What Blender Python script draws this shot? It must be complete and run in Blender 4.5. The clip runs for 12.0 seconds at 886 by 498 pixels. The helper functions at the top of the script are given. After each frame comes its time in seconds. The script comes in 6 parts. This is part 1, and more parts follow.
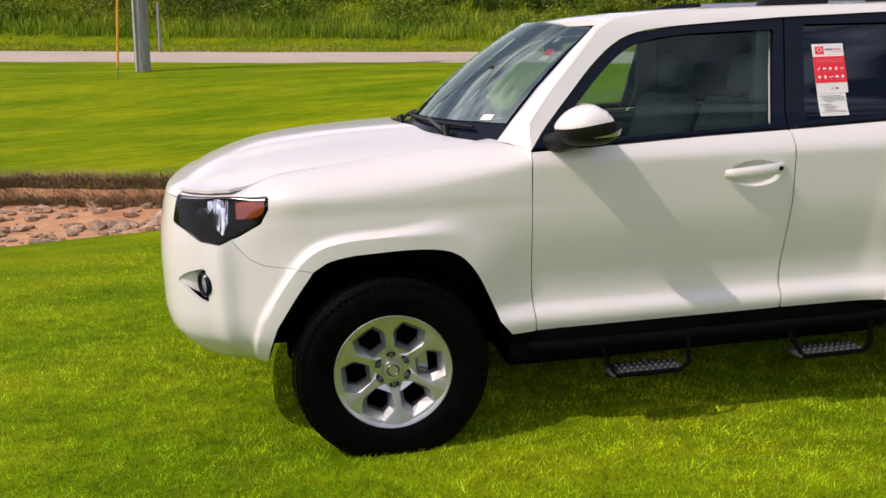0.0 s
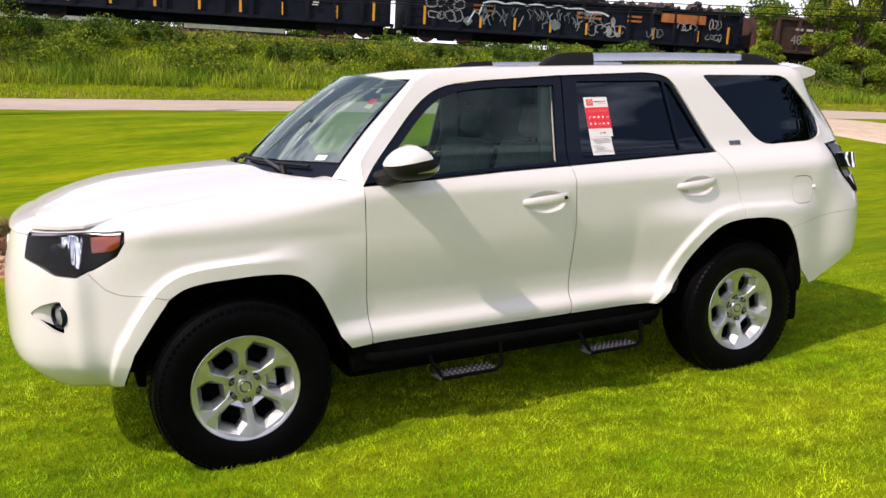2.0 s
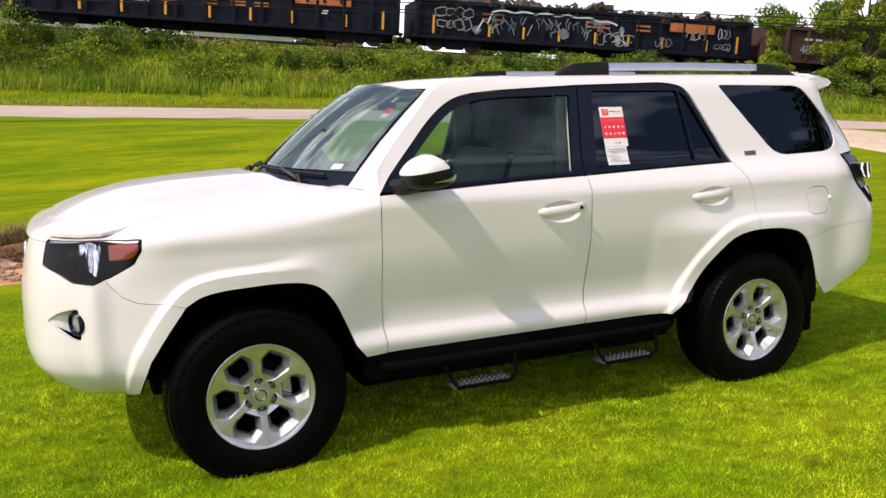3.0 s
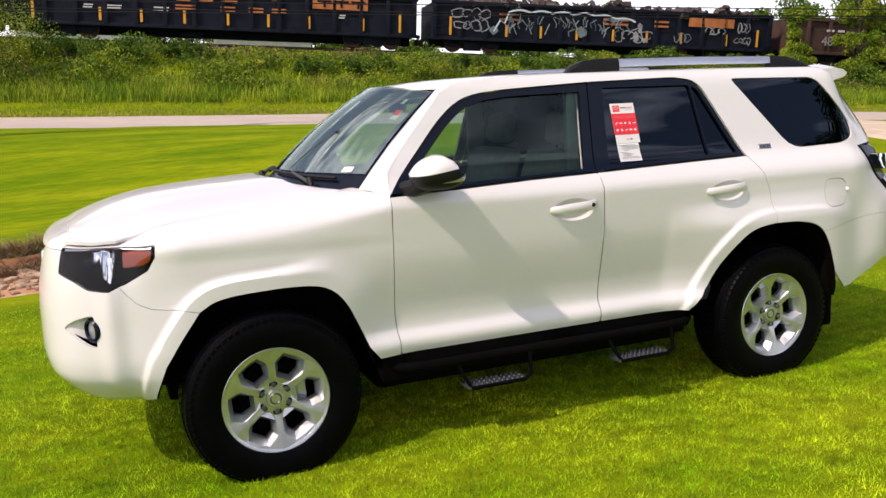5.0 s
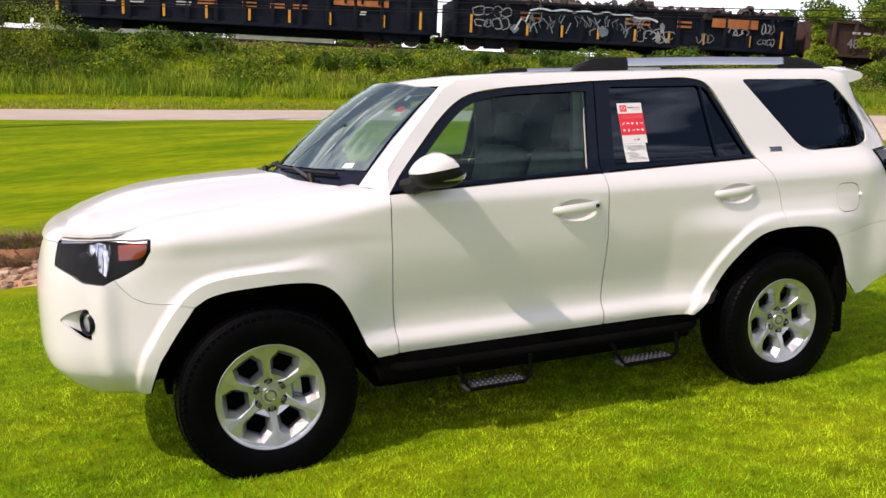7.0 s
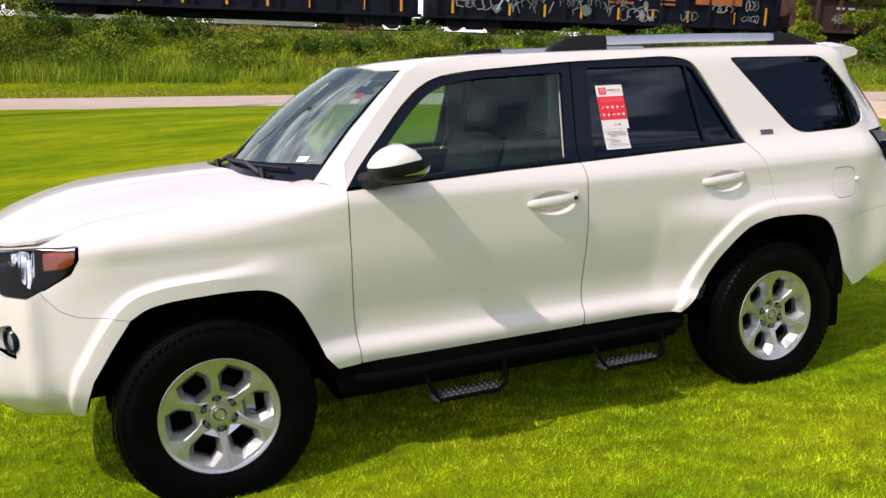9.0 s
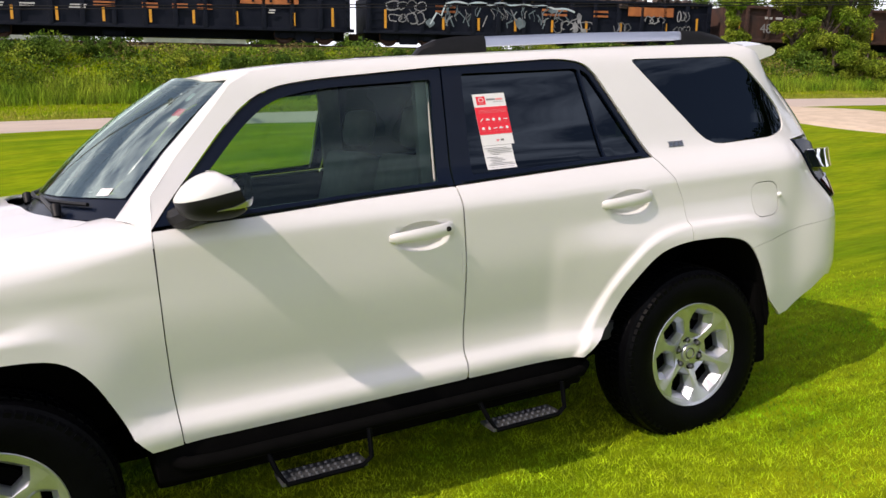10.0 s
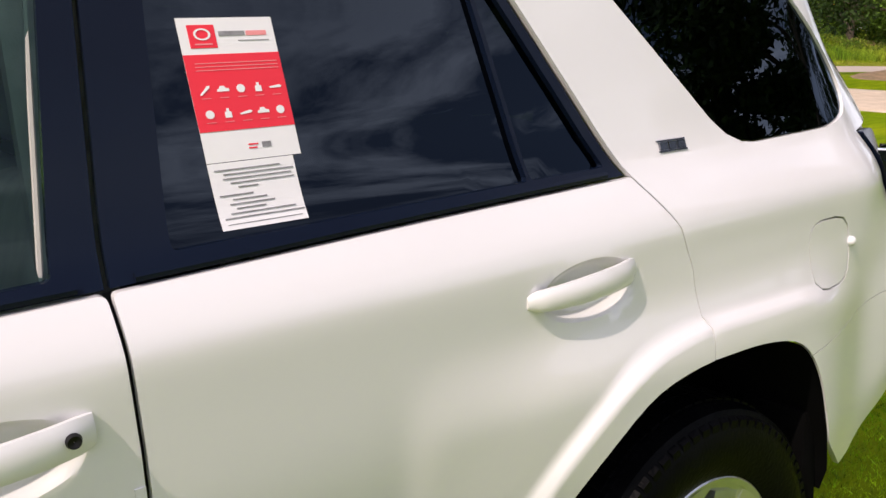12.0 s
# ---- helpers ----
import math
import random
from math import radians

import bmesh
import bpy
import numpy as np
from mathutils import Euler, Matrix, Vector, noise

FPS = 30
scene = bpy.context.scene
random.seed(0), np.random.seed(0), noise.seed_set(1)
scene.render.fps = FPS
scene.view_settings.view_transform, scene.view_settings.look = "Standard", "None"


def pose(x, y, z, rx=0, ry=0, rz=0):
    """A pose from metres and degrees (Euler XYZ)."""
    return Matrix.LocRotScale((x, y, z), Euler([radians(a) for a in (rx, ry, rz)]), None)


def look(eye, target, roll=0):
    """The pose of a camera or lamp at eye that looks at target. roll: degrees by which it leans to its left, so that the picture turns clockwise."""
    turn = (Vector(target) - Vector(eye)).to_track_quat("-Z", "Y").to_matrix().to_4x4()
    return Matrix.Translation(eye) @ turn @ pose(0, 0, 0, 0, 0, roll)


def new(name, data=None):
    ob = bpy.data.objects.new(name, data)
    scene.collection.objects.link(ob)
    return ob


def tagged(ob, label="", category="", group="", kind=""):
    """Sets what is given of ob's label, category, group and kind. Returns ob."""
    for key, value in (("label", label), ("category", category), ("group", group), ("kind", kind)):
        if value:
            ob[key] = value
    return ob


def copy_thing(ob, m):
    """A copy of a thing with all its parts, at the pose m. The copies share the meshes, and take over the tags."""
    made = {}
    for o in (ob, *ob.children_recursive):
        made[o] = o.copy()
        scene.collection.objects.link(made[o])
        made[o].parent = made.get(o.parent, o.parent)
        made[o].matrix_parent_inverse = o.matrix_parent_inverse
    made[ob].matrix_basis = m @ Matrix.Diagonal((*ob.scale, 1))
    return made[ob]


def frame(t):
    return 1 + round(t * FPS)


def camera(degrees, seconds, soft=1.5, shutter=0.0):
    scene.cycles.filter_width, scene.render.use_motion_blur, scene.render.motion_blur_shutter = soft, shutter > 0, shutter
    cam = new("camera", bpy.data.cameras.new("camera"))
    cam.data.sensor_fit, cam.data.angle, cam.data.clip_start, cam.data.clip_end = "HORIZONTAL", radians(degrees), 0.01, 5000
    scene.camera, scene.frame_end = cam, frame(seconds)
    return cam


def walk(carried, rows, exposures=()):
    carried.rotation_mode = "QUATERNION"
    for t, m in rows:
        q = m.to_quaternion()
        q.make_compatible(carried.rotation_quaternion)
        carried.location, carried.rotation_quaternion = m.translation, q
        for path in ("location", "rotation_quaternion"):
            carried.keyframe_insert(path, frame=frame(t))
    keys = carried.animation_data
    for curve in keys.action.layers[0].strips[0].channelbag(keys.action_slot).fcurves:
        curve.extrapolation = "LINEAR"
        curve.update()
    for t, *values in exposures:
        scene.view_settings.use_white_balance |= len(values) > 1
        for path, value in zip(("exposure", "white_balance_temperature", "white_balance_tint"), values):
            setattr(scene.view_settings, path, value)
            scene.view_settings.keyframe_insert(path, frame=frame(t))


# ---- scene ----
cam = camera(56.6, 12.0)
# eye, a point looked at, lean
PATH = [
    (0, (-0.411, -3.881, 1.734), (-0.051, -1.981, 1.221), 1.89),
    (0.2, (-0.428, -3.950, 1.741), (-0.009, -2.045, 1.248), 2.02),
    (0.5, (-0.452, -4.050, 1.751), (0.131, -2.182, 1.337), 2.24),
    (1, (-0.599, -4.185, 1.740), (0.159, -2.373, 1.362), 2.94),
    (1.5, (-0.701, -4.260, 1.739), (0.125, -2.477, 1.369), 3.07),
    (2, (-0.708, -4.290, 1.733), (0.122, -2.510, 1.353), 2.78),
    (2.5, (-0.718, -4.278, 1.735), (0.089, -2.488, 1.354), 2.67),
    (3, (-0.743, -4.270, 1.735), (0.072, -2.480, 1.374), 2.96),
    (5, (-0.696, -4.290, 1.732), (0.068, -2.479, 1.373), 1.50),
    (5.5, (-0.639, -4.277, 1.743), (0.089, -2.449, 1.384), 1.62),
    (6, (-0.626, -4.283, 1.741), (0.093, -2.449, 1.395), 2.20),
    (6.5, (-0.611, -4.276, 1.737), (0.107, -2.443, 1.383), 2.31),
    (7, (-0.599, -4.279, 1.731), (0.124, -2.450, 1.365), 2.31),
    (7.5, (-0.587, -4.283, 1.733), (0.154, -2.461, 1.371), 2.12),
    (9.5, (-0.141, -3.836, 1.746), (0.626, -2.036, 1.328), 0.76),
    (10, (0.199, -3.566, 1.726), (1.063, -1.801, 1.358), 0.29),
    (10.2, (0.311, -3.389, 1.732), (1.202, -1.632, 1.386), -0.20),
    (10.5, (0.491, -3.198, 1.704), (1.325, -1.410, 1.382), -0.94),
    (10.8, (0.624, -2.874, 1.690), (1.523, -1.120, 1.349), -1.30),
    (11, (0.745, -2.763, 1.694), (1.702, -1.046, 1.327), -1.18),
    (11.2, (0.925, -2.595, 1.653), (1.987, -0.950, 1.246), -0.30),
    (11.3, (1.007, -2.499, 1.636), (2.111, -0.887, 1.210), 0.20),
    (11.5, (1.136, -2.305, 1.618), (2.298, -0.731, 1.203), 0.80),
    (11.7, (1.212, -2.145, 1.600), (2.400, -0.576, 1.238), 0.60),
    (12, (1.371, -1.838, 1.678), (2.506, -0.253, 1.230), 1.20),
]
walk(cam, [(t, look(eye, target, roll)) for t, eye, target, roll in PATH], [(0.0, -0.40, 7020, 24), (0.6, -0.40, 7020, 24), (1.3, -0.25, 7020, 24), (2.0, -0.11, 7020, 24), (9.5, -0.16, 7020, 24), (10.5, -0.16, 6880, 20), (11.0, -0.26, 6880, 20), (11.5, -0.26, 6850, 20), (12.0, -0.17, 6900, 24)])

# ---- sky, sun, exposure ----
SUN_DIR = Vector((-0.80, -0.250, 1.0)).normalized()      # towards the sun, in the car's own frame
CAR = Matrix(((0.9982, 0.0025, -0.0592, 0), (0.0, 0.9991, 0.0427, 0), (0.0593, -0.0427, 0.9973, 0), (0, 0, 0, 1)))
SUN_DIR = (CAR.to_3x3() @ SUN_DIR).normalized()
SUN_EL = math.asin(SUN_DIR.z)
SUN_ROT = math.atan2(SUN_DIR.x, SUN_DIR.y)


def tree_of(holder):
    holder.use_nodes = True
    nt = holder.node_tree
    nt.nodes.clear()
    return nt


def node(nt, kind, **values):
    n = nt.nodes.new(kind)
    for key, value in values.items():
        if key in n.inputs.keys():
            n.inputs[key].default_value = value
    return n


world = bpy.data.worlds.new("sky")
scene.world = world
nt = tree_of(world)
sky = nt.nodes.new("ShaderNodeTexSky")
sky.sky_type, sky.sun_disc, sky.sun_elevation, sky.sun_rotation = "NISHITA", False, SUN_EL, SUN_ROT
sky.dust_density = 2.0
# broken white cloud over the blue
where = nt.nodes.new("ShaderNodeTexCoord")
flat = nt.nodes.new("ShaderNodeMapping")
flat.inputs["Scale"].default_value = (1.0, 1.0, 3.2)
cloud = node(nt, "ShaderNodeTexNoise", Scale=2.6, Detail=9.0, Roughness=0.62)
edge = nt.nodes.new("ShaderNodeValToRGB")
edge.color_ramp.elements[0].position, edge.color_ramp.elements[1].position = 0.45, 0.60
white = node(nt, "ShaderNodeRGB")
white.outputs[0].default_value = (11.2, 12.2, 13.6, 1)
mix = nt.nodes.new("ShaderNodeMixRGB")
back = node(nt, "ShaderNodeBackground", Strength=0.145)
out = nt.nodes.new("ShaderNodeOutputWorld")
nt.links.new(where.outputs["Generated"], flat.inputs["Vector"])
nt.links.new(flat.outputs["Vector"], cloud.inputs["Vector"])
nt.links.new(cloud.outputs["Fac"], edge.inputs["Fac"])
# pale haze low over the horizon
split = nt.nodes.new("ShaderNodeSeparateXYZ")
haze = nt.nodes.new("ShaderNodeMapRange")
haze.inputs["From Min"].default_value, haze.inputs["From Max"].default_value = 0.0, 0.42
haze.inputs["To Min"].default_value, haze.inputs["To Max"].default_value = 0.9, 0.05
most = nt.nodes.new("ShaderNodeMath")
most.operation = "MAXIMUM"
nt.links.new(where.outputs["Generated"], split.inputs[0])
nt.links.new(split.outputs["Z"], haze.inputs["Value"])
nt.links.new(haze.outputs[0], most.inputs[0])
thin = nt.nodes.new("ShaderNodeMapRange")        # the cloud thins out overhead
thin.inputs["From Min"].default_value, thin.inputs["From Max"].default_value = 0.45, 0.95
thin.inputs["To Min"].default_value, thin.inputs["To Max"].default_value = 1.0, 0.1
less = nt.nodes.new("ShaderNodeMath")
less.operation = "MULTIPLY"
nt.links.new(split.outputs["Z"], thin.inputs["Value"])
nt.links.new(edge.outputs["Color"], less.inputs[0])
nt.links.new(thin.outputs[0], less.inputs[1])
nt.links.new(less.outputs[0], most.inputs[1])
nt.links.new(most.outputs[0], mix.inputs["Fac"])
nt.links.new(sky.outputs["Color"], mix.inputs["Color1"])
nt.links.new(white.outputs[0], mix.inputs["Color2"])
nt.links.new(mix.outputs["Color"], back.inputs["Color"])
nt.links.new(back.outputs["Background"], out.inputs["Surface"])

sun = new("sun", bpy.data.lights.new("sun", "SUN"))
sun.data.energy, sun.data.angle, sun.data.color = 3.72, radians(0.55), (1.0, 0.935, 0.83)
sun.matrix_world = look(SUN_DIR * 60, (0, 0, 0))


# ---- materials ----
def material(name, base, rough=0.5, metal=0.0, second=None, scale=8.0, bump=0.0, bump_scale=60.0, coat=0.0,
             detail=5.0, random_amount=0.0, spec=0.5, stretch=(1, 1, 1), ramp=(0.35, 0.65), island=False):
    """A principled material whose colour drifts between two tones at one scale and whose relief lies at another."""
    m = bpy.data.materials.new(name)
    nt = tree_of(m)
    b = node(nt, "ShaderNodeBsdfPrincipled", Roughness=rough, Metallic=metal)
    b.inputs["Base Color"].default_value = (*base, 1)
    b.inputs["Coat Weight"].default_value = coat
    b.inputs["Coat Roughness"].default_value = 0.03
    b.inputs["Specular IOR Level"].default_value = spec
    o = nt.nodes.new("ShaderNodeOutputMaterial")
    nt.links.new(b.outputs[0], o.inputs[0])
    tc = nt.nodes.new("ShaderNodeTexCoord")
    mp = nt.nodes.new("ShaderNodeMapping")
    mp.inputs["Scale"].default_value = stretch
    nt.links.new(tc.outputs["Object"], mp.inputs["Vector"])
    if second:
        n = node(nt, "ShaderNodeTexNoise", Scale=scale, Detail=detail, Roughness=0.6)
        r = nt.nodes.new("ShaderNodeValToRGB")
        r.color_ramp.elements[0].position, r.color_ramp.elements[1].position = ramp
        r.color_ramp.elements[0].color = (*base, 1)
        r.color_ramp.elements[1].color = (*second, 1)
        nt.links.new(mp.outputs[0], n.inputs["Vector"])
        nt.links.new(n.outputs["Fac"], r.inputs["Fac"])
        last = r.outputs["Color"]
        if random_amount:
            info = nt.nodes.new("ShaderNodeNewGeometry" if island else "ShaderNodeObjectInfo")
            mul = nt.nodes.new("ShaderNodeMapRange")
            mul.inputs["To Min"].default_value, mul.inputs["To Max"].default_value = 1 - random_amount, 1 + random_amount
            hsv = nt.nodes.new("ShaderNodeHueSaturation")
            nt.links.new(info.outputs["Random Per Island" if island else "Random"], mul.inputs["Value"])
            nt.links.new(mul.outputs[0], hsv.inputs["Value"])
            nt.links.new(last, hsv.inputs["Color"])
            last = hsv.outputs["Color"]
        nt.links.new(last, b.inputs["Base Color"])
    if bump:
        n2 = node(nt, "ShaderNodeTexNoise", Scale=bump_scale, Detail=4.0)
        bp = node(nt, "ShaderNodeBump", Strength=bump, Distance=0.01)
        nt.links.new(mp.outputs[0], n2.inputs["Vector"])
        nt.links.new(n2.outputs["Fac"], bp.inputs["Height"])
        nt.links.new(bp.outputs[0], b.inputs["Normal"])
    return m


def turf(name, single):
    """Lawn: fresh and straw-coloured patches a metre across, clumps a hand across, and, for single blades, light that passes through them."""
    m = bpy.data.materials.new(name)
    nt = tree_of(m)
    tc = nt.nodes.new("ShaderNodeTexCoord")
    mp = nt.nodes.new("ShaderNodeMapping")
    mp.inputs["Scale"].default_value = (1, 1, 1) if single else (0.35, 1.5, 1)
    nt.links.new(tc.outputs["Object"], mp.inputs["Vector"])
    patch = node(nt, "ShaderNodeTexNoise", Scale=1.1, Detail=5.0, Roughness=0.6)
    clump = node(nt, "ShaderNodeTexNoise", Scale=9.0, Detail=4.0, Roughness=0.65)
    tone, depth = nt.nodes.new("ShaderNodeValToRGB"), nt.nodes.new("ShaderNodeMapRange")
    e = tone.color_ramp.elements
    e[0].position, e[1].position = 0.36, 0.70
    e[0].color, e[1].color = ((0.14, 0.355, 0.002, 1), (0.50, 0.59, 0.02, 1)) if single else ((0.10, 0.18, 0.002, 1), (0.235, 0.285, 0.005, 1))
    dry = e.new(0.80)
    dry.color = (0.80, 0.64, 0.20, 1) if single else (0.27, 0.27, 0.02, 1)
    depth.inputs["From Min"].default_value, depth.inputs["From Max"].default_value = 0.33, 0.67
    depth.inputs["To Min"].default_value, depth.inputs["To Max"].default_value = (0.48, 1.52) if single else (0.8, 1.2)
    hsv = nt.nodes.new("ShaderNodeHueSaturation")
    for n in (patch, clump):
        nt.links.new(mp.outputs[0], n.inputs["Vector"])
    nt.links.new(patch.outputs["Fac"], tone.inputs["Fac"])
    nt.links.new(clump.outputs["Fac"], depth.inputs["Value"])
    nt.links.new(tone.outputs["Color"], hsv.inputs["Color"])
    last = depth.outputs[0]
    o = nt.nodes.new("ShaderNodeOutputMaterial")
    b = node(nt, "ShaderNodeBsdfPrincipled", Roughness=0.6 if single else 0.9)
    b.inputs["Specular IOR Level"].default_value = 0.2 if single else 0.03
    nt.links.new(hsv.outputs["Color"], b.inputs["Base Color"])
    if single:
        info, vary, mul = nt.nodes.new("ShaderNodeNewGeometry"), nt.nodes.new("ShaderNodeMapRange"), nt.nodes.new("ShaderNodeMath")
        vary.inputs["To Min"].default_value, vary.inputs["To Max"].default_value = 0.30, 1.85
        mul.operation = "MULTIPLY"
        nt.links.new(info.outputs["Random Per Island"], vary.inputs["Value"])
        nt.links.new(vary.outputs[0], mul.inputs[0])
        nt.links.new(last, mul.inputs[1])
        last = mul.outputs[0]
        glow = nt.nodes.new("ShaderNodeBsdfTranslucent")
        both = node(nt, "ShaderNodeMixShader", Fac=0.3)
        nt.links.new(hsv.outputs["Color"], glow.inputs["Color"])
        nt.links.new(b.outputs[0], both.inputs[1])
        nt.links.new(glow.outputs[0], both.inputs[2])
        nt.links.new(both.outputs[0], o.inputs[0])
    else:
        fine, bump = node(nt, "ShaderNodeTexNoise", Scale=90.0, Detail=4.0), node(nt, "ShaderNodeBump", Strength=0.6, Distance=0.01)
        nt.links.new(mp.outputs[0], fine.inputs["Vector"])
        nt.links.new(fine.outputs["Fac"], bump.inputs["Height"])
        nt.links.new(bump.outputs[0], b.inputs["Normal"])
        nt.links.new(b.outputs[0], o.inputs[0])
    nt.links.new(last, hsv.inputs["Value"])
    return m


def glass(name, tint, shine=1.5, rough=0.0, face=(1, 1, 1)):
    """Thin tinted sheet: clear through, with a mirror-like face."""
    m = bpy.data.materials.new(name)
    nt = tree_of(m)
    t = nt.nodes.new("ShaderNodeBsdfTransparent")
    t.inputs["Color"].default_value = (*tint, 1)
    g = node(nt, "ShaderNodeBsdfGlossy", Roughness=rough)
    g.inputs["Color"].default_value = (*face, 1)
    f = node(nt, "ShaderNodeFresnel", IOR=shine)
    mx = nt.nodes.new("ShaderNodeMixShader")
    o = nt.nodes.new("ShaderNodeOutputMaterial")
    nt.links.new(f.outputs[0], mx.inputs[0])
    nt.links.new(t.outputs[0], mx.inputs[1])
    nt.links.new(g.outputs[0], mx.inputs[2])
    nt.links.new(mx.outputs[0], o.inputs[0])
    return m


PAINT = material("white_paint", (0.775, 0.768, 0.765), 0.32, second=(0.76, 0.754, 0.752), scale=1.5, coat=0.8)
GRASS = turf("mown_grass", False)
BLADE = turf("grass_blade", True)
VERGE = material("verge_grass", (0.20, 0.24, 0.02), 0.75, second=(0.32, 0.31, 0.05), scale=0.4, random_amount=0.4, spec=0.15, island=True)
WEED = material("tall_grass", (0.12, 0.25, 0.010), 0.7, second=(0.34, 0.41, 0.03), scale=0.5, random_amount=0.7, spec=0.2, island=True)
LEAF_PALE = material("pale_leaves", (0.085, 0.17, 0.010), 0.65, second=(0.26, 0.30, 0.03), scale=0.6, random_amount=0.7, spec=0.12, island=True)
LEAF = material("leaves", (0.035, 0.085, 0.010), 0.65, second=(0.12, 0.20, 0.022), scale=0.8, random_amount=0.7, spec=0.12, island=True)
LEAF_DEEP = material("deep_green_leaves", (0.012, 0.032, 0.006), 0.6, second=(0.035, 0.068, 0.012), scale=0.8, random_amount=0.6, spec=0.15, island=True)
LEAF_DRY = material("dry_brush", (0.17, 0.135, 0.045), 0.8, second=(0.22, 0.17, 0.07), scale=0.7, random_amount=0.5, spec=0.2, island=True)
BARK = material("bark", (0.10, 0.075, 0.05), 0.9, second=(0.05, 0.04, 0.03), scale=12, bump=0.6)
BLACK = material("black_plastic", (0.005, 0.005, 0.006), 0.5, second=(0.008, 0.008, 0.009), scale=30, bump=0.08, bump_scale=400, spec=0.25)
GLOSS_BLACK = material("gloss_black_film", (0.003, 0.006, 0.016), 0.24, second=(0.004, 0.008, 0.019), scale=3, spec=0.18)
RUBBER = material("rubber", (0.0012, 0.0013, 0.0018), 0.42, second=(0.0020, 0.0022, 0.0030), scale=14, bump=0.2, bump_scale=120, spec=0.05)
# near-black: the shade of wells, wheel pockets and underside is put into this colour
DARK = material("black_with_cavity_shade", (0.002, 0.002, 0.002), 0.95, second=(0.003, 0.003, 0.003), scale=10, spec=0.04)
ALLOY = material("silver_alloy", (0.62, 0.64, 0.68), 0.32, 0.85, second=(0.55, 0.57, 0.61), scale=20, coat=0.3)
ALLOY_DARK = material("grey_wheel_pocket", (0.10, 0.105, 0.11), 0.4, 0.6, second=(0.08, 0.085, 0.09), scale=20)
CHROME = material("chrome", (0.82, 0.83, 0.85), 0.07, 1.0)
ANODISED = material("satin_aluminium", (0.55, 0.58, 0.66), 0.3, 0.9, second=(0.50, 0.53, 0.60), scale=5)
ROAD = material("road_concrete", (0.52, 0.43, 0.36), 0.9, second=(0.44, 0.37, 0.31), scale=0.7, bump=0.3, bump_scale=40)
GRAVEL = material("pale_gravel", (0.64, 0.52, 0.39), 0.95, second=(0.50, 0.40, 0.29), scale=3, bump=0.6, bump_scale=30)
SOIL = material("red_clay", (0.60, 0.33, 0.17), 0.95, second=(0.42, 0.20, 0.10), scale=3, bump=0.8, bump_scale=25)
RIPRAP = material("ditch_stone", (0.54, 0.37, 0.24), 0.9, second=(0.24, 0.16, 0.11), scale=6, bump=0.5, random_amount=0.35)
THATCH = material("dry_roots", (0.36, 0.23, 0.13), 0.95, second=(0.20, 0.15, 0.08), scale=5, bump=0.8, bump_scale=40, random_amount=0.4, island=True)
WOOD_POLE = material("weathered_pole", (0.34, 0.34, 0.33), 0.85, second=(0.20, 0.20, 0.20), scale=5, stretch=(6, 6, 0.4), bump=0.5)
TRAIN = material("sooty_black_steel", (0.003, 0.006, 0.014), 0.75, second=(0.009, 0.012, 0.021), scale=1.2, bump=0.2, spec=0.15)
RUST = material("rusty_steel", (0.085, 0.038, 0.026), 0.85, second=(0.035, 0.02, 0.016), scale=1.6, bump=0.4)
SCRAP = material("scrap_metal", (0.10, 0.07, 0.055), 0.7, 0.3, second=(0.05, 0.04, 0.035), scale=4, random_amount=0.5, island=True)
BALLAST = material("ballast", (0.24, 0.20, 0.17), 0.95, second=(0.15, 0.13, 0.11), scale=8, bump=0.8, bump_scale=12)
YELLOW = material("yellow_reflector", (0.75, 0.36, 0.02), 0.6, second=(0.62, 0.28, 0.02), scale=4)
ORANGE = material("faded_orange_paint", (0.50, 0.17, 0.045), 0.75, second=(0.32, 0.10, 0.03), scale=2)
CHALK = material("chalk_white_paint", (0.60, 0.60, 0.58), 0.8, second=(0.45, 0.46, 0.46), scale=3)
PALE_BLUE = material("pale_blue_paint", (0.42, 0.56, 0.62), 0.75, second=(0.55, 0.62, 0.64), scale=2)
CHALK_DIM = material("worn_white_spray", (0.34, 0.35, 0.36), 0.8, second=(0.12, 0.13, 0.14), scale=2.5)
SPRAY_BLUE = material("worn_blue_spray", (0.20, 0.27, 0.30), 0.8, second=(0.07, 0.10, 0.11), scale=1.5)
GLASS_FRONT = glass("clear_green_glass", (0.58, 0.76, 0.68), 1.5, 0.0, (0.75, 0.95, 0.95))
GLASS_SCREEN = glass("windscreen_glass", (0.80, 0.90, 0.84), 4.4, 0.0, (0.82, 0.96, 0.86))
GLASS_DARK = glass("privacy_glass", (0.006, 0.009, 0.014), 1.52, 0.0, (0.66, 0.82, 1.0))
LENS = glass("lamp_lens", (0.95, 0.96, 0.97), 1.32)
SEAT = material("grey_beige_seat", (0.44, 0.43, 0.39), 0.7, second=(0.38, 0.37, 0.34), scale=15, bump=0.1, bump_scale=300)
TRIM_IN = material("dark_grey_trim", (0.05, 0.052, 0.055), 0.6, second=(0.04, 0.042, 0.045), scale=12)
PAPER = material("white_paper", (0.82, 0.82, 0.82), 0.6, second=(0.78, 0.78, 0.79), scale=6)
RED = material("red_print", (0.88, 0.025, 0.045), 0.5, second=(0.83, 0.025, 0.045), scale=6)
INK = material("grey_ink", (0.16, 0.16, 0.17), 0.7, second=(0.30, 0.30, 0.31), scale=60)
PINK = material("pale_red_print", (0.85, 0.30, 0.30), 0.6, second=(0.80, 0.26, 0.27), scale=20)
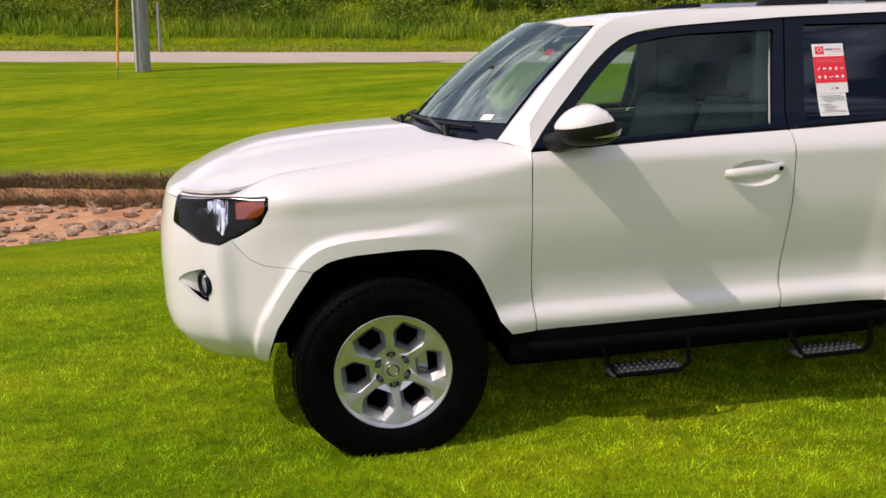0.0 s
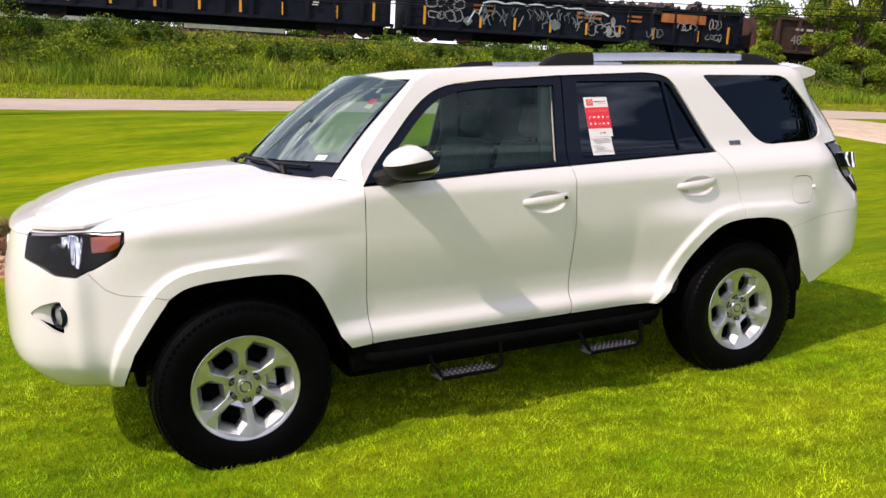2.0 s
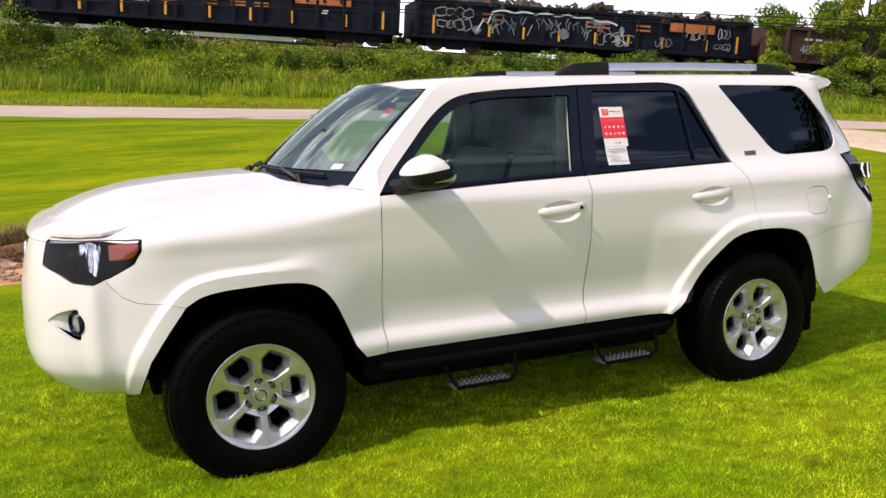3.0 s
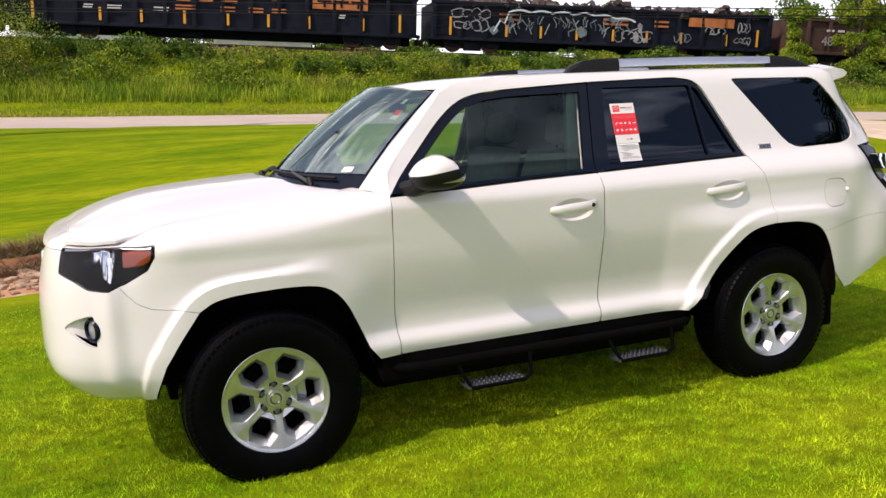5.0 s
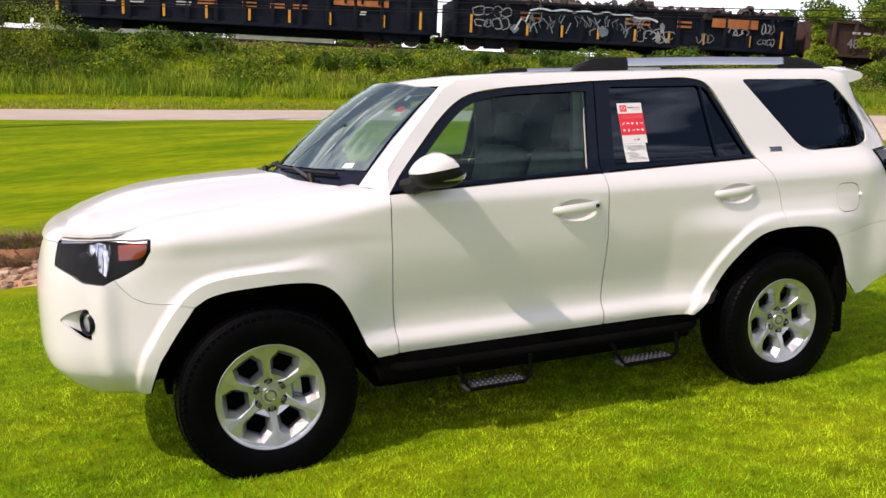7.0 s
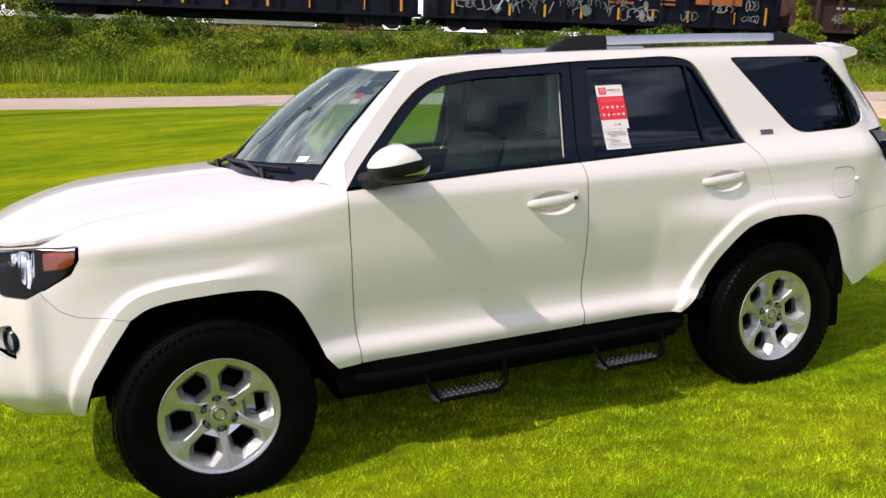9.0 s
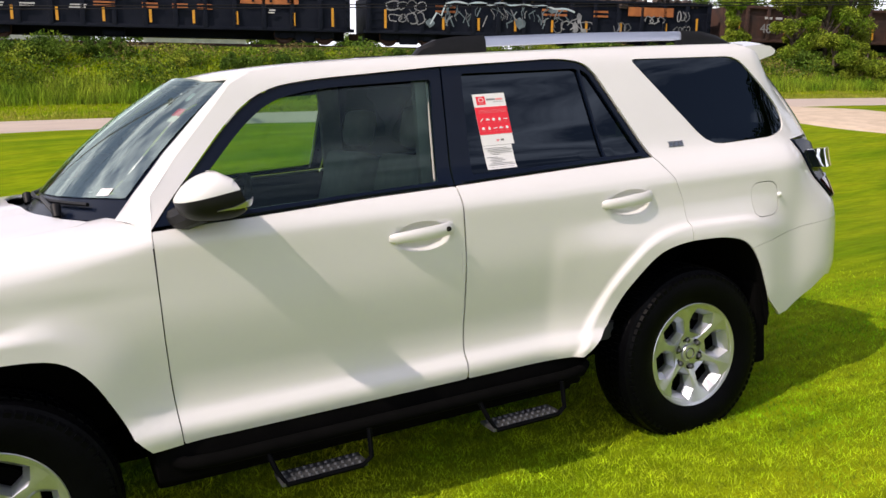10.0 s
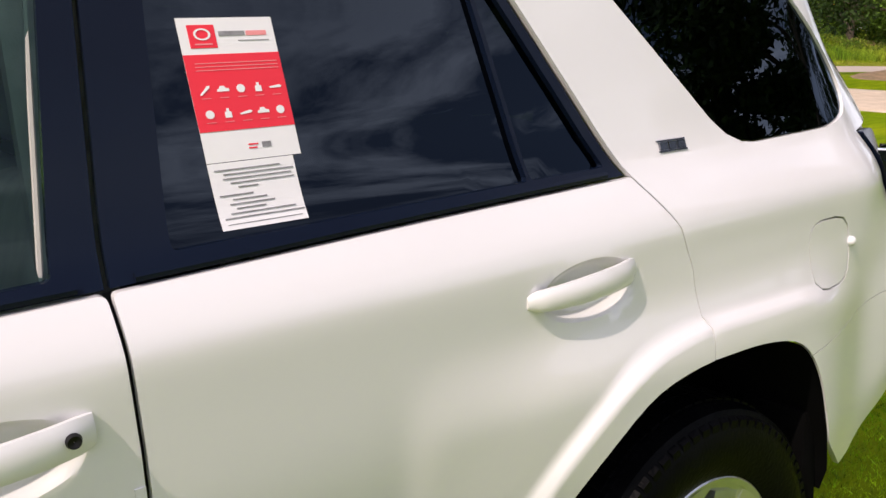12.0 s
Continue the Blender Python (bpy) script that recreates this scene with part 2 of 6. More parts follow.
AMBER = material("amber_lens", (0.72, 0.10, 0.03), 0.15, second=(0.60, 0.07, 0.02), scale=40, coat=0.6)
RED_LENS = material("dark_red_lens", (0.10, 0.006, 0.010), 0.08, second=(0.07, 0.004, 0.008), scale=30, coat=0.8)
BADGE = material("dark_chrome", (0.22, 0.23, 0.25), 0.2, 1.0)


# ---- mesh helpers ----
def clamp(v, a=0.0, b=1.0):
    return max(a, min(b, v))


def smooth01(v):
    v = clamp(v)
    return v * v * (3 - 2 * v)


def curve_of(points):
    """A smooth one-to-one reading of y over x through a few points."""
    xs, ys = [p[0] for p in points], [p[1] for p in points]
    n = len(xs)
    d = [(ys[i + 1] - ys[i]) / (xs[i + 1] - xs[i]) for i in range(n - 1)]
    m = [d[0]] + [0 if d[i - 1] * d[i] <= 0 else 2 * d[i - 1] * d[i] / (d[i - 1] + d[i]) for i in range(1, n - 1)] + [d[-1]]

    def read(x):
        if x <= xs[0]:
            return ys[0] + m[0] * (x - xs[0])
        if x >= xs[-1]:
            return ys[-1] + m[-1] * (x - xs[-1])
        i = next(k for k in range(n - 1) if x <= xs[k + 1])
        h = xs[i + 1] - xs[i]
        t = (x - xs[i]) / h
        return ((1 + 2 * t) * (1 - t) ** 2 * ys[i] + t * (1 - t) ** 2 * h * m[i] + t * t * (3 - 2 * t) * ys[i + 1] + t * t * (t - 1) * h * m[i + 1])
    return read


def round_line(points, closed=True, cut=0.3, steps=3):
    """The outline with its corners rounded; a third value of a point is the radius of its corner."""
    res = []
    n = len(points)
    for i in range(n):
        p = Vector(points[i][:2])
        r = points[i][2] if len(points[i]) > 2 else 0.0
        if r <= 0 or (not closed and i in (0, n - 1)):
            res.append(tuple(p))
            continue
        a, b = Vector(points[i - 1][:2]), Vector(points[(i + 1) % n][:2])
        u, v = (a - p), (b - p)
        ru, rv = min(r, u.length * 0.49), min(r, v.length * 0.49)
        s, e = p + u.normalized() * ru, p + v.normalized() * rv
        k = max(2, steps)
        for j in range(k + 1):
            t = j / k
            res.append(tuple(s * (1 - t) ** 2 + p * 2 * t * (1 - t) + e * t * t))
    return res


def part(name, bm, mat, parent=None, label="", smooth=True, sharp=35):
    """Links a bmesh as one mesh object under a thing or a part."""
    me = bpy.data.meshes.new(name)
    bmesh.ops.recalc_face_normals(bm, faces=bm.faces) if smooth != "keep" else None
    bm.to_mesh(me)
    bm.free()
    me.materials.append(mat)
    if smooth:
        me.polygons.foreach_set("use_smooth", [True] * len(me.polygons))
        me.set_sharp_from_angle(angle=radians(sharp))
    ob = new(name, me)
    if parent:
        ob.parent = parent
    if label:
        ob["label"] = label
    return ob


def raw(name, verts, faces, mat, parent=None, smooth=False):
    me = bpy.data.meshes.new(name)
    me.from_pydata(verts, [], faces)
    me.materials.append(mat)
    if smooth:
        me.polygons.foreach_set("use_smooth", [True] * len(me.polygons))
    me.update()
    ob = new(name, me)
    if parent:
        ob.parent = parent
    return ob


def soup(name, verts, sides, mat, parent=None):
    """Many loose faces of as many sides each, from one array of corners."""
    n = len(verts)
    me = bpy.data.meshes.new(name)
    me.vertices.add(n)
    me.vertices.foreach_set("co", np.ascontiguousarray(verts, dtype=np.float32).ravel())
    me.loops.add(n)
    me.loops.foreach_set("vertex_index", np.arange(n, dtype=np.int32))
    me.polygons.add(n // sides)
    me.polygons.foreach_set("loop_start", np.arange(0, n, sides, dtype=np.int32))
    me.materials.append(mat)
    me.update(calc_edges=True)
    me.validate()
    ob = new(name, me)
    if parent:
        ob.parent = parent
    return ob


def thing(name, m, label, category, group=""):
    ob = new(name)
    ob.empty_display_size = 0.1
    ob.matrix_world = m
    return tagged(ob, label, category, group)


def box(bm, lo, hi, bevel=0.0, m=None):
    c = [(lo[i] + hi[i]) / 2 for i in range(3)]
    s = [abs(hi[i] - lo[i]) for i in range(3)]
    made = bmesh.ops.create_cube(bm, size=1.0, matrix=Matrix.Translation(c) @ Matrix.Diagonal((*s, 1)))
    if bevel:
        edges = list({e for v in made["verts"] for e in v.link_edges})
        made = bmesh.ops.bevel(bm, geom=edges, offset=bevel, segments=2, affect="EDGES", profile=0.6)
    if m is not None:
        bmesh.ops.transform(bm, matrix=m, verts=list({v for v in made["verts"]}))
    return bm


def tube(bm, pts, r, sides=10, r2=None, caps=True):
    """A round bar along points; r2: the radius at its end."""
    pts = [Vector(p) for p in pts]
    rings = []
    n = len(pts)
    side = None
    for i, p in enumerate(pts):
        d = (pts[min(i + 1, n - 1)] - pts[max(i - 1, 0)]).normalized()
        if side is None:
            side = d.cross(Vector((0.13, 0.21, 1.0)))
            if side.length < 0.05:
                side = d.cross(Vector((1, 0, 0)))
        side = (side - d * side.dot(d)).normalized()
        up = d.cross(side)
        rr = r if r2 is None else r + (r2 - r) * i / (n - 1)
        rings.append([bm.verts.new(p + (side * math.cos(a) + up * math.sin(a)) * rr) for a in (math.tau * k / sides for k in range(sides))])
    for a, b in zip(rings, rings[1:]):
        for k in range(sides):
            bm.faces.new((a[k], a[(k + 1) % sides], b[(k + 1) % sides], b[k]))
    if caps:
        bm.faces.new(rings[0][::-1])
        bm.faces.new(rings[-1])
    return bm


def lathe(bm, profile, steps=48, m=None):
    """Turned about the y axis: profile of (y, radius)."""
    rings = []
    for y, r in profile:
        rings.append([bm.verts.new((r * math.cos(a), y, r * math.sin(a))) for a in (math.tau * k / steps for k in range(steps))])
    for a, b in zip(rings, rings[1:]):
        for k in range(steps):
            bm.faces.new((a[k], a[(k + 1) % steps], b[(k + 1) % steps], b[k]))
    if m is not None:
        bmesh.ops.transform(bm, matrix=m, verts=bm.verts)
    return bm


def inside(p, poly):
    x, y = p
    hit = False
    j = len(poly) - 1
    for i in range(len(poly)):
        xi, yi = poly[i]
        xj, yj = poly[j]
        if (yi > y) != (yj > y) and x < (xj - xi) * (y - yi) / (yj - yi) + xi:
            hit = not hit
        j = i
    return hit


def dist_to(p, line, closed=False):
    best = 9e9
    n = len(line)
    for i in range(n if closed else n - 1):
        ax, ay = line[i]
        bx, by = line[(i + 1) % n]
        dx, dy = bx - ax, by - ay
        t = clamp(((p[0] - ax) * dx + (p[1] - ay) * dy) / (dx * dx + dy * dy + 1e-12))
        best = min(best, (p[0] - ax - t * dx) ** 2 + (p[1] - ay - t * dy) ** 2)
    return math.sqrt(best)


def densify(poly, step):
    res = []
    for i in range(len(poly)):
        a, b = Vector(poly[i]), Vector(poly[(i + 1) % len(poly)])
        k = max(1, int((b - a).length / step + 0.5))
        res += [tuple(a.lerp(b, j / k)) for j in range(k)]
    return res


def sheet(outline, to3d, step=0.025, depth=0.015, holes=(), lines=()):
    """A formed panel: the flat outline, netted and laid on a curved surface, with its edge turned inwards by depth.
    to3d(u, v, inwards) gives the place."""
    from mathutils.geometry import delaunay_2d_cdt
    loops = [densify(list(outline), step)] + [densify(list(h), step) for h in holes]
    pts, edges = [], []
    for loop in loops:
        k = len(pts)
        pts += loop
        edges += [(k + i, k + (i + 1) % len(loop)) for i in range(len(loop))]
    kept_lines = []
    for line in lines:
        fine = []
        for a, b in zip(line, line[1:]):
            k = max(1, int((Vector(b) - Vector(a)).length / (step * 0.8)))
            fine += [tuple(Vector(a).lerp(Vector(b), j / k)) for j in range(k)]
        last = None
        for p in fine:
            if inside(p, loops[0]) and not any(inside(p, h) for h in loops[1:]) and min(dist_to(p, lp, True) for lp in loops) > 0.006:
                pts.append(p)
                if last is not None:
                    edges.append((last, len(pts) - 1))
                last = len(pts) - 1
            else:
                last = None
        kept_lines.append(fine)
    us, vs = [p[0] for p in loops[0]], [p[1] for p in loops[0]]
    nu, nv = int((max(us) - min(us)) / step) + 1, int((max(vs) - min(vs)) / step) + 1
    for i in range(1, nu):
        for j in range(1, nv):
            p = (min(us) + i * (max(us) - min(us)) / nu, min(vs) + j * (max(vs) - min(vs)) / nv)
            if inside(p, loops[0]) and not any(inside(p, h) for h in loops[1:]) and min(dist_to(p, lp, True) for lp in loops) > step * 0.45 and all(dist_to(p, ln) > step * 0.4 for ln in kept_lines):
                pts.append(p)
    v2, _, f2, _, _, _ = delaunay_2d_cdt([Vector(p) for p in pts], edges, [], 0, 1e-5)
    bm = bmesh.new()
    vs3 = [bm.verts.new(to3d(p[0], p[1], 0.0)) for p in v2]
    for f in f2:
        c = sum((Vector(v2[i]) for i in f), Vector((0, 0))) / len(f)
        pa, pb, pc = (Vector(v2[i]) for i in f[:3])
        if len(f) == 3 and abs((pb - pa).cross(pc - pa)) < 0.012 * max((pb - pa).length_squared, (pc - pa).length_squared, (pc - pb).length_squared):
            continue                     # a sliver along a straight edge
        if inside(c, loops[0]) and not any(inside(c, h) for h in loops[1:]):
            try:
                bm.faces.new([vs3[i] for i in f])
            except ValueError:
                pass
    loose = [v for v in bm.verts if not v.link_faces]
    bmesh.ops.delete(bm, geom=loose, context="VERTS")
    flat_of = {v: p for v, p in zip(vs3, v2) if v.is_valid}
    if depth:
        border = [e for e in bm.edges if len(e.link_faces) == 1]
        low = {}
        for e in border:
            for v in e.verts:
                if v not in low:
                    p = flat_of[v]
                    low[v] = bm.verts.new(to3d(p[0], p[1], depth))
        for e in border:
            a, b = e.verts
            bm.faces.new((a, b, low[b], low[a]))
    return bm


# ---- ground ----
TRK = Vector((0.979, -0.203))        # along the railway
NRM = Vector((0.203, 0.979))         # across it, away from the lawn
ROAD_NEAR, ROAD_FAR = 16.5, 22.6
DITCH = ((-30.0, 1.3), (-3.13, 4.22), (-1.43, 4.55), (0.6, 4.9), (2.5, 5.4))


def along(s, p):
    """World x, y from the distance along and across the railway."""
    return s * TRK.x + p * NRM.x, s * TRK.y + p * NRM.y


ditch_line = curve_of(DITCH)


def ditch_width(x):
    """From the lawn's edge to the cut bank."""
    return 2.35 + 0.55 * clamp(-1.7 - x, 0.0, 2.2) - 0.12 * noise.noise((x * 1.3, 0, 7))


rise = curve_of(((-60, 0.0), (4.8, 0.0), (7.0, 0.22), (10.0, 0.75), (15.0, 1.48), (19.0, 1.62), (60, 1.62)))
bank = curve_of(((20.0, 0.0), (22.6, 0.0), (25.0, 0.14), (26.5, 0.72), (28.0, 1.48), (29.5, 2.12), (31.2, 2.56), (31.8, 2.58), (37.0, 2.45), (42.0, 1.4), (60, 1.2), (600, 1.0)))


def ground(x, y):
    """The height of the ground."""
    p = x * NRM.x + y * NRM.y
    xc = 30 * math.tanh(x / 30) if x > 0 else 9 * math.tanh(x / 9)
    yc = y if y > -12 else -12 + 8 * math.tanh((y + 12) / 8)
    yc = yc if yc < 22 else 22 + 2 * math.tanh((yc - 22) / 2)
    z = 0.0594 * xc - 0.0428 * yc
    z += rise(p) * (1 - 0.34 * smooth01(x / 22))
    s = x * TRK.x + y * TRK.y
    level = 1.02 + 0.0325 * (26 * math.tanh(s / 26)) + 0.0145 * clamp(p - 19.5, -3.5, 3.5)
    t = smooth01((p - 9.0) / 7.5)
    z = z * (1 - t) + level * t
    if p > ROAD_FAR:
        t = smooth01((p - 24.0) / 6.0)
        z = (level + bank(p)) * (1 - t) + (1.0 + bank(p)) * t
    z += 0.012 * noise.noise((x * 0.7, y * 0.7, 0.0)) + 0.05 * noise.noise((x * 0.11, y * 0.11, 3.0)) * smooth01((math.hypot(x, y) - 5) / 10)
    z += 0.046 * (1 - smooth01((math.hypot(x - 1.2, y + 0.5) - 4.0) / 6.0))
    # the stony ditch
    d = y - ditch_line(x)
    width = ditch_width(x)
    fade = 1 - smooth01((x - 1.5) / 2.0)
    if -0.3 < d < width + 0.3 and fade > 0:
        inn = smooth01((d + 0.25) / 0.7) * (1 - smooth01((d - width + 0.02) / 0.12))
        z -= fade * inn * (0.16 + 0.12 * smooth01(d / width))
    return z


def spaced(lo, hi, mid, fine, grow):
    """Lines close together about mid, and wider apart away from it."""
    a, step = [mid], fine
    while a[-1] < hi:
        a.append(a[-1] + step)
        step *= 1.0 if abs(a[-1] - mid) < 6 else grow
    b, step = [mid], fine
    while b[-1] > lo:
        b.append(b[-1] - step)
        step *= 1.0 if abs(b[-1] - mid) < 6 else grow
    return sorted(set(a + b))


xs = spaced(-700, 900, -0.5, 0.12, 1.05)
ys = sorted(set([round(v, 3) for v in spaced(-500, 900, 1.5, 0.12, 1.05) if v < 5 or v > 38] + [round(5 + 0.12 * k, 3) for k in range(276)]))
verts = [(x, y, ground(x, y)) for y in ys for x in xs]
nx = len(xs)
faces = [(j * nx + i, j * nx + i + 1, (j + 1) * nx + i + 1, (j + 1) * nx + i) for j in range(len(ys) - 1) for i in range(nx - 1)]
ground_ob = raw("ground", verts, faces, GRASS, smooth=True)
tagged(ground_ob, "sunlit mown lawn rising to a grassy railway bank", "lawn", kind="structure")


grid_x, grid_y = np.array(xs), np.array(ys)
grid_z = np.array([v[2] for v in verts]).reshape(len(ys), nx)


def heights(x, y):
    """The ground's height at many places at once."""
    i, j = np.clip(np.searchsorted(grid_x, x) - 1, 0, nx - 2), np.clip(np.searchsorted(grid_y, y) - 1, 0, len(ys) - 2)
    u, v = (x - grid_x[i]) / (grid_x[i + 1] - grid_x[i]), (y - grid_y[j]) / (grid_y[j + 1] - grid_y[j])
    return (grid_z[j, i] * (1 - u) + grid_z[j, i + 1] * u) * (1 - v) + (grid_z[j + 1, i] * (1 - u) + grid_z[j + 1, i + 1] * u) * v


def strip(name, rows, mat, label, category, lift=0.02):
    """A surface laid over the ground between pairs of edge points."""
    bm = bmesh.new()
    prev = None
    for a, b in rows:
        across = (0.0, 0.04, 0.15, 0.3, 0.45, 0.6, 0.75, 0.88, 0.96, 1.0)
        k = len(across) - 1
        line = []
        for j, f in enumerate(across):
            x, y = a[0] + (b[0] - a[0]) * f, a[1] + (b[1] - a[1]) * f
            line.append(bm.verts.new((x, y, ground(x, y) + (lift if 0 < j < k else -0.03))))
        if prev:
            for j in range(k):
                bm.faces.new((prev[j], prev[j + 1], line[j + 1], line[j]))
        prev = line
    return tagged(part(name, bm, mat), label, category, kind="structure")


stations = [-160 + 2.0 * k for k in range(180)]
strip("road", [(along(s, ROAD_NEAR + 0.10 * noise.noise((s * 0.5, 0, 0))), along(s, ROAD_FAR + 0.10 * noise.noise((s * 0.4, 5, 0)))) for s in stations],
      ROAD, "pale sun-bleached concrete road along the railway bank", "road", 0.03)
# gravel drive that leaves the road
DRIVE = ((19.4, 17.2), (17.4, 13.2), (16.2, 10.2), (15.8, 8.4), (16.3, 6.8), (17.5, 5.2), (20.0, 3.2), (26.0, 0.0), (40.0, -6.0), (70.0, -18.0))
drive_rows = []
for i in range(len(DRIVE) - 1):
    p0, p1, p2, p3 = (Vector(DRIVE[max(0, min(len(DRIVE) - 1, i + k))]) for k in (-1, 0, 1, 2))
    for j in range(8):
        t = j / 8
        q = 0.5 * ((2 * p1) + (p2 - p0) * t + (2 * p0 - 5 * p1 + 4 * p2 - p3) * t * t + (3 * p1 - p0 - 3 * p2 + p3) * t ** 3)
        d = ((p2 - p0) * (1 - t) + (p3 - p1) * t).normalized()
        n = Vector((-d.y, d.x))
        wide = 1.65 + 0.25 * noise.noise((q.x * 0.5, q.y * 0.5, 2.0))
        drive_rows.append((tuple(q - n * (wide + 0.15 * noise.noise((q.x * 2, q.y, 6.0)))), tuple(q + n * wide)))
strip("gravel_drive", drive_rows, GRAVEL, "pale sandy gravel drive across the lawn", "drive", 0.03)

# clay floor of the ditch, with loose stones
bm = bmesh.new()
prev = None
for k in range(180):
    x = -9.0 + 0.0625 * k
    y0 = ditch_line(x)
    line = [bm.verts.new((x, y0 + d - 0.07 * smooth01((d - ditch_width(x) + 0.3) / 0.2), ground(x, y0 + d) - 0.025 + 0.053 * smooth01(d / 0.35))) for d in [0.02 + (ditch_width(x) + 0.03) * j / 44 for j in range(45)]]
    if prev:
        for a, b, c, d in zip(prev, prev[1:], line[1:], line):
            bm.faces.new((a, b, c, d))
    prev = line
tagged(part("ditch_floor", bm, SOIL), "bare red clay floor of a drainage ditch", "ditch", kind="structure")


def stone_mesh(seed, flat):
    rng = random.Random(seed)
    bm = bmesh.new()
    bmesh.ops.create_icosphere(bm, subdivisions=1, radius=0.5)
    for v in bm.verts:
        v.co *= 0.75 + 0.5 * rng.random()
        v.co.z *= flat
    me = bpy.data.meshes.new("stone")
    bm.to_mesh(me)
    bm.free()
    me.materials.append(RIPRAP)
    return me


stone_meshes = [stone_mesh(k, 0.45 + 0.05 * k) for k in range(6)]
riprap = thing("riprap", Matrix.Identity(4), "loose brown stones lying in a clay ditch", "stones")
rng = random.Random(4)
for k in range(298):
    x = rng.uniform(-5.2, -0.6)
    d = 0.25 + (ditch_width(x) - 0.4) * rng.random() ** 0.9
    y = ditch_line(x) + d
    s = 0.05 + 0.15 * rng.random() ** 1.6
    o = new("stone", stone_meshes[k % 6])
    o.parent = riprap
    o.matrix_local = pose(x, y, ground(x, y) + 0.026 + s * 0.12, rng.uniform(-15, 15), rng.uniform(-15, 15), rng.uniform(0, 360)) @ Matrix.Diagonal((s * rng.uniform(0.9, 1.5), s, s, 1))

# ---- the railway ----
SILL, TOP = 4.38, 5.95
RAIL_TURN = math.degrees(math.atan2(TRK.y, TRK.x))


def rail_pose(s, p, z):
    x, y = along(s, p)
    return pose(x, y, z, 0, 0, RAIL_TURN)


bm = bmesh.new()
prev = None
for k in range(180):
    s = -110 + k * 1.6
    line = []
    for p, z in ((31.5, 3.50), (32.2, 3.62), (33.0, 3.66), (35.0, 3.66), (35.8, 3.6), (36.6, 3.4)):
        x, y = along(s, p)
        line.append(bm.verts.new((x, y, z + 0.03 * noise.noise((s, p, 0)))))
    if prev:
        for a, b, c, d in zip(prev, prev[1:], line[1:], line):
            bm.faces.new((a, b, c, d))
    prev = line
tagged(part("ballast_bed", bm, BALLAST), "grey-brown stone ballast under the railway track", "ballast", kind="structure")
for p in (33.28, 34.72):
    bm = bmesh.new()
    box(bm, (-110, -0.035, 0), (175, 0.035, 0.16), 0.01)
    ob = part("rail", bm, RUST)
    ob.matrix_world = rail_pose(0, p, 3.64)
    tagged(ob, "rust-brown steel rail lying on ballast", "rail", kind="structure")


# ---- the car ----
car = thing("sport_utility_car", CAR, "clean white sport utility car with black window frames parked on grass", "car")

# plan of the body, from the middle of the nose round to the middle of the tail
PLAN = [(-0.935, 0.0), (-0.930, 0.20), (-0.915, 0.38), (-0.885, 0.53), (-0.835, 0.645), (-0.765, 0.725), (-0.68, 0.778), (-0.58, 0.815), (-0.45, 0.846),
        (-0.2, 0.866), (0.2, 0.878), (0.57, 0.885), (1.5, 0.888), (2.5, 0.888), (3.2, 0.888), (3.42, 0.884), (3.57, 0.866), (3.70, 0.826),
        (3.805, 0.752), (3.87, 0.64), (3.905, 0.48), (3.925, 0.24), (3.93, 0.0)]
_fine = []
for i in range(len(PLAN) - 1):
    p0, p1, p2, p3 = (Vector(PLAN[max(0, min(len(PLAN) - 1, i + k))]) for k in (-1, 0, 1, 2))
    for j in range(10):
        t = j / 10
        _fine.append(0.5 * ((2 * p1) + (p2 - p0) * t + (2 * p0 - 5 * p1 + 4 * p2 - p3) * t * t + (3 * p1 - p0 - 3 * p2 + p3) * t ** 3))
_fine.append(Vector(PLAN[-1]))
_len = [0.0]
for a, b in zip(_fine, _fine[1:]):
    _len.append(_len[-1] + (b - a).length)
_i = next(i for i, p in enumerate(_fine) if p.x >= 0)
_zero = _len[_i] - _fine[_i].x
_len = [l - _zero for l in _len]
S_NOSE, S_TAIL = _len[0], _len[-1]


def plan_at(s):
    """Place and outward normal of the body's plan at the length s from the front wheel's line."""
    s = clamp(s, S_NOSE, S_TAIL)
    lo, hi = 0, len(_len) - 1
    while hi - lo > 1:
        mid = (lo + hi) // 2
        lo, hi = (mid, hi) if _len[mid] <= s else (lo, mid)
    t = (s - _len[lo]) / (_len[hi] - _len[lo])
    p = _fine[lo].lerp(_fine[hi], t)
    a, b = _fine[max(0, lo - 2)], _fine[min(len(_fine) - 1, hi + 2)]
    d = (b - a).normalized()
    if s < S_NOSE + 0.03 or s > S_TAIL - 0.03:
        d = Vector((0, 1)) if s < 0 else Vector((0, -1))
    return p, Vector((-d.y, d.x))


# how far the door skin lies inside the plan, by height
side_in = curve_of(((0.44, 0.070), (0.47, 0.046), (0.50, 0.030), (0.528, 0.022), (0.552, 0.024), (0.568, 0.032), (0.582, 0.044), (0.596, 0.052), (0.64, 0.055), (0.70, 0.048), (0.78, 0.029), (0.86, 0.0105), (0.92, -0.001), (0.98, -0.008),
                    (1.09, -0.0150), (1.165, -0.0190), (1.184, -0.0172), (1.200, -0.010), (1.235, 0.014), (1.27, 0.045), (1.31, 0.074), (1.45, 0.122), (1.60, 0.170), (1.70, 0.204), (1.735, 0.227), (1.755, 0.250)))
nose_in = curve_of(((0.38, 0.20), (0.44, 0.115), (0.50, 0.052), (0.56, 0.012), (0.64, 0.0), (0.80, 0.002), (0.93, 0.012), (1.0, 0.024), (1.10, 0.05), (1.16, 0.09)))
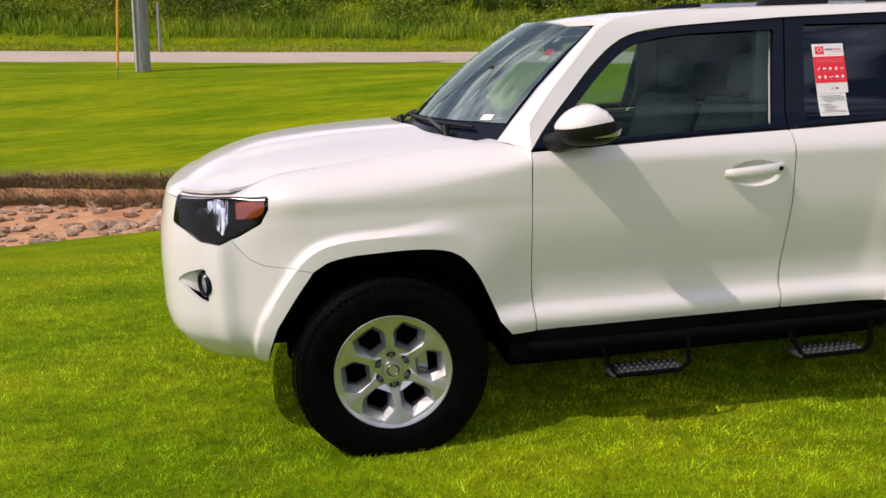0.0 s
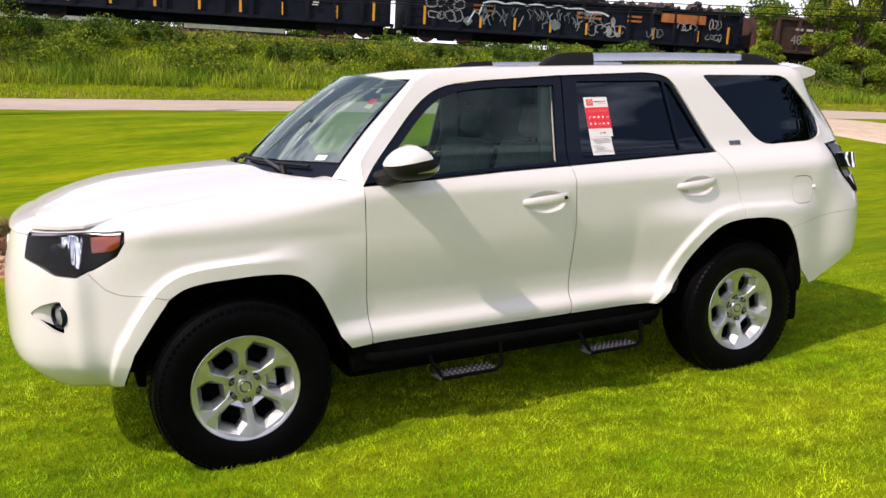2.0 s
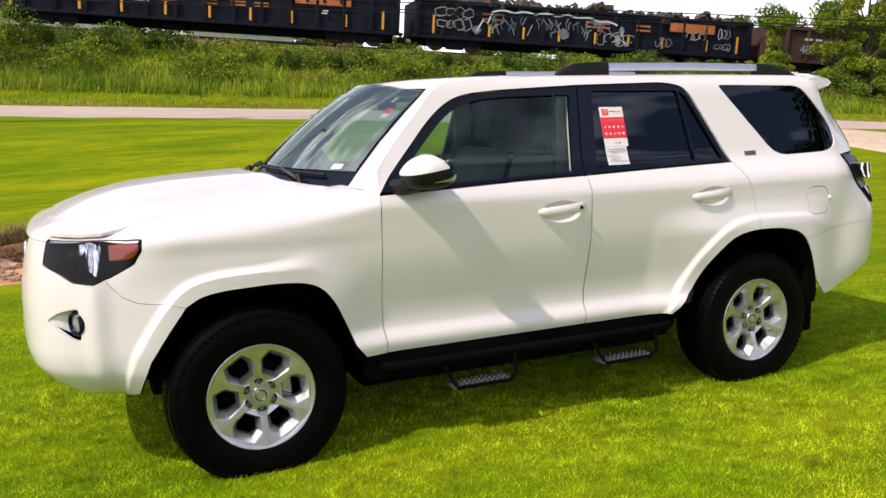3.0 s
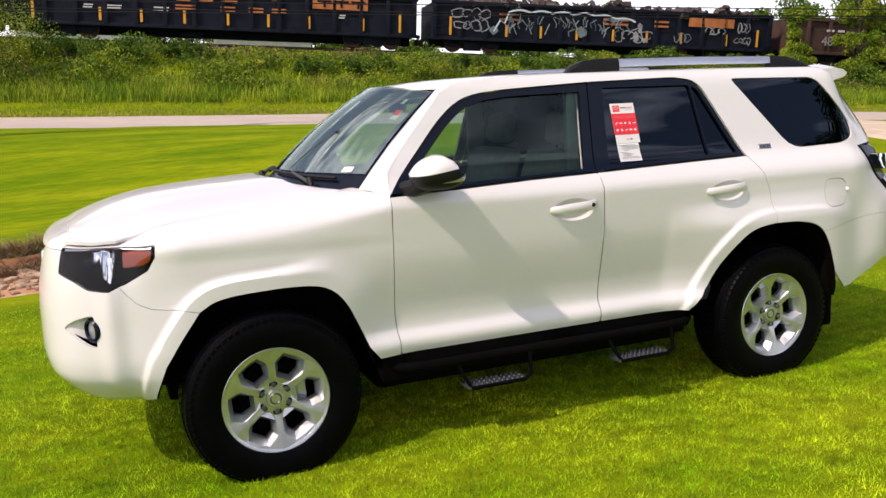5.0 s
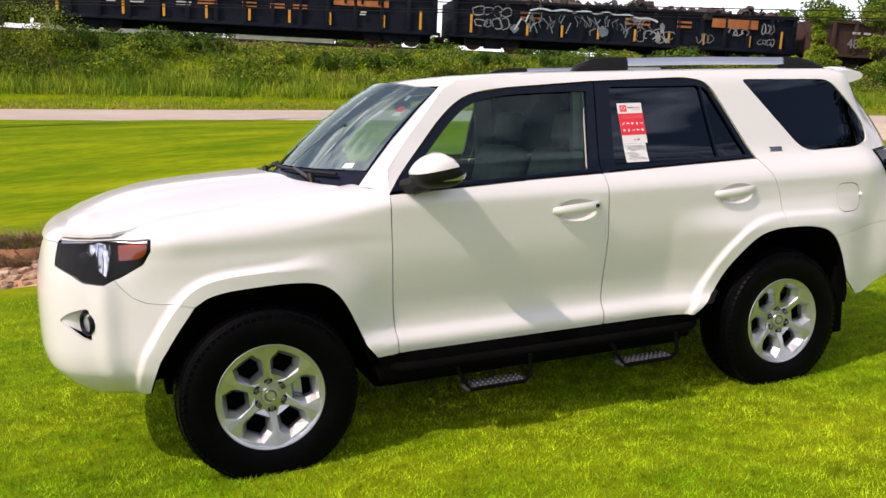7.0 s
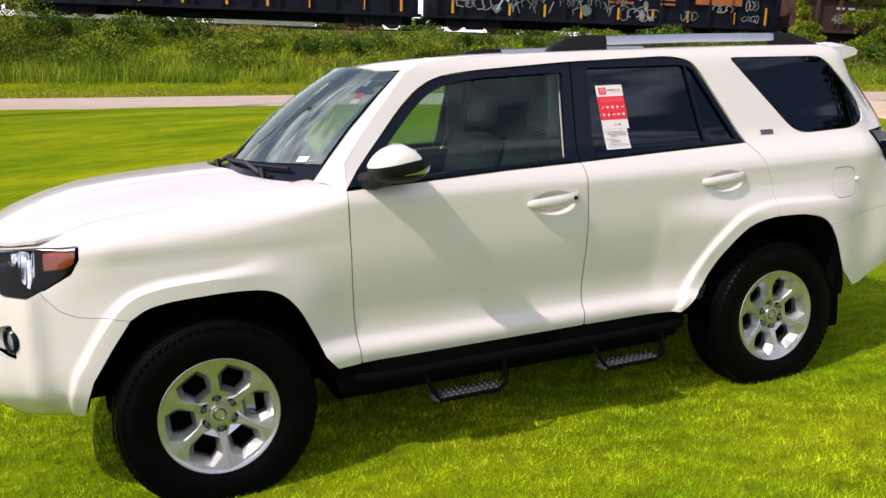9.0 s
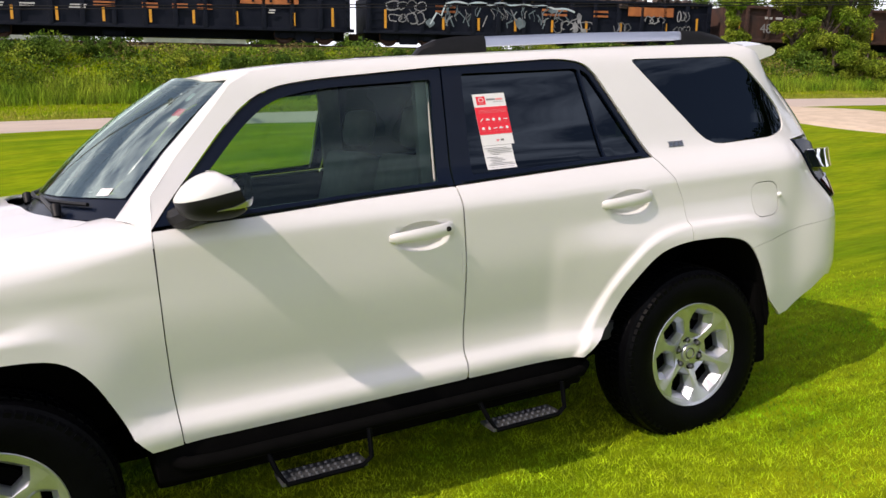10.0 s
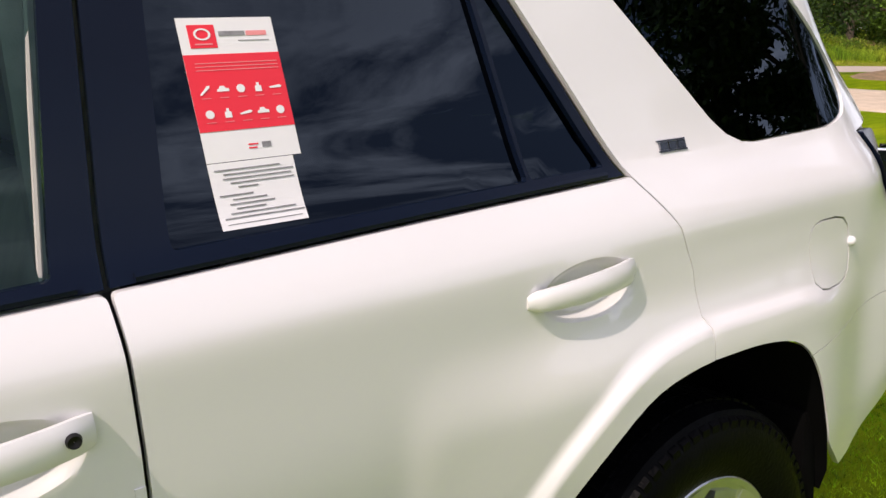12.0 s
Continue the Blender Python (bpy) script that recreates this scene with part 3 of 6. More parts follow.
tail_in = curve_of(((0.42, 0.08), (0.50, 0.025), (0.58, -0.012), (0.68, -0.038), (0.86, -0.044), (0.94, -0.036), (1.05, 0.0), (1.15, 0.046), (1.30, 0.10), (1.70, 0.36), (1.76, 0.42)))
ARCH_F = round_line([(-0.492, 0.44), (-0.433, 0.597), (-0.352, 0.722, 0.05), (-0.262, 0.842, 0.09), (-0.154, 0.870, 0.06), (0.102, 0.882, 0.08), (0.262, 0.864, 0.09), (0.345, 0.780, 0.07), (0.428, 0.598, 0.05), (0.470, 0.47)], closed=False, steps=4)
ARCH_R = round_line([(2.222, 0.44), (2.323, 0.606), (2.420, 0.762, 0.07), (2.545, 0.884, 0.09), (2.70, 0.915, 0.07), (2.905, 0.911, 0.07), (3.055, 0.880, 0.09), (3.135, 0.772, 0.07), (3.205, 0.563, 0.06), (3.228, 0.44)], closed=False, steps=4)
fender_top = curve_of(((-1.60, 1.168), (-1.10, 1.160), (-0.90, 1.142), (-0.80, 1.120), (-0.52, 1.142), (-0.42, 1.166), (-0.13, 1.202), (0.37, 1.254), (0.60, 1.275)))
fender_turn = curve_of(((-1.60, 1.104), (-0.90, 1.100), (-0.60, 1.095), (-0.45, 1.078), (-0.2, 1.078), (0.0, 1.085), (0.45, 1.15), (0.60, 1.19)))
HANDLES = ((1.508, 1.098), (2.448, 1.116))


REAR_LINE = [p for p in ARCH_R if p[0] < 2.88] + [(2.95, 0.909), (3.10, 0.906), (3.30, 0.904), (3.60, 0.900)]


def arch_bulge(s, z, arch, mid):
    """The wheel arch's flare; behind the rear wheel its upper edge runs on level and melts into the bumper."""
    if z > 1.12 or s < mid - 0.75 or s > mid + 1.1:
        return 0.0
    if mid < 1:
        d = dist_to((s, z), arch)
        spread = smooth01((s - mid - 0.02) / 0.42) * 0.10
        b = 0.033 * smooth01((0.082 + spread - d) / (0.027 + spread)) * (1 - 0.75 * smooth01((s - mid - 0.02) / 0.42))
        return b + 0.012 * smooth01((0.22 - d) / 0.20)
    d = 0.0 if s > 2.88 and z < 0.905 else dist_to((s, z), REAR_LINE)
    soft = smooth01((s - 3.03) / 0.40)
    b = 0.022 * smooth01((0.084 - d) / (0.027 + 0.13 * soft)) * (1 - 0.5 * soft) * (1 - smooth01((s - 3.25) / 0.45))
    return b + 0.011 * smooth01((0.27 - d) / 0.24) * (1 - smooth01((s - 3.1) / 0.4))


def haunch(u):
    """The body swells over the rear wheel, from the middle of the rear door on."""
    t = clamp((u - 2.05) / 0.46)
    return 0.034 * (1 - (1 - t) ** 1.7) * smooth01(t / 0.18) * (1 - smooth01((u - 3.10) / 0.40))


def side(u, v, inn=0.0, sign=-1):
    """The body's skin: u along the plan, v up it. In front of the doors the skin turns over onto the hood above the fender's shoulder."""
    z, extra = v, 0.0
    front = smooth01((-0.30 - u) / 0.32)
    rear = smooth01((u - 3.36) / 0.34)
    if u < 0.576:
        z0 = fender_turn(u)
        if v > z0:
            a = min(1.0, (v - z0) / 0.20) * 1.08
            reach = clamp(plan_at(u)[0].y - 0.707 - nose_in(fender_top(u)) * front + 0.016 * (1 - front), 0.04, 0.20)
            reach = 0.168 + (reach - 0.168) * smooth01((u + 0.62) / 0.12)
            extra = reach * (1 - math.cos(a)) / (1 - math.cos(1.08))
            z = z0 + (fender_top(u) - z0) * math.sin(a) / math.sin(1.08)
    s_in = side_in(z)
    if u < 0.7 and z > 1.05:
        s_in = s_in * smooth01((u - 0.2) / 0.45) + (-0.016) * (1 - smooth01((u - 0.2) / 0.45))
    # the low crease dies out towards the wheels; the fender is plain
    if z < 1.06:
        mellow = smooth01((1.06 - z) / 0.22)
        k = smooth01((u - 0.28) / 0.27) * (1 - smooth01((u - 2.35) / 0.3))
        s_in += mellow * (1 - k) * (0.004 + 0.06 * max(0.0, 0.62 - z) * (1 if u > 3 else 0.4) - s_in)
    w = s_in * (1 - front) * (1 - rear) + nose_in(z) * front + tail_in(z) * rear + extra
    w -= arch_bulge(u, z, ARCH_F, 0.0) * (1 - 0.4 * front) + arch_bulge(u, z, ARCH_R, 2.75)
    w -= haunch(u) * smooth01((1.07 - z) / 0.16) * smooth01((z - 0.40) / 0.10)
    for hx, hz in HANDLES:
        e = ((u - hx - 0.005) / 0.118) ** 2 + ((z - hz + 0.008) / 0.056) ** 2
        if e < 1:
            w += 0.023 * smooth01((1 - e) / 0.55)
    # shoulder crease along fender and doors
    w += 0.007 * smooth01((z - 1.0) / 0.02) * smooth01((1.045 - z) / 0.045) * smooth01((0.9 - u) / 0.8) * (1 - front)
    if z < 0.98:
        w -= 0.020 * math.exp(-((u + 0.635) / 0.045) ** 2) * smooth01((0.98 - z) / 0.06) * smooth01((z - 0.44) / 0.1)
    p, n = plan_at(u + 0.016 * smooth01((u - 2.0) / 0.5))
    q = p - n * (w + inn)
    return Vector((q.x, sign * max(q.y, 0.0), z))


def left(u, v, inn=0.0):
    return side(u, v, inn, -1)


def right(u, v, inn=0.0):
    return side(u, v, inn, 1)


SIDES = ((left, -1), (right, 1))


def offset_line(line, d, mid):
    """The line moved outwards from the wheel's middle."""
    res = []
    for i, p in enumerate(line):
        a, b = line[max(0, i - 1)], line[min(len(line) - 1, i + 1)]
        n = Vector((-(b[1] - a[1]), b[0] - a[0])).normalized()
        if n.dot(Vector((p[0] - mid, p[1] - 0.4))) < 0:
            n = -n
        q = (p[0] + n.x * d, p[1] + n.y * d)
        if dist_to(q, line) > d * 0.93:
            res.append(q)
    return res


LIPS_F = [offset_line(ARCH_F, d, 0.0) for d in (0.026, 0.048, 0.057, 0.066, 0.075, 0.084, 0.097)]
LIPS_R = [offset_line(REAR_LINE, d, 2.75) for d in (0.026, 0.048, 0.057, 0.066, 0.075, 0.084, 0.097)]


def pair(name, outline, mat, step=0.022, depth=0.016, holes=(), label="", inset=0.0, parent=None, lines=()):
    made = []
    for fn, sg in SIDES:
        bm = sheet(outline, lambda u, v, i, fn=fn: fn(u, v, i + inset), step, depth, holes, lines)
        made.append(part(name, bm, mat, parent or car, label, sharp=40))
    return made


CUPS = [[(hx + 0.005 + 0.118 * q * math.cos(a), hz - 0.008 + 0.056 * q * math.sin(a)) for a in (math.tau * j / 40 for j in range(41))] for hx, hz in HANDLES for q in (1.0, 0.9, 0.78, 0.64)]
belt = curve_of(((0.55, 1.222), (0.925, 1.231), (1.414, 1.249), (1.70, 1.254), (2.18, 1.268), (2.64, 1.279)))
LAMP = [(-0.880, 1.118, 0.01), (-0.436, 1.130, 0.015), (-0.440, 1.058, 0.02), (-0.476, 1.005, 0.03), (-0.575, 0.955, 0.02), (-0.632, 0.930, 0.02), (-0.722, 0.936, 0.02), (-0.800, 0.976, 0.03), (-0.888, 1.002, 0.015)]
LAMP = round_line(LAMP)
FOG = round_line([(-0.862, 0.775, 0.02), (-0.80, 0.812, 0.04), (-0.705, 0.832, 0.02), (-0.700, 0.690, 0.02), (-0.745, 0.704, 0.02), (-0.82, 0.748, 0.02)])


def arch_between(arch, lo, hi):
    return [p for p in arch if lo <= p[0] <= hi]


seam_b = [(-0.284, 0.815), (-0.34, 0.828), (-0.411, 0.833), (-0.47, 0.842), (-0.525, 0.868), (-0.570, 0.915), (-0.590, 0.944)]
low_f = arch_between(ARCH_F, -0.47, -0.292)
# front bumper: chin, corner and the flare's front leg
bumper = [(S_NOSE, 0.47), (-1.0, 0.455), (-0.72, 0.425), (-0.58, 0.425), (-0.494, 0.446)] + low_f + [(p[0] - 0.0008, p[1] - 0.001) for p in seam_b] + \
         [(-0.632, 0.924), (-0.722, 0.932), (-0.802, 0.972), (-0.891, 0.998), (-0.889, 1.092), (-1.12, 1.095), (-1.18, 0.98), (-1.23, 0.80), (S_NOSE, 0.79)]
pair("front_bumper", bumper, PAINT, holes=(FOG, ), label="white front bumper with fog lamp pocket", lines=LIPS_F)
fender = [(p[0] + 0.0008, p[1] + 0.001) for p in reversed(seam_b)] + arch_between(ARCH_F, -0.276, 0.468) + [(0.495, 0.487), (0.596, 0.490), (0.583, 0.686), (0.576, 0.866), (0.574, 1.042), (0.573, 1.15), (0.573, 1.20), (0.553, 1.25), (0.528, 1.30), (0.50, 1.345), (0.485, 1.362)] + \
         [(0.42, 1.345), (0.2, 1.316), (-0.05, 1.288), (-0.25, 1.282), (-0.38, 1.283), (-0.46, 1.283), (-0.50, 1.266), (-0.54, 1.222), (-0.572, 1.130), (-0.432, 1.133), (-0.436, 1.055), (-0.470, 1.001), (-0.57, 0.949)]
pair("front_fender", fender, PAINT, step=0.021, lines=LIPS_F)
door_f = [(0.600, 0.490, 0.01), (1.680, 0.494, 0.01), (1.684, 0.80), (1.686, 1.05), (1.681, belt(1.68), 0.01), (1.3, belt(1.3)), (0.925, belt(0.925)), (0.579, belt(0.579) - 0.002, 0.005), (0.578, 1.042), (0.580, 0.866), (0.587, 0.686)]
pair("front_door", round_line(door_f), PAINT, step=0.019, label="white front door with body-coloured handle", lines=CUPS)
low_r = arch_between(ARCH_R, 2.245, 2.74)
door_r = [(1.687, 0.494, 0.01), (2.17, 0.494), (2.20, 0.490)] + low_r + [(2.7405, 0.9145), (2.741, 0.976), (2.727, 1.09), (2.69, 1.18), (2.630, belt(2.63)), (2.18, belt(2.18)), (1.688, belt(1.69), 0.01), (1.693, 1.05), (1.691, 0.80)]
pair("rear_door", round_line(door_r), PAINT, step=0.019, label="white rear door with body-coloured handle", lines=LIPS_R + CUPS)
def arch_x(z):
    """Where the rear arch's hind leg stands at the height z."""
    for (x0, z0), (x1, z1) in zip(ARCH_R, ARCH_R[1:]):
        if x0 > 2.9 and z0 >= z >= z1:
            return x0 + (x1 - x0) * (z0 - z) / (z0 - z1)
    return 3.1


QWIN = round_line([(2.638, 1.702, 0.03), (3.255, 1.694, 0.06), (3.500, 1.420, 0.06), (3.475, 1.338, 0.07), (3.35, 1.311, 0.03), (2.972, 1.302, 0.08)])
FUEL = round_line([(3.122, 1.122, 0.05), (3.290, 1.122, 0.06), (3.300, 0.962, 0.06), (3.128, 0.962, 0.05)])
quarter = [(0.578, 1.240), (0.592, 1.330), (0.70, 1.455), (0.83, 1.590), (0.915, 1.682), (1.00, 1.722), (1.15, 1.738), (1.5, 1.750), (2.5, 1.755), (3.30, 1.750)] + \
          [(3.46, 1.700), (3.65, 1.46), (3.69, 1.30), (3.487, 1.290), (3.53, 1.20), (3.615, 1.09), (3.73, 0.985), (3.73, 0.897), (3.48, 0.885), (3.20, 0.851), (arch_x(0.836), 0.836)] + \
          [p for p in reversed([q for q in ARCH_R if 2.750 < q[0] < arch_x(0.836) - 0.004])] + [(2.7430, 0.9145), (2.7435, 0.976), (2.7295, 1.09), (2.693, 1.182), (2.633, 1.282), (2.440, 1.650, 0.04), (2.390, 1.700, 0.04), (2.28, 1.720, 0.06), (1.72, 1.708), (1.21, 1.684, 0.10), (1.035, 1.662, 0.10), (0.905, 1.580, 0.10), (0.578, 1.228)]
pair("body_side", round_line(quarter, steps=4), PAINT, step=0.022, holes=(QWIN, FUEL), label="white pillars and rear quarter panel in one pressing", lines=LIPS_R)
pair("fuel_door", [(3.126 + (x - 3.126) * 0.955 + 0.002, 1.042 + (y - 1.042) * 0.95) for x, y in FUEL], PAINT)
rear_bumper = [(arch_x(0.834), 0.834)] + [p for p in ARCH_R if p[0] > arch_x(0.834) + 0.004 and p[1] > 0.585] + [(3.215, 0.565), (3.262, 0.52), (3.302, 0.482), (3.36, 0.488), (3.56, 0.562), (3.66, 0.615), (3.75, 0.60), (S_TAIL, 0.56), (S_TAIL, 0.88), (3.72, 0.895), (3.48, 0.883), (3.20, 0.849)]
pair("rear_bumper", rear_bumper, PAINT, label="white rear bumper", lines=LIPS_R)
tailgate = [(3.77, 0.90), (3.83, 1.285), (3.74, 1.30), (3.69, 1.47), (3.53, 1.72), (S_TAIL, 1.72), (S_TAIL, 0.90)]
RWIN = [(3.82, 1.33), (3.72, 1.66), (S_TAIL, 1.67), (S_TAIL, 1.33)]
pair("tailgate", tailgate, PAINT, step=0.03)
pair("rear_window", RWIN, GLASS_DARK, step=0.04, depth=0.0, inset=-0.004)
pair("quarter_window", [(x + (3.1 - x) * 0.012, z + (1.5 - z) * 0.015) for x, z in QWIN], GLASS_DARK, step=0.04, depth=0.0, inset=0.007)
# black door frames with glass
frame_f = [(0.588, 1.231), (0.914, 1.577, 0.10), (1.037, 1.656, 0.10), (1.21, 1.678, 0.10), (1.734, 1.702), (1.682, belt(1.682) + 0.004), (1.3, belt(1.3) + 0.004), (0.925, belt(0.925) + 0.004)]
GLASS_F = round_line([(0.86, 1.254, 0.02), (1.627, 1.276, 0.01), (1.687, 1.660, 0.015), (1.24, 1.650, 0.10), (1.06, 1.622, 0.09), (0.94, 1.540, 0.09), (0.775, 1.370, 0.03)], steps=5)
pair("front_door_frame", round_line(frame_f, steps=4), GLOSS_BLACK, step=0.025, holes=(GLASS_F, ), label="satin black window frame", inset=0.008)
frame_r = [(1.690, belt(1.69) + 0.004), (1.742, 1.704), (2.275, 1.714, 0.06), (2.382, 1.694, 0.04), (2.432, 1.645, 0.04), (2.622, belt(2.62) + 0.004), (2.18, belt(2.18) + 0.004)]
GLASS_R = round_line([(1.778, 1.286, 0.01), (2.396, 1.298, 0.01), (2.362, 1.674, 0.02), (1.822, 1.676, 0.015)])
GLASS_V = round_line([(2.404, 1.299, 0.01), (2.585, 1.302, 0.01), (2.408, 1.648, 0.02), (2.372, 1.670, 0.01)])
pair("rear_door_frame", round_line(frame_r, steps=4), GLOSS_BLACK, step=0.025, holes=(GLASS_R, GLASS_V), label="satin black window frame", inset=0.008)
pair("front_door_glass", GLASS_F, GLASS_FRONT, step=0.05, depth=0.0, inset=0.022, label="lightly tinted front door glass")
pair("rear_door_glass", GLASS_R, GLASS_DARK, step=0.018, depth=0.0, inset=0.022, label="dark privacy glass")
pair("rear_vent_glass", GLASS_V, GLASS_DARK, step=0.05, depth=0.0, inset=0.022, label="dark privacy glass")
# rubber seals at the belt
for fn, sg in SIDES:
    bm = bmesh.new()
    tube(bm, [fn(x, belt(x) + 0.012, -0.001) for x in [0.80 + 0.05 * k for k in range(18)]], 0.007, 6)
    part("window_seal", bm, GLOSS_BLACK, car)
    bm = bmesh.new()
    tube(bm, [fn(x, belt(x) + 0.012, -0.001) for x in [1.72 + 0.05 * k for k in range(18)]], 0.007, 6)
    part("window_seal", bm, GLOSS_BLACK, car)

# roof, hood, windscreen
roof_mid = curve_of(((0.78, 1.722), (0.95, 1.752), (1.3, 1.772), (1.9, 1.782), (2.8, 1.780), (3.25, 1.772), (3.45, 1.764)))
roof_rim = curve_of(((0.86, 1.690), (0.94, 1.710), (1.15, 1.738), (1.5, 1.752), (2.5, 1.757), (3.3, 1.752), (3.45, 1.735)))


def roof_at(x, y, inn=0.0):
    t = clamp(abs(y) / 0.66)
    return Vector((x, y, roof_rim(x) + (roof_mid(x) - roof_rim(x)) * (1 - t ** 2.6) - inn))


roof = [(0.80, 0.0), (0.82, 0.25), (0.865, 0.45), (0.93, 0.59), (1.0, 0.648), (1.15, 0.648), (1.5, 0.642), (2.5, 0.640), (3.32, 0.640), (3.42, 0.60), (3.45, 0.3), (3.45, 0.0)]
roof = roof + [(x, -y) for x, y in reversed(roof[1:-1])]
SUNROOF = round_line([(1.12, -0.40, 0.06), (1.60, -0.40, 0.06), (1.60, 0.40, 0.06), (1.12, 0.40, 0.06)])
part("roof", sheet(roof, roof_at, 0.04, 0.02, (SUNROOF, )), PAINT, car, "white roof panel")
part("sunroof", sheet([(1.36 + (x - 1.36) * 0.97, y * 0.98) for x, y in SUNROOF], lambda x, y, i: roof_at(x, y, i + 0.004), 0.05, 0.01), GLASS_DARK, car, "dark glass sunroof")
hood_mid = curve_of(((-0.80, 1.152), (-0.72, 1.188), (-0.6, 1.226), (-0.35, 1.268), (0.0, 1.292), (0.25, 1.300), (0.45, 1.296)))


def hood_at(x, y, inn=0.0):
    t = abs(y) / 0.715
    rim = fender_top(x)
    mid = hood_mid(x)
    w = 1 - clamp(t) ** 2.4
    z = rim + (mid - rim) * w
    z += 0.014 * smooth01((0.46 - abs(y)) / 0.12) * smooth01((x + 0.75) / 0.3)
    z -= 0.05 * max(0, min(t, 1.0) - 0.93)
    # the front corner rolls down onto the head lamp
    k = smooth01((-0.36 - x) / 0.12)
    if k > 0:
        dd = dist_to((x, abs(y)), PLAN[:12])
        q = clamp((dd - 0.058) / 0.15)
        low = 1.127
        if z > low:
            z = z + (low + (z - low) * math.sqrt(1 - (1 - q) ** 2) - z) * k
    return Vector((x, y, z - inn))


hood = [(-0.778, 0.0), (-0.773, 0.22), (-0.760, 0.40), (-0.752, 0.52), (-0.760, 0.585), (-0.773, 0.624), (-0.725, 0.679), (-0.651, 0.723), (-0.577, 0.751), (-0.535, 0.732), (-0.470, 0.713), (-0.40, 0.703), (-0.33, 0.703), (-0.2, 0.706), (0.2, 0.713), (0.37, 0.714), (0.40, 0.69), (0.33, 0.60), (0.22, 0.40), (0.16, 0.2), (0.14, 0.0)]
hood = hood + [(x, -y) for x, y in reversed(hood[1:-1])]
part("hood", sheet(hood, hood_at, 0.024, 0.012), PAINT, car, "white hood with a raised middle")
pair("nose_panel", [(S_NOSE, 1.096), (-1.04, 1.096), (-0.888, 1.096), (-0.882, 1.12), (-0.878, 1.22), (-1.0, 1.245), (S_NOSE, 1.25)], PAINT)
pair("lamp_ledge", [(-0.880, 1.108), (-0.66, 1.116), (-0.434, 1.120), (-0.432, 1.17), (-0.36, 1.24), (-0.60, 1.205), (-0.75, 1.210), (-0.878, 1.21)], PAINT, inset=0.006)


def screen_at(u, v, inn=0.0):
    a = abs(u)
    b = Vector((0.205 + 0.275 * a ** 2.2, 0.712 * u, 1.268 - 0.012 * a * a))
    t = Vector((0.815 + 0.125 * a ** 2.4, 0.585 * u, 1.742 - 0.045 * a ** 2))
    p = b.lerp(t, v)
    n = Vector((-0.62, 0.35 * u, 0.72)).normalized()
    return p + n * (0.035 * math.sin(math.pi * v) * (1 - 0.4 * a) - inn)


SCREEN = [(-1, 0), (-0.5, 0), (0, 0), (0.5, 0), (1, 0), (1, 0.5), (1, 1), (0.5, 1), (0, 1), (-0.5, 1), (-1, 1)]
part("windscreen", sheet([(x * 0.985, 0.115 + 0.02 * x * x + y * (0.875 - 0.02 * x * x)) for x, y in SCREEN], screen_at, 0.06, 0.0), GLASS_SCREEN, car, "clear windscreen with wire reflections")
part("screen_surround", sheet(SCREEN, lambda u, v, i: screen_at(u, v, i + 0.006), 0.06, 0.01, ([(-0.93, 0.17), (-0.80, 0.14), (0.0, 0.12), (0.80, 0.14), (0.93, 0.17), (0.965, 0.95), (-0.965, 0.95)], )), GLOSS_BLACK, car)
# cowl under the glass
cowl = [(0.12, 0.0), (0.15, 0.25), (0.21, 0.45), (0.32, 0.61), (0.39, 0.70), (0.52, 0.74), (0.50, 0.66), (0.42, 0.50), (0.32, 0.28), (0.28, 0.0)]
cowl = cowl + [(x, -y) for x, y in reversed(cowl[1:-1])]
part("cowl", sheet(cowl, lambda x, y, i: Vector((x, y, 1.268 - 0.03 * (abs(y) / 0.72) ** 2 - i)), 0.05, 0.02), BLACK, car, "black plastic cowl")


def wiper(pivot, mid, y0, y1):
    """An arm from its pivot on the cowl to the middle of a blade that rests low on the glass."""
    bm = bmesh.new()
    tube(bm, [screen_at(pivot / 0.70, 0.005, -0.022), screen_at((pivot * 0.8 + mid * 0.2) / 0.70, 0.025, -0.026), screen_at((pivot * 0.3 + mid * 0.7) / 0.70, 0.065, -0.026), screen_at(mid / 0.70, 0.088, -0.020)], 0.011, 8, 0.007)
    w = part("wiper", bm, TRIM_IN, car, "dark grey wiper arm")
    part("pivot_cap", lathe(bmesh.new(), [(-0.022, 0.001), (-0.020, 0.014), (0.03, 0.018)], 12, Matrix.Translation(screen_at(pivot / 0.70, 0.005, -0.02)) @ pose(0, 0, 0, 50, 0, 0)), BLACK, w)
    bm = bmesh.new()
    tube(bm, [screen_at((y0 + (y1 - y0) * k / 9) / 0.70, 0.086 - 0.012 * k / 9, -0.012) for k in range(10)], 0.008, 6)
    part("wiper_blade", bm, BLACK, w)


wiper(-0.48, -0.28, 0.02, -0.58)
wiper(0.22, 0.40, 0.66, 0.14)
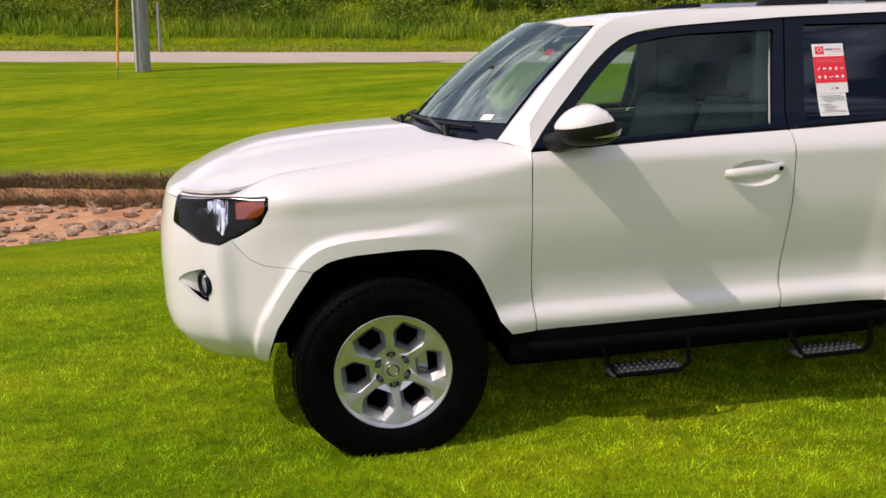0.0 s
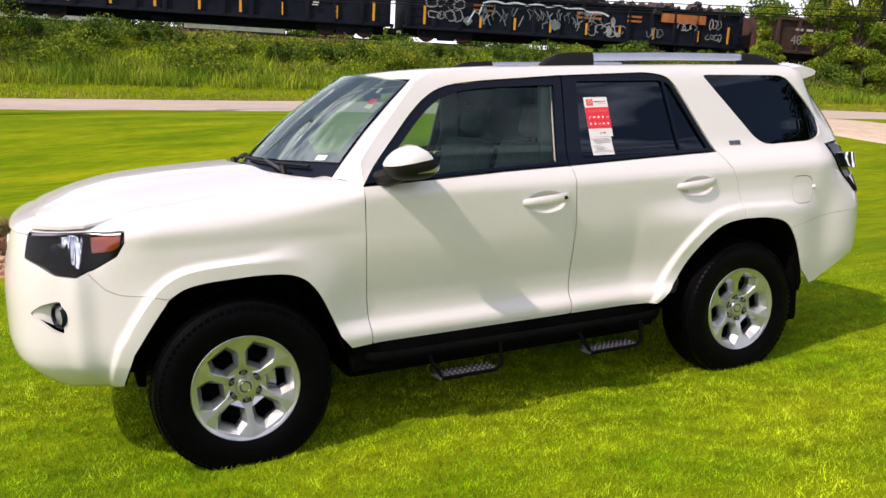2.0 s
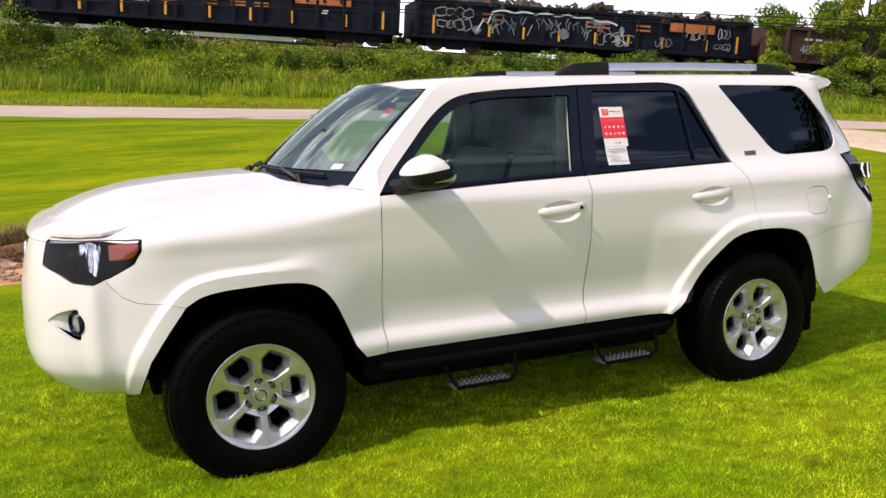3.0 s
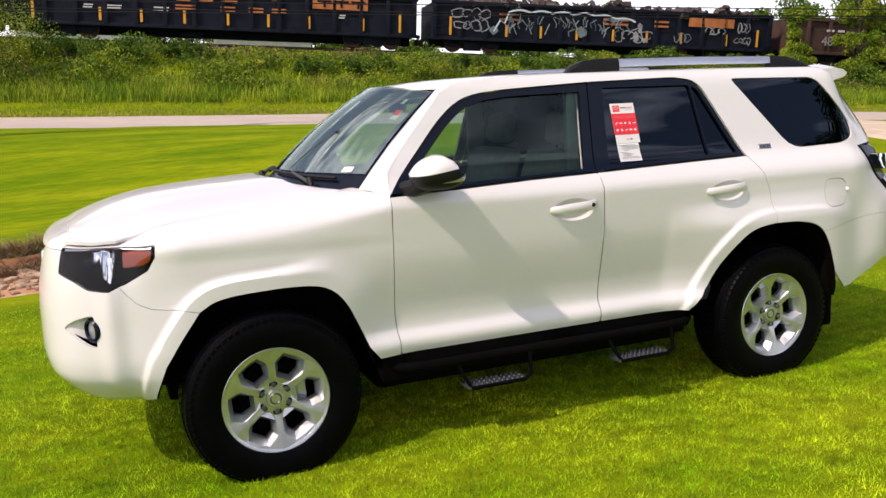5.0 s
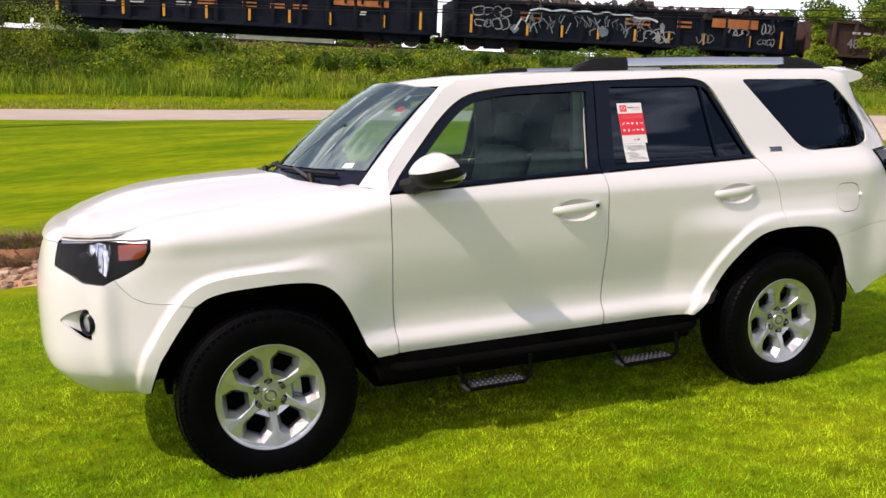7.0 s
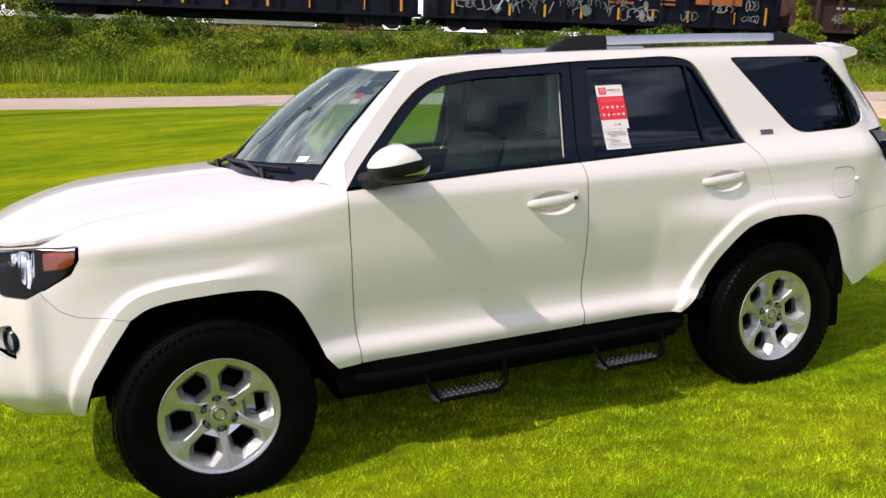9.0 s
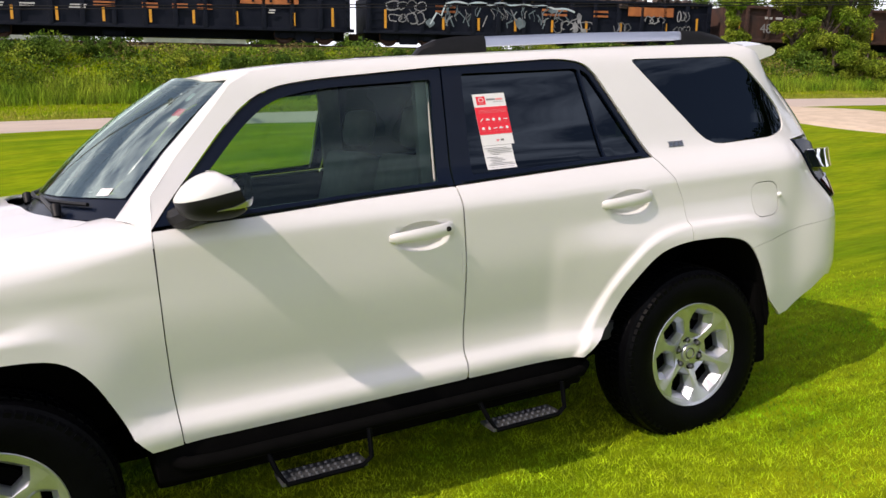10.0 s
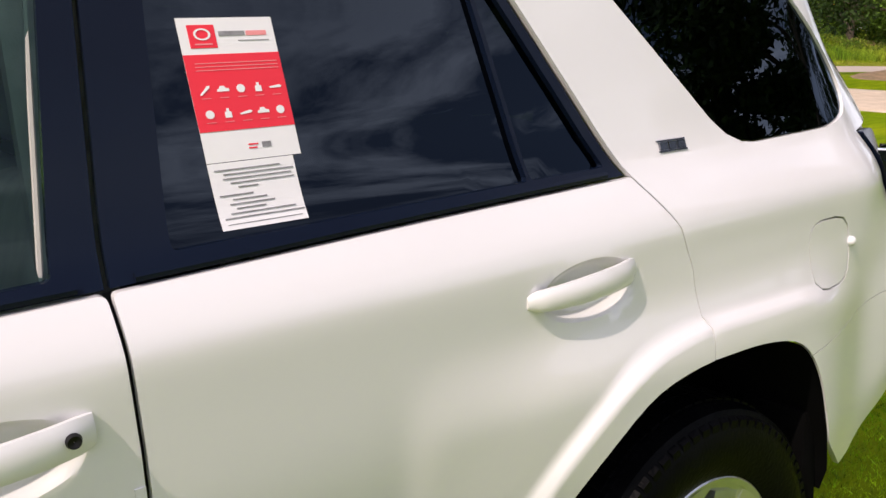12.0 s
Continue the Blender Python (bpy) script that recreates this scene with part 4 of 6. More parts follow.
# pillar skin between windscreen and door opening
for fn, sg in SIDES:
    outer = [fn(u, v, 0.0) for u, v in ((0.578, 1.236), (0.592, 1.330), (0.70, 1.455), (0.83, 1.590), (0.915, 1.682), (1.00, 1.722), (1.15, 1.738))]
    inner = [screen_at(sg * 1.0, v, 0.002) for v in (0.0, 0.16, 0.42, 0.73, 0.97)] + [roof_at(0.985, sg * 0.625, 0.001), roof_at(1.15, sg * 0.640, 0.001)]
    bm = bmesh.new()
    rows = []
    for swell, a, b in zip((0.05, 0.12, 0.20, 0.22, 0.22, 0.22, 0.22), outer, inner):
        row = []
        for j in range(9):
            t = j / 8
            p = a.lerp(b, t)
            n = Vector((-0.45, sg * 0.75, 0.55)).normalized()
            row.append(bm.verts.new(p + n * (swell * (a - b).length * math.sin(math.pi * t) - 0.002 * (t in (0, 1)))))
        rows.append(row)
    for r0, r1 in zip(rows, rows[1:]):
        for a, b, c, d in zip(r0, r0[1:], r1[1:], r1):
            bm.faces.new((a, b, c, d))
    foot_row = [v.co.copy() for v in rows[0]]
    part("pillar_skin", bm, PAINT, car, sharp=60)
    # skin that closes the corner of hood, fender and pillar
    foot = [p.copy() for p in foot_row]
    low = [fn(u, v, 0.002) for u, v in ((0.573, 1.17), (0.573, 1.20), (0.553, 1.25), (0.528, 1.30), (0.50, 1.345), (0.485, 1.362), (0.42, 1.338), (0.30, 1.322))]
    high = [fn(0.577, 1.17, 0.003), foot[0], foot[2], foot[4], foot[6], foot[8], screen_at(sg * 0.96, 0.0, 0.02), Vector((0.31, sg * 0.64, 1.235))]
    bm = bmesh.new()
    a_, b_ = [bm.verts.new(p) for p in low], [bm.verts.new(p) for p in high]
    for i in range(len(a_) - 1):
        bm.faces.new((a_[i], a_[i + 1], b_[i + 1], b_[i]))
    part("fender_end", bm, PAINT, car, sharp=70)

# spoiler and roof rails
bm = bmesh.new()
ring_pts = [(3.36, 1.776), (3.50, 1.785), (3.585, 1.775), (3.615, 1.755), (3.600, 1.735), (3.52, 1.715), (3.42, 1.70)]
rings = []
for k in range(25):
    y = -0.635 + 1.27 * k / 24
    e = smooth01((abs(y) - 0.50) / 0.15)
    rings.append([bm.verts.new((x - 0.03 * e - 0.035 * (1 - (y / 0.64) ** 2) * -0.6, y, z - 0.022 * (abs(y) / 0.64) ** 2 - 0.02 * e)) for x, z in ring_pts])
for a, b in zip(rings, rings[1:]):
    for j in range(len(ring_pts)):
        k = (j + 1) % len(ring_pts)
        bm.faces.new((a[j], a[k], b[k], b[j]))
bm.faces.new(rings[0])
bm.faces.new(rings[-1][::-1])
part("roof_spoiler", bm, PAINT, car, "white roof spoiler")


def bar_loft(stations_, parent, name, mat, label=""):
    """A beam lofted through rectangles (x, y, z0, z1, half width)."""
    bm = bmesh.new()
    rings = []
    for x, y, z0, z1, w in stations_:
        rings.append([bm.verts.new(p) for p in ((x, y - w, z0), (x, y - w * 0.95, z0 + (z1 - z0) * 0.7), (x, y - w * 0.55, z1), (x, y + w * 0.55, z1), (x, y + w * 0.95, z0 + (z1 - z0) * 0.7), (x, y + w, z0))])
    for a, b in zip(rings, rings[1:]):
        for j in range(6):
            k = (j + 1) % 6
            bm.faces.new((a[j], a[k], b[k], b[j]))
    bm.faces.new(rings[0])
    bm.faces.new(rings[-1][::-1])
    return part(name, bm, mat, parent, label)


for sg in (-1, 1):
    y = sg * 0.575
    zr = lambda x: roof_at(x, y).z + (0.012 if sg > 0 else 0.0)
    rail = bar_loft([(1.985, y, zr(2) + 0.022, zr(2) + 0.062, 0.020), (2.5, y, zr(2.5) + 0.024, zr(2.5) + 0.064, 0.020), (3.04, y, zr(3) + 0.022, zr(3) + 0.060, 0.020)], car, "roof_rail", ANODISED, "satin silver roof rail")
    bar_loft([(1.675, y, zr(1.66) - 0.01, zr(1.66) + 0.004, 0.030), (1.70, y, zr(1.7) - 0.01, zr(1.7) + 0.030, 0.034), (1.77, y, zr(1.77) - 0.01, zr(1.8) + 0.056, 0.034), (1.86, y, zr(1.86) - 0.01, zr(1.9) + 0.065, 0.032), (1.99, y, zr(2) - 0.01, zr(2) + 0.066, 0.028)], rail, "rail_foot", BLACK, "black rail foot")
    bar_loft([(3.03, y, zr(3.03) - 0.01, zr(3) + 0.064, 0.028), (3.14, y, zr(3.14) - 0.01, zr(3.14) + 0.060, 0.032), (3.24, y, zr(3.24) - 0.01, zr(3.24) + 0.040, 0.034), (3.33, y, zr(3.33) - 0.012, zr(3.33) + 0.004, 0.030)], rail, "rail_foot", BLACK, "black rail foot")

# head lamps
for fn, sg in SIDES:
    bm = sheet(LAMP, lambda u, v, i, fn=fn: fn(u, v, i - 0.002), 0.022, 0.0)
    lamp = part("headlight", bm, LENS, car, "clear headlight with black housing and amber marker")
    bowl = [(-0.675 + (x + 0.675) * 0.99, 1.03 + (z - 1.03) * 0.985) for x, z in LAMP]
    bm = sheet(bowl, lambda u, v, i, fn=fn: fn(u, v, 0.01 + i + 0.05 * smooth01((0.10 - abs(u + 0.695)) / 0.08) * smooth01((1.10 - v) / 0.03) * smooth01((v - 0.94) / 0.03)), 0.014, -0.012)
    part("lamp_housing", bm, DARK, lamp)
    bm = sheet([(-0.868, 1.090), (-0.66, 1.096), (-0.450, 1.101), (-0.448, 1.120), (-0.66, 1.114), (-0.868, 1.109)], lambda u, v, i, fn=fn: fn(u, v, 0.007 + i), 0.02, 0.006)
    part("lamp_strip", bm, ANODISED, lamp)
    bm = sheet(round_line([(-0.575, 1.080, 0.006), (-0.450, 1.088, 0.006), (-0.456, 1.045, 0.01), (-0.485, 1.025, 0.01), (-0.571, 1.018, 0.006)]), lambda u, v, i, fn=fn: fn(u, v, 0.004 + i), 0.02, 0.012)
    part("side_marker", bm, AMBER, lamp, "amber marker")
    bm = sheet(round_line([(-0.680, 1.090, 0.01), (-0.610, 1.094, 0.01), (-0.607, 0.985, 0.01), (-0.640, 0.962, 0.01), (-0.663, 0.975, 0.01)]), lambda u, v, i, fn=fn: fn(u, v, 0.008 + i + 0.018 * math.cos((u + 0.645) * 40)), 0.012, 0.01)
    part("reflector", bm, CHROME, lamp)
    bm = bmesh.new()
    c = fn(-0.74, 1.03, 0.04)
    bmesh.ops.create_uvsphere(bm, u_segments=16, v_segments=10, radius=0.032, matrix=Matrix.Translation(c))
    part("projector", bm, GLOSS_BLACK, lamp)
    bm = sheet([(-0.872, 1.008), (-0.858, 1.004), (-0.852, 1.088), (-0.868, 1.088)], lambda u, v, i, fn=fn: fn(u, v, 0.006 + i), 0.02, 0.006)
    part("lamp_end_strip", bm, CHROME, lamp)
    for x0, z0, z1, w0 in ((-0.660, 1.000, 1.084, 0.020), (-0.632, 0.968, 1.060, 0.016), (-0.612, 1.02, 1.086, 0.010), (-0.700, 1.050, 1.084, 0.030)):
        bm = sheet([(x0 - w0, z0), (x0 + w0 * 0.3, z0 - 0.012), (x0 + w0, z1), (x0 - w0 * 0.5, z1)], lambda u, v, i, fn=fn, x0=x0: fn(u, v, 0.012 + 0.5 * abs(u - x0) + i), 0.012, 0.008)
        part("reflector_facet", bm, CHROME, lamp)
    # fog lamp pocket, sloping in towards the wheel and closed by a wall that carries the lamp
    bm = sheet([(-0.862 + (x + 0.862) * 1.06, 0.76 + (z - 0.76) * 1.06) for x, z in FOG], lambda u, v, i, fn=fn: fn(u, v, 0.003 + i + 0.062 * smooth01((u + 0.872) / 0.175)), 0.012, 0.0)
    part("fog_pocket", bm, PAINT, car)
    bm = sheet([(-0.05, 0.675), (1.0, 0.675), (1.0, 0.845), (-0.05, 0.845)], lambda u, v, i, fn=fn: fn(-0.699, v, 0.004 + 0.10 * max(u, 0) + i), 0.1, 0.0)
    part("pocket_wall", bm, BLACK, car)
    c = fn(-0.726, 0.764, 0.020)
    m = Matrix.Translation(c) @ pose(0, 0, 0, 0, 0, sg * 64)
    bm = lathe(bmesh.new(), [(0.03, 0.036), (-0.010, 0.040), (-0.014, 0.047), (-0.006, 0.053), (0.03, 0.054)], 28, m @ Matrix.Diagonal((1, sg * -1, 1, 1)))
    fog = part("fog_lamp", bm, GLOSS_BLACK, car, "round fog lamp in a black ring")
    bm = lathe(bmesh.new(), [(-0.004, 0.001), (-0.006, 0.023), (-0.002, 0.038)], 24, m @ Matrix.Diagonal((1, sg * -1, 1, 1)))
    part("fog_lens", bm, ANODISED, fog)
# grille and emblem
bm = sheet([(-0.42, 0.80), (0.42, 0.80), (0.40, 1.06), (-0.40, 1.06)], lambda y, z, i: Vector((-0.835 + 0.10 * y * y + 0.1 * max(0, z - 1.0) + i, y, z)), 0.05, 0.03)
grille = part("grille", bm, DARK, car, "black grille")
for k in range(6):
    bm = bmesh.new()
    tube(bm, [(-0.850 + 0.10 * y * y, y, 0.83 + 0.04 * k) for y in (-0.36, -0.3, -0.15, 0, 0.15, 0.3, 0.36)], 0.008, 6)
    part("grille_bar", bm, BLACK, grille)
bm = lathe(bmesh.new(), [(-0.01, 0.066), (-0.02, 0.074), (-0.01, 0.082), (0.0, 0.074), (-0.01, 0.066)], 28, Matrix.Translation((-0.885, 0, 0.95)) @ pose(0, 0, 0, 0, 0, -90) @ Matrix.Diagonal((1.35, 1, 1, 1)))
part("emblem", bm, CHROME, grille)

# door handles
for fn, sg in SIDES:
    for hx, hz in HANDLES:
        bm = bmesh.new()
        rings = []
        for k in range(15):
            t = k / 14
            x = hx - 0.128 + 0.256 * t
            lift = -0.002 + 0.024 * math.sin(math.pi * min(1, max(0, t)) ) ** 0.6
            h = 0.018 + 0.006 * t + 0.003 * math.sin(math.pi * t)
            z = hz + 0.004 + 0.012 * (t - 0.5)
            y_at = fn(x, hz + 0.07, 0.0).y + sg * lift
            taper = 0.6 if k == 0 else 0.85 if k == 14 else 1.0
            rings.append([bm.verts.new((x, y_at + sg * math.cos(a) * 0.011 * taper, z + math.sin(a) * h * taper)) for a in (math.tau * j / 10 for j in range(10))])
        for a, b in zip(rings, rings[1:]):
            for j in range(10):
                bm.faces.new((a[j], a[(j + 1) % 10], b[(j + 1) % 10], b[j]))
        bm.faces.new(rings[0])
        bm.faces.new(rings[-1][::-1])
        handle = part("door_handle", bm, PAINT, car, "white pull handle")
        if hx < 2:
            bm = lathe(bmesh.new(), [(0.0, 0.0005), (-0.003, 0.008), (0.004, 0.010)], 16, Matrix.Translation((hx + 0.100, fn(hx + 0.100, hz + 0.07).y + sg * 0.026, hz + 0.010)) @ Matrix.Diagonal((1, -sg, 1, 1)))
            part("key_lock", bm, BLACK, handle, "dark key lock")

# mirrors
def mirror_point(x, y, z, sg, down):
    """A point of the unit ball brought to the mirror's rounded box."""
    sq = lambda q, e: math.copysign(abs(q) ** e, q)
    x, y, z = sq(x, 0.70), sq(y, 0.66), sq(z, 0.85)
    x = x * (0.122 if x < 0 else 0.104) + (0.045 * max(z, 0.0) if x < 0 else -0.015 * max(z, 0.0))
    return Vector((0.765 + x + 0.02 * abs(y), sg * 0.978 + y * 0.120, 1.326 + z * (0.078 if down else 0.080 * (1 - 0.8 * max(0.0, x) / 0.104)) + (0.004 * y * sg)))


for sg in (-1, 1):
    made = []
    for down in (False, True):
        bm = bmesh.new()
        bmesh.ops.create_uvsphere(bm, u_segments=40, v_segments=24, radius=1.0)
        for v in bm.verts:
            v.co = mirror_point(*v.co, sg, down)
        bmesh.ops.bisect_plane(bm, geom=bm.verts[:] + bm.edges[:] + bm.faces[:], plane_co=(0.76, 0, 1.332 if down else 1.334), plane_no=(-0.16, 0, 1), clear_inner=not down, clear_outer=down)
        bmesh.ops.bisect_plane(bm, geom=bm.verts[:] + bm.edges[:] + bm.faces[:], plane_co=(0.842, 0, 1.31), plane_no=(1, 0, 0.35), clear_outer=True)
        made.append(part("mirror_shell" if down else "mirror_cap", bm, BLACK if down else PAINT, car, "black lower mirror shell" if down else "white door mirror cap"))
    shell = made[1]
    bm = bmesh.new()
    tube(bm, [(0.66, sg * 0.82, 1.250), (0.68, sg * 0.90, 1.258), (0.73, sg * 0.97, 1.285)], 0.036, 10, 0.044)
    part("mirror_arm", bm, BLACK, shell)
    bm = sheet(round_line([(0.59, 1.236), (0.80, 1.240), (0.80, 1.36, 0.02), (0.72, 1.37)]), lambda u, v, i, sg=sg: side(u, v, i - 0.004, sg), 0.04, 0.006)
    part("mirror_sail", bm, GLOSS_BLACK, shell)
    bm = sheet([(-0.15, -0.50), (0.30, -0.48), (1.15, -0.40), (1.15, -0.12), (0.55, -0.20), (0.10, -0.40)], lambda u, v, i, sg=sg: (lambda q: q + (q - Vector((0.765, sg * 0.978, 1.33))) * (0.03 - i))(mirror_point(math.sin(u) * math.sqrt(1 - v * v), sg * math.cos(u) * math.sqrt(1 - v * v), v, sg, True)), 0.12, 0.03)
    part("mirror_strip", bm, ANODISED, shell, "chrome strip with turn signal")
    bm = bmesh.new()
    box(bm, (-0.002, sg * 0.978 - 0.095, -0.05), (0.002, sg * 0.978 + 0.095, 0.045), 0.001, pose(0.829, 0, 1.327, 0, -19.3, 0))
    part("mirror_glass", bm, CHROME, shell)

# tail lamps
for fn, sg in SIDES:
    TAIL = round_line([(3.498, 1.287, 0.01), (3.630, 1.285, 0.02), (3.830, 1.245, 0.02), (3.830, 0.975, 0.02), (3.735, 0.992, 0.02), (3.620, 1.095, 0.02), (3.535, 1.205, 0.02)])
    bm = sheet(TAIL, lambda u, v, i, fn=fn: fn(u, v, i - 0.012), 0.03, 0.03)
    tl = part("tail_lamp", bm, GLOSS_BLACK, car, "dark tail lamp with a clear bright block")
    bm = sheet(round_line([(3.585, 1.235, 0.01), (3.830, 1.225, 0.01), (3.830, 1.135, 0.01), (3.630, 1.145, 0.01)]), lambda u, v, i, fn=fn: fn(u, v, i - 0.042 - 0.03 * smooth01((u - 3.59) / 0.06) - 0.2 * (v - 1.18)), 0.025, 0.05)
    part("clear_block", bm, CHROME, tl, "bright clear lens block")
    bm = sheet([(3.660, 1.085), (3.830, 1.10), (3.830, 0.985), (3.735, 1.005)], lambda u, v, i, fn=fn: fn(u, v, i - 0.020), 0.03, 0.02)
    part("red_lens", bm, RED_LENS, tl, "dark red lens")

bm = bmesh.new()
bmesh.ops.create_uvsphere(bm, u_segments=12, v_segments=8, radius=0.012, matrix=Matrix.Translation(left(3.300, 1.052, -0.002)))
part("fuel_door_buffer", bm, PAPER, car, "small white buffer on the fuel door's edge")
# badge on the rear pillar, as plain bars
for k in range(3):
    bm = sheet([(2.740 + 0.027 * k, 1.317), (2.762 + 0.027 * k, 1.317), (2.764 + 0.027 * k, 1.332), (2.742 + 0.027 * k, 1.332)], lambda u, v, i: left(u, v, i - 0.005), 0.02, 0.006)
    part("badge", bm, BADGE, car)
for k in range(2):
    bm = sheet([(2.737, 1.313 + 0.020 * k), (2.820, 1.313 + 0.020 * k), (2.820, 1.316 + 0.020 * k), (2.737, 1.316 + 0.020 * k)], lambda u, v, i: left(u, v, i - 0.004), 0.02, 0.005)
    part("badge", bm, BADGE, car)

# wheel wells, floor pan and sills, their shade put into a near-black colour
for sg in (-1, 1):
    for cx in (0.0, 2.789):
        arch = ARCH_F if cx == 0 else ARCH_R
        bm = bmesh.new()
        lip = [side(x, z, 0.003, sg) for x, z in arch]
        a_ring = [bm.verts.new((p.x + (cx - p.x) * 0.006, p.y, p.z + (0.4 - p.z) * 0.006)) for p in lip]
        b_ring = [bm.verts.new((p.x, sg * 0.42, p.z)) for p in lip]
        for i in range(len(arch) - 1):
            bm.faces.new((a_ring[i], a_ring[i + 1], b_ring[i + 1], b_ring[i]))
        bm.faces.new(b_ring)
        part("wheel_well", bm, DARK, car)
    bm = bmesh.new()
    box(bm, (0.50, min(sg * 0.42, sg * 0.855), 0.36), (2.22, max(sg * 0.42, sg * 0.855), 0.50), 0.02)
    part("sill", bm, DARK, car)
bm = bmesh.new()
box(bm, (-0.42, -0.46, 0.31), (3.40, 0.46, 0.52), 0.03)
# lower box, out of sight, added to deepen the shade on the grass
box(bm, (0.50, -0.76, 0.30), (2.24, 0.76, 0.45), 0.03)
part("floor_pan_and_shade_box", bm, DARK, car)
# unseen plate, added to throw more shade ahead of the front wheels
bm = bmesh.new()
box(bm, (-0.68, -0.46, 0.39), (-0.40, 0.46, 0.49), 0.03)
part("nose_shade_plate", bm, DARK, car, "unseen black plate added under the nose to cast shade")
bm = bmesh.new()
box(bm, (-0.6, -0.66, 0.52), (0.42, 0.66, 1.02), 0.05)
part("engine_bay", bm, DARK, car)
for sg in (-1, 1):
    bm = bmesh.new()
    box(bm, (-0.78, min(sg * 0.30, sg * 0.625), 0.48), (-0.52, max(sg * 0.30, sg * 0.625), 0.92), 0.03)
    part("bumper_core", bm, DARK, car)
for sg in (-1, 1):
    bm = bmesh.new()
    box(bm, (3.172, sg * 0.795 - 0.105, 0.265), (3.236, sg * 0.795 + 0.085, 0.66), 0.02)
    part("mud_flap", bm, DARK, car, "black mud flap")

# side steps
for sg in (-1, 1):
    bm = bmesh.new()
    tube(bm, [(0.52, sg * 0.80, 0.43), (0.60, sg * 0.875, 0.425), (0.70, sg * 0.895, 0.425), (1.4, sg * 0.895, 0.425), (2.1, sg * 0.895, 0.425), (2.2, sg * 0.875, 0.425), (2.26, sg * 0.82, 0.43)], 0.024, 12)
    step = part("side_step", bm, DARK, car, "black tubular side step with two hoops")
    for x0 in (0.86, 1.70):
        bm = bmesh.new()
        tube(bm, [(x0, sg * 0.895, 0.42), (x0 + 0.02, sg * 0.93, 0.35), (x0 + 0.05, sg * 0.95, 0.295), (x0 + 0.33, sg * 0.95, 0.295), (x0 + 0.365, sg * 0.95, 0.32), (x0 + 0.372, sg * 0.93, 0.42)], 0.010, 8)
        hoop = part("step_hoop", bm, RUBBER, step)
        bm = bmesh.new()
        box(bm, (x0 + 0.03, sg * 0.90 - 0.055, 0.290), (x0 + 0.35, sg * 0.90 + 0.055, 0.304), 0.004)
        for i in range(11):
            for j in range(3):
                lathe_c = Matrix.Translation((x0 + 0.055 + 0.027 * i, sg * 0.90 + 0.034 * (j - 1), 0.307))
                bmesh.ops.create_cone(bm, cap_ends=True, segments=6, radius1=0.009, radius2=0.006, depth=0.008, matrix=lathe_c)
        part("step_tread", bm, ALLOY_DARK, hoop, "grey knurled tread plate")


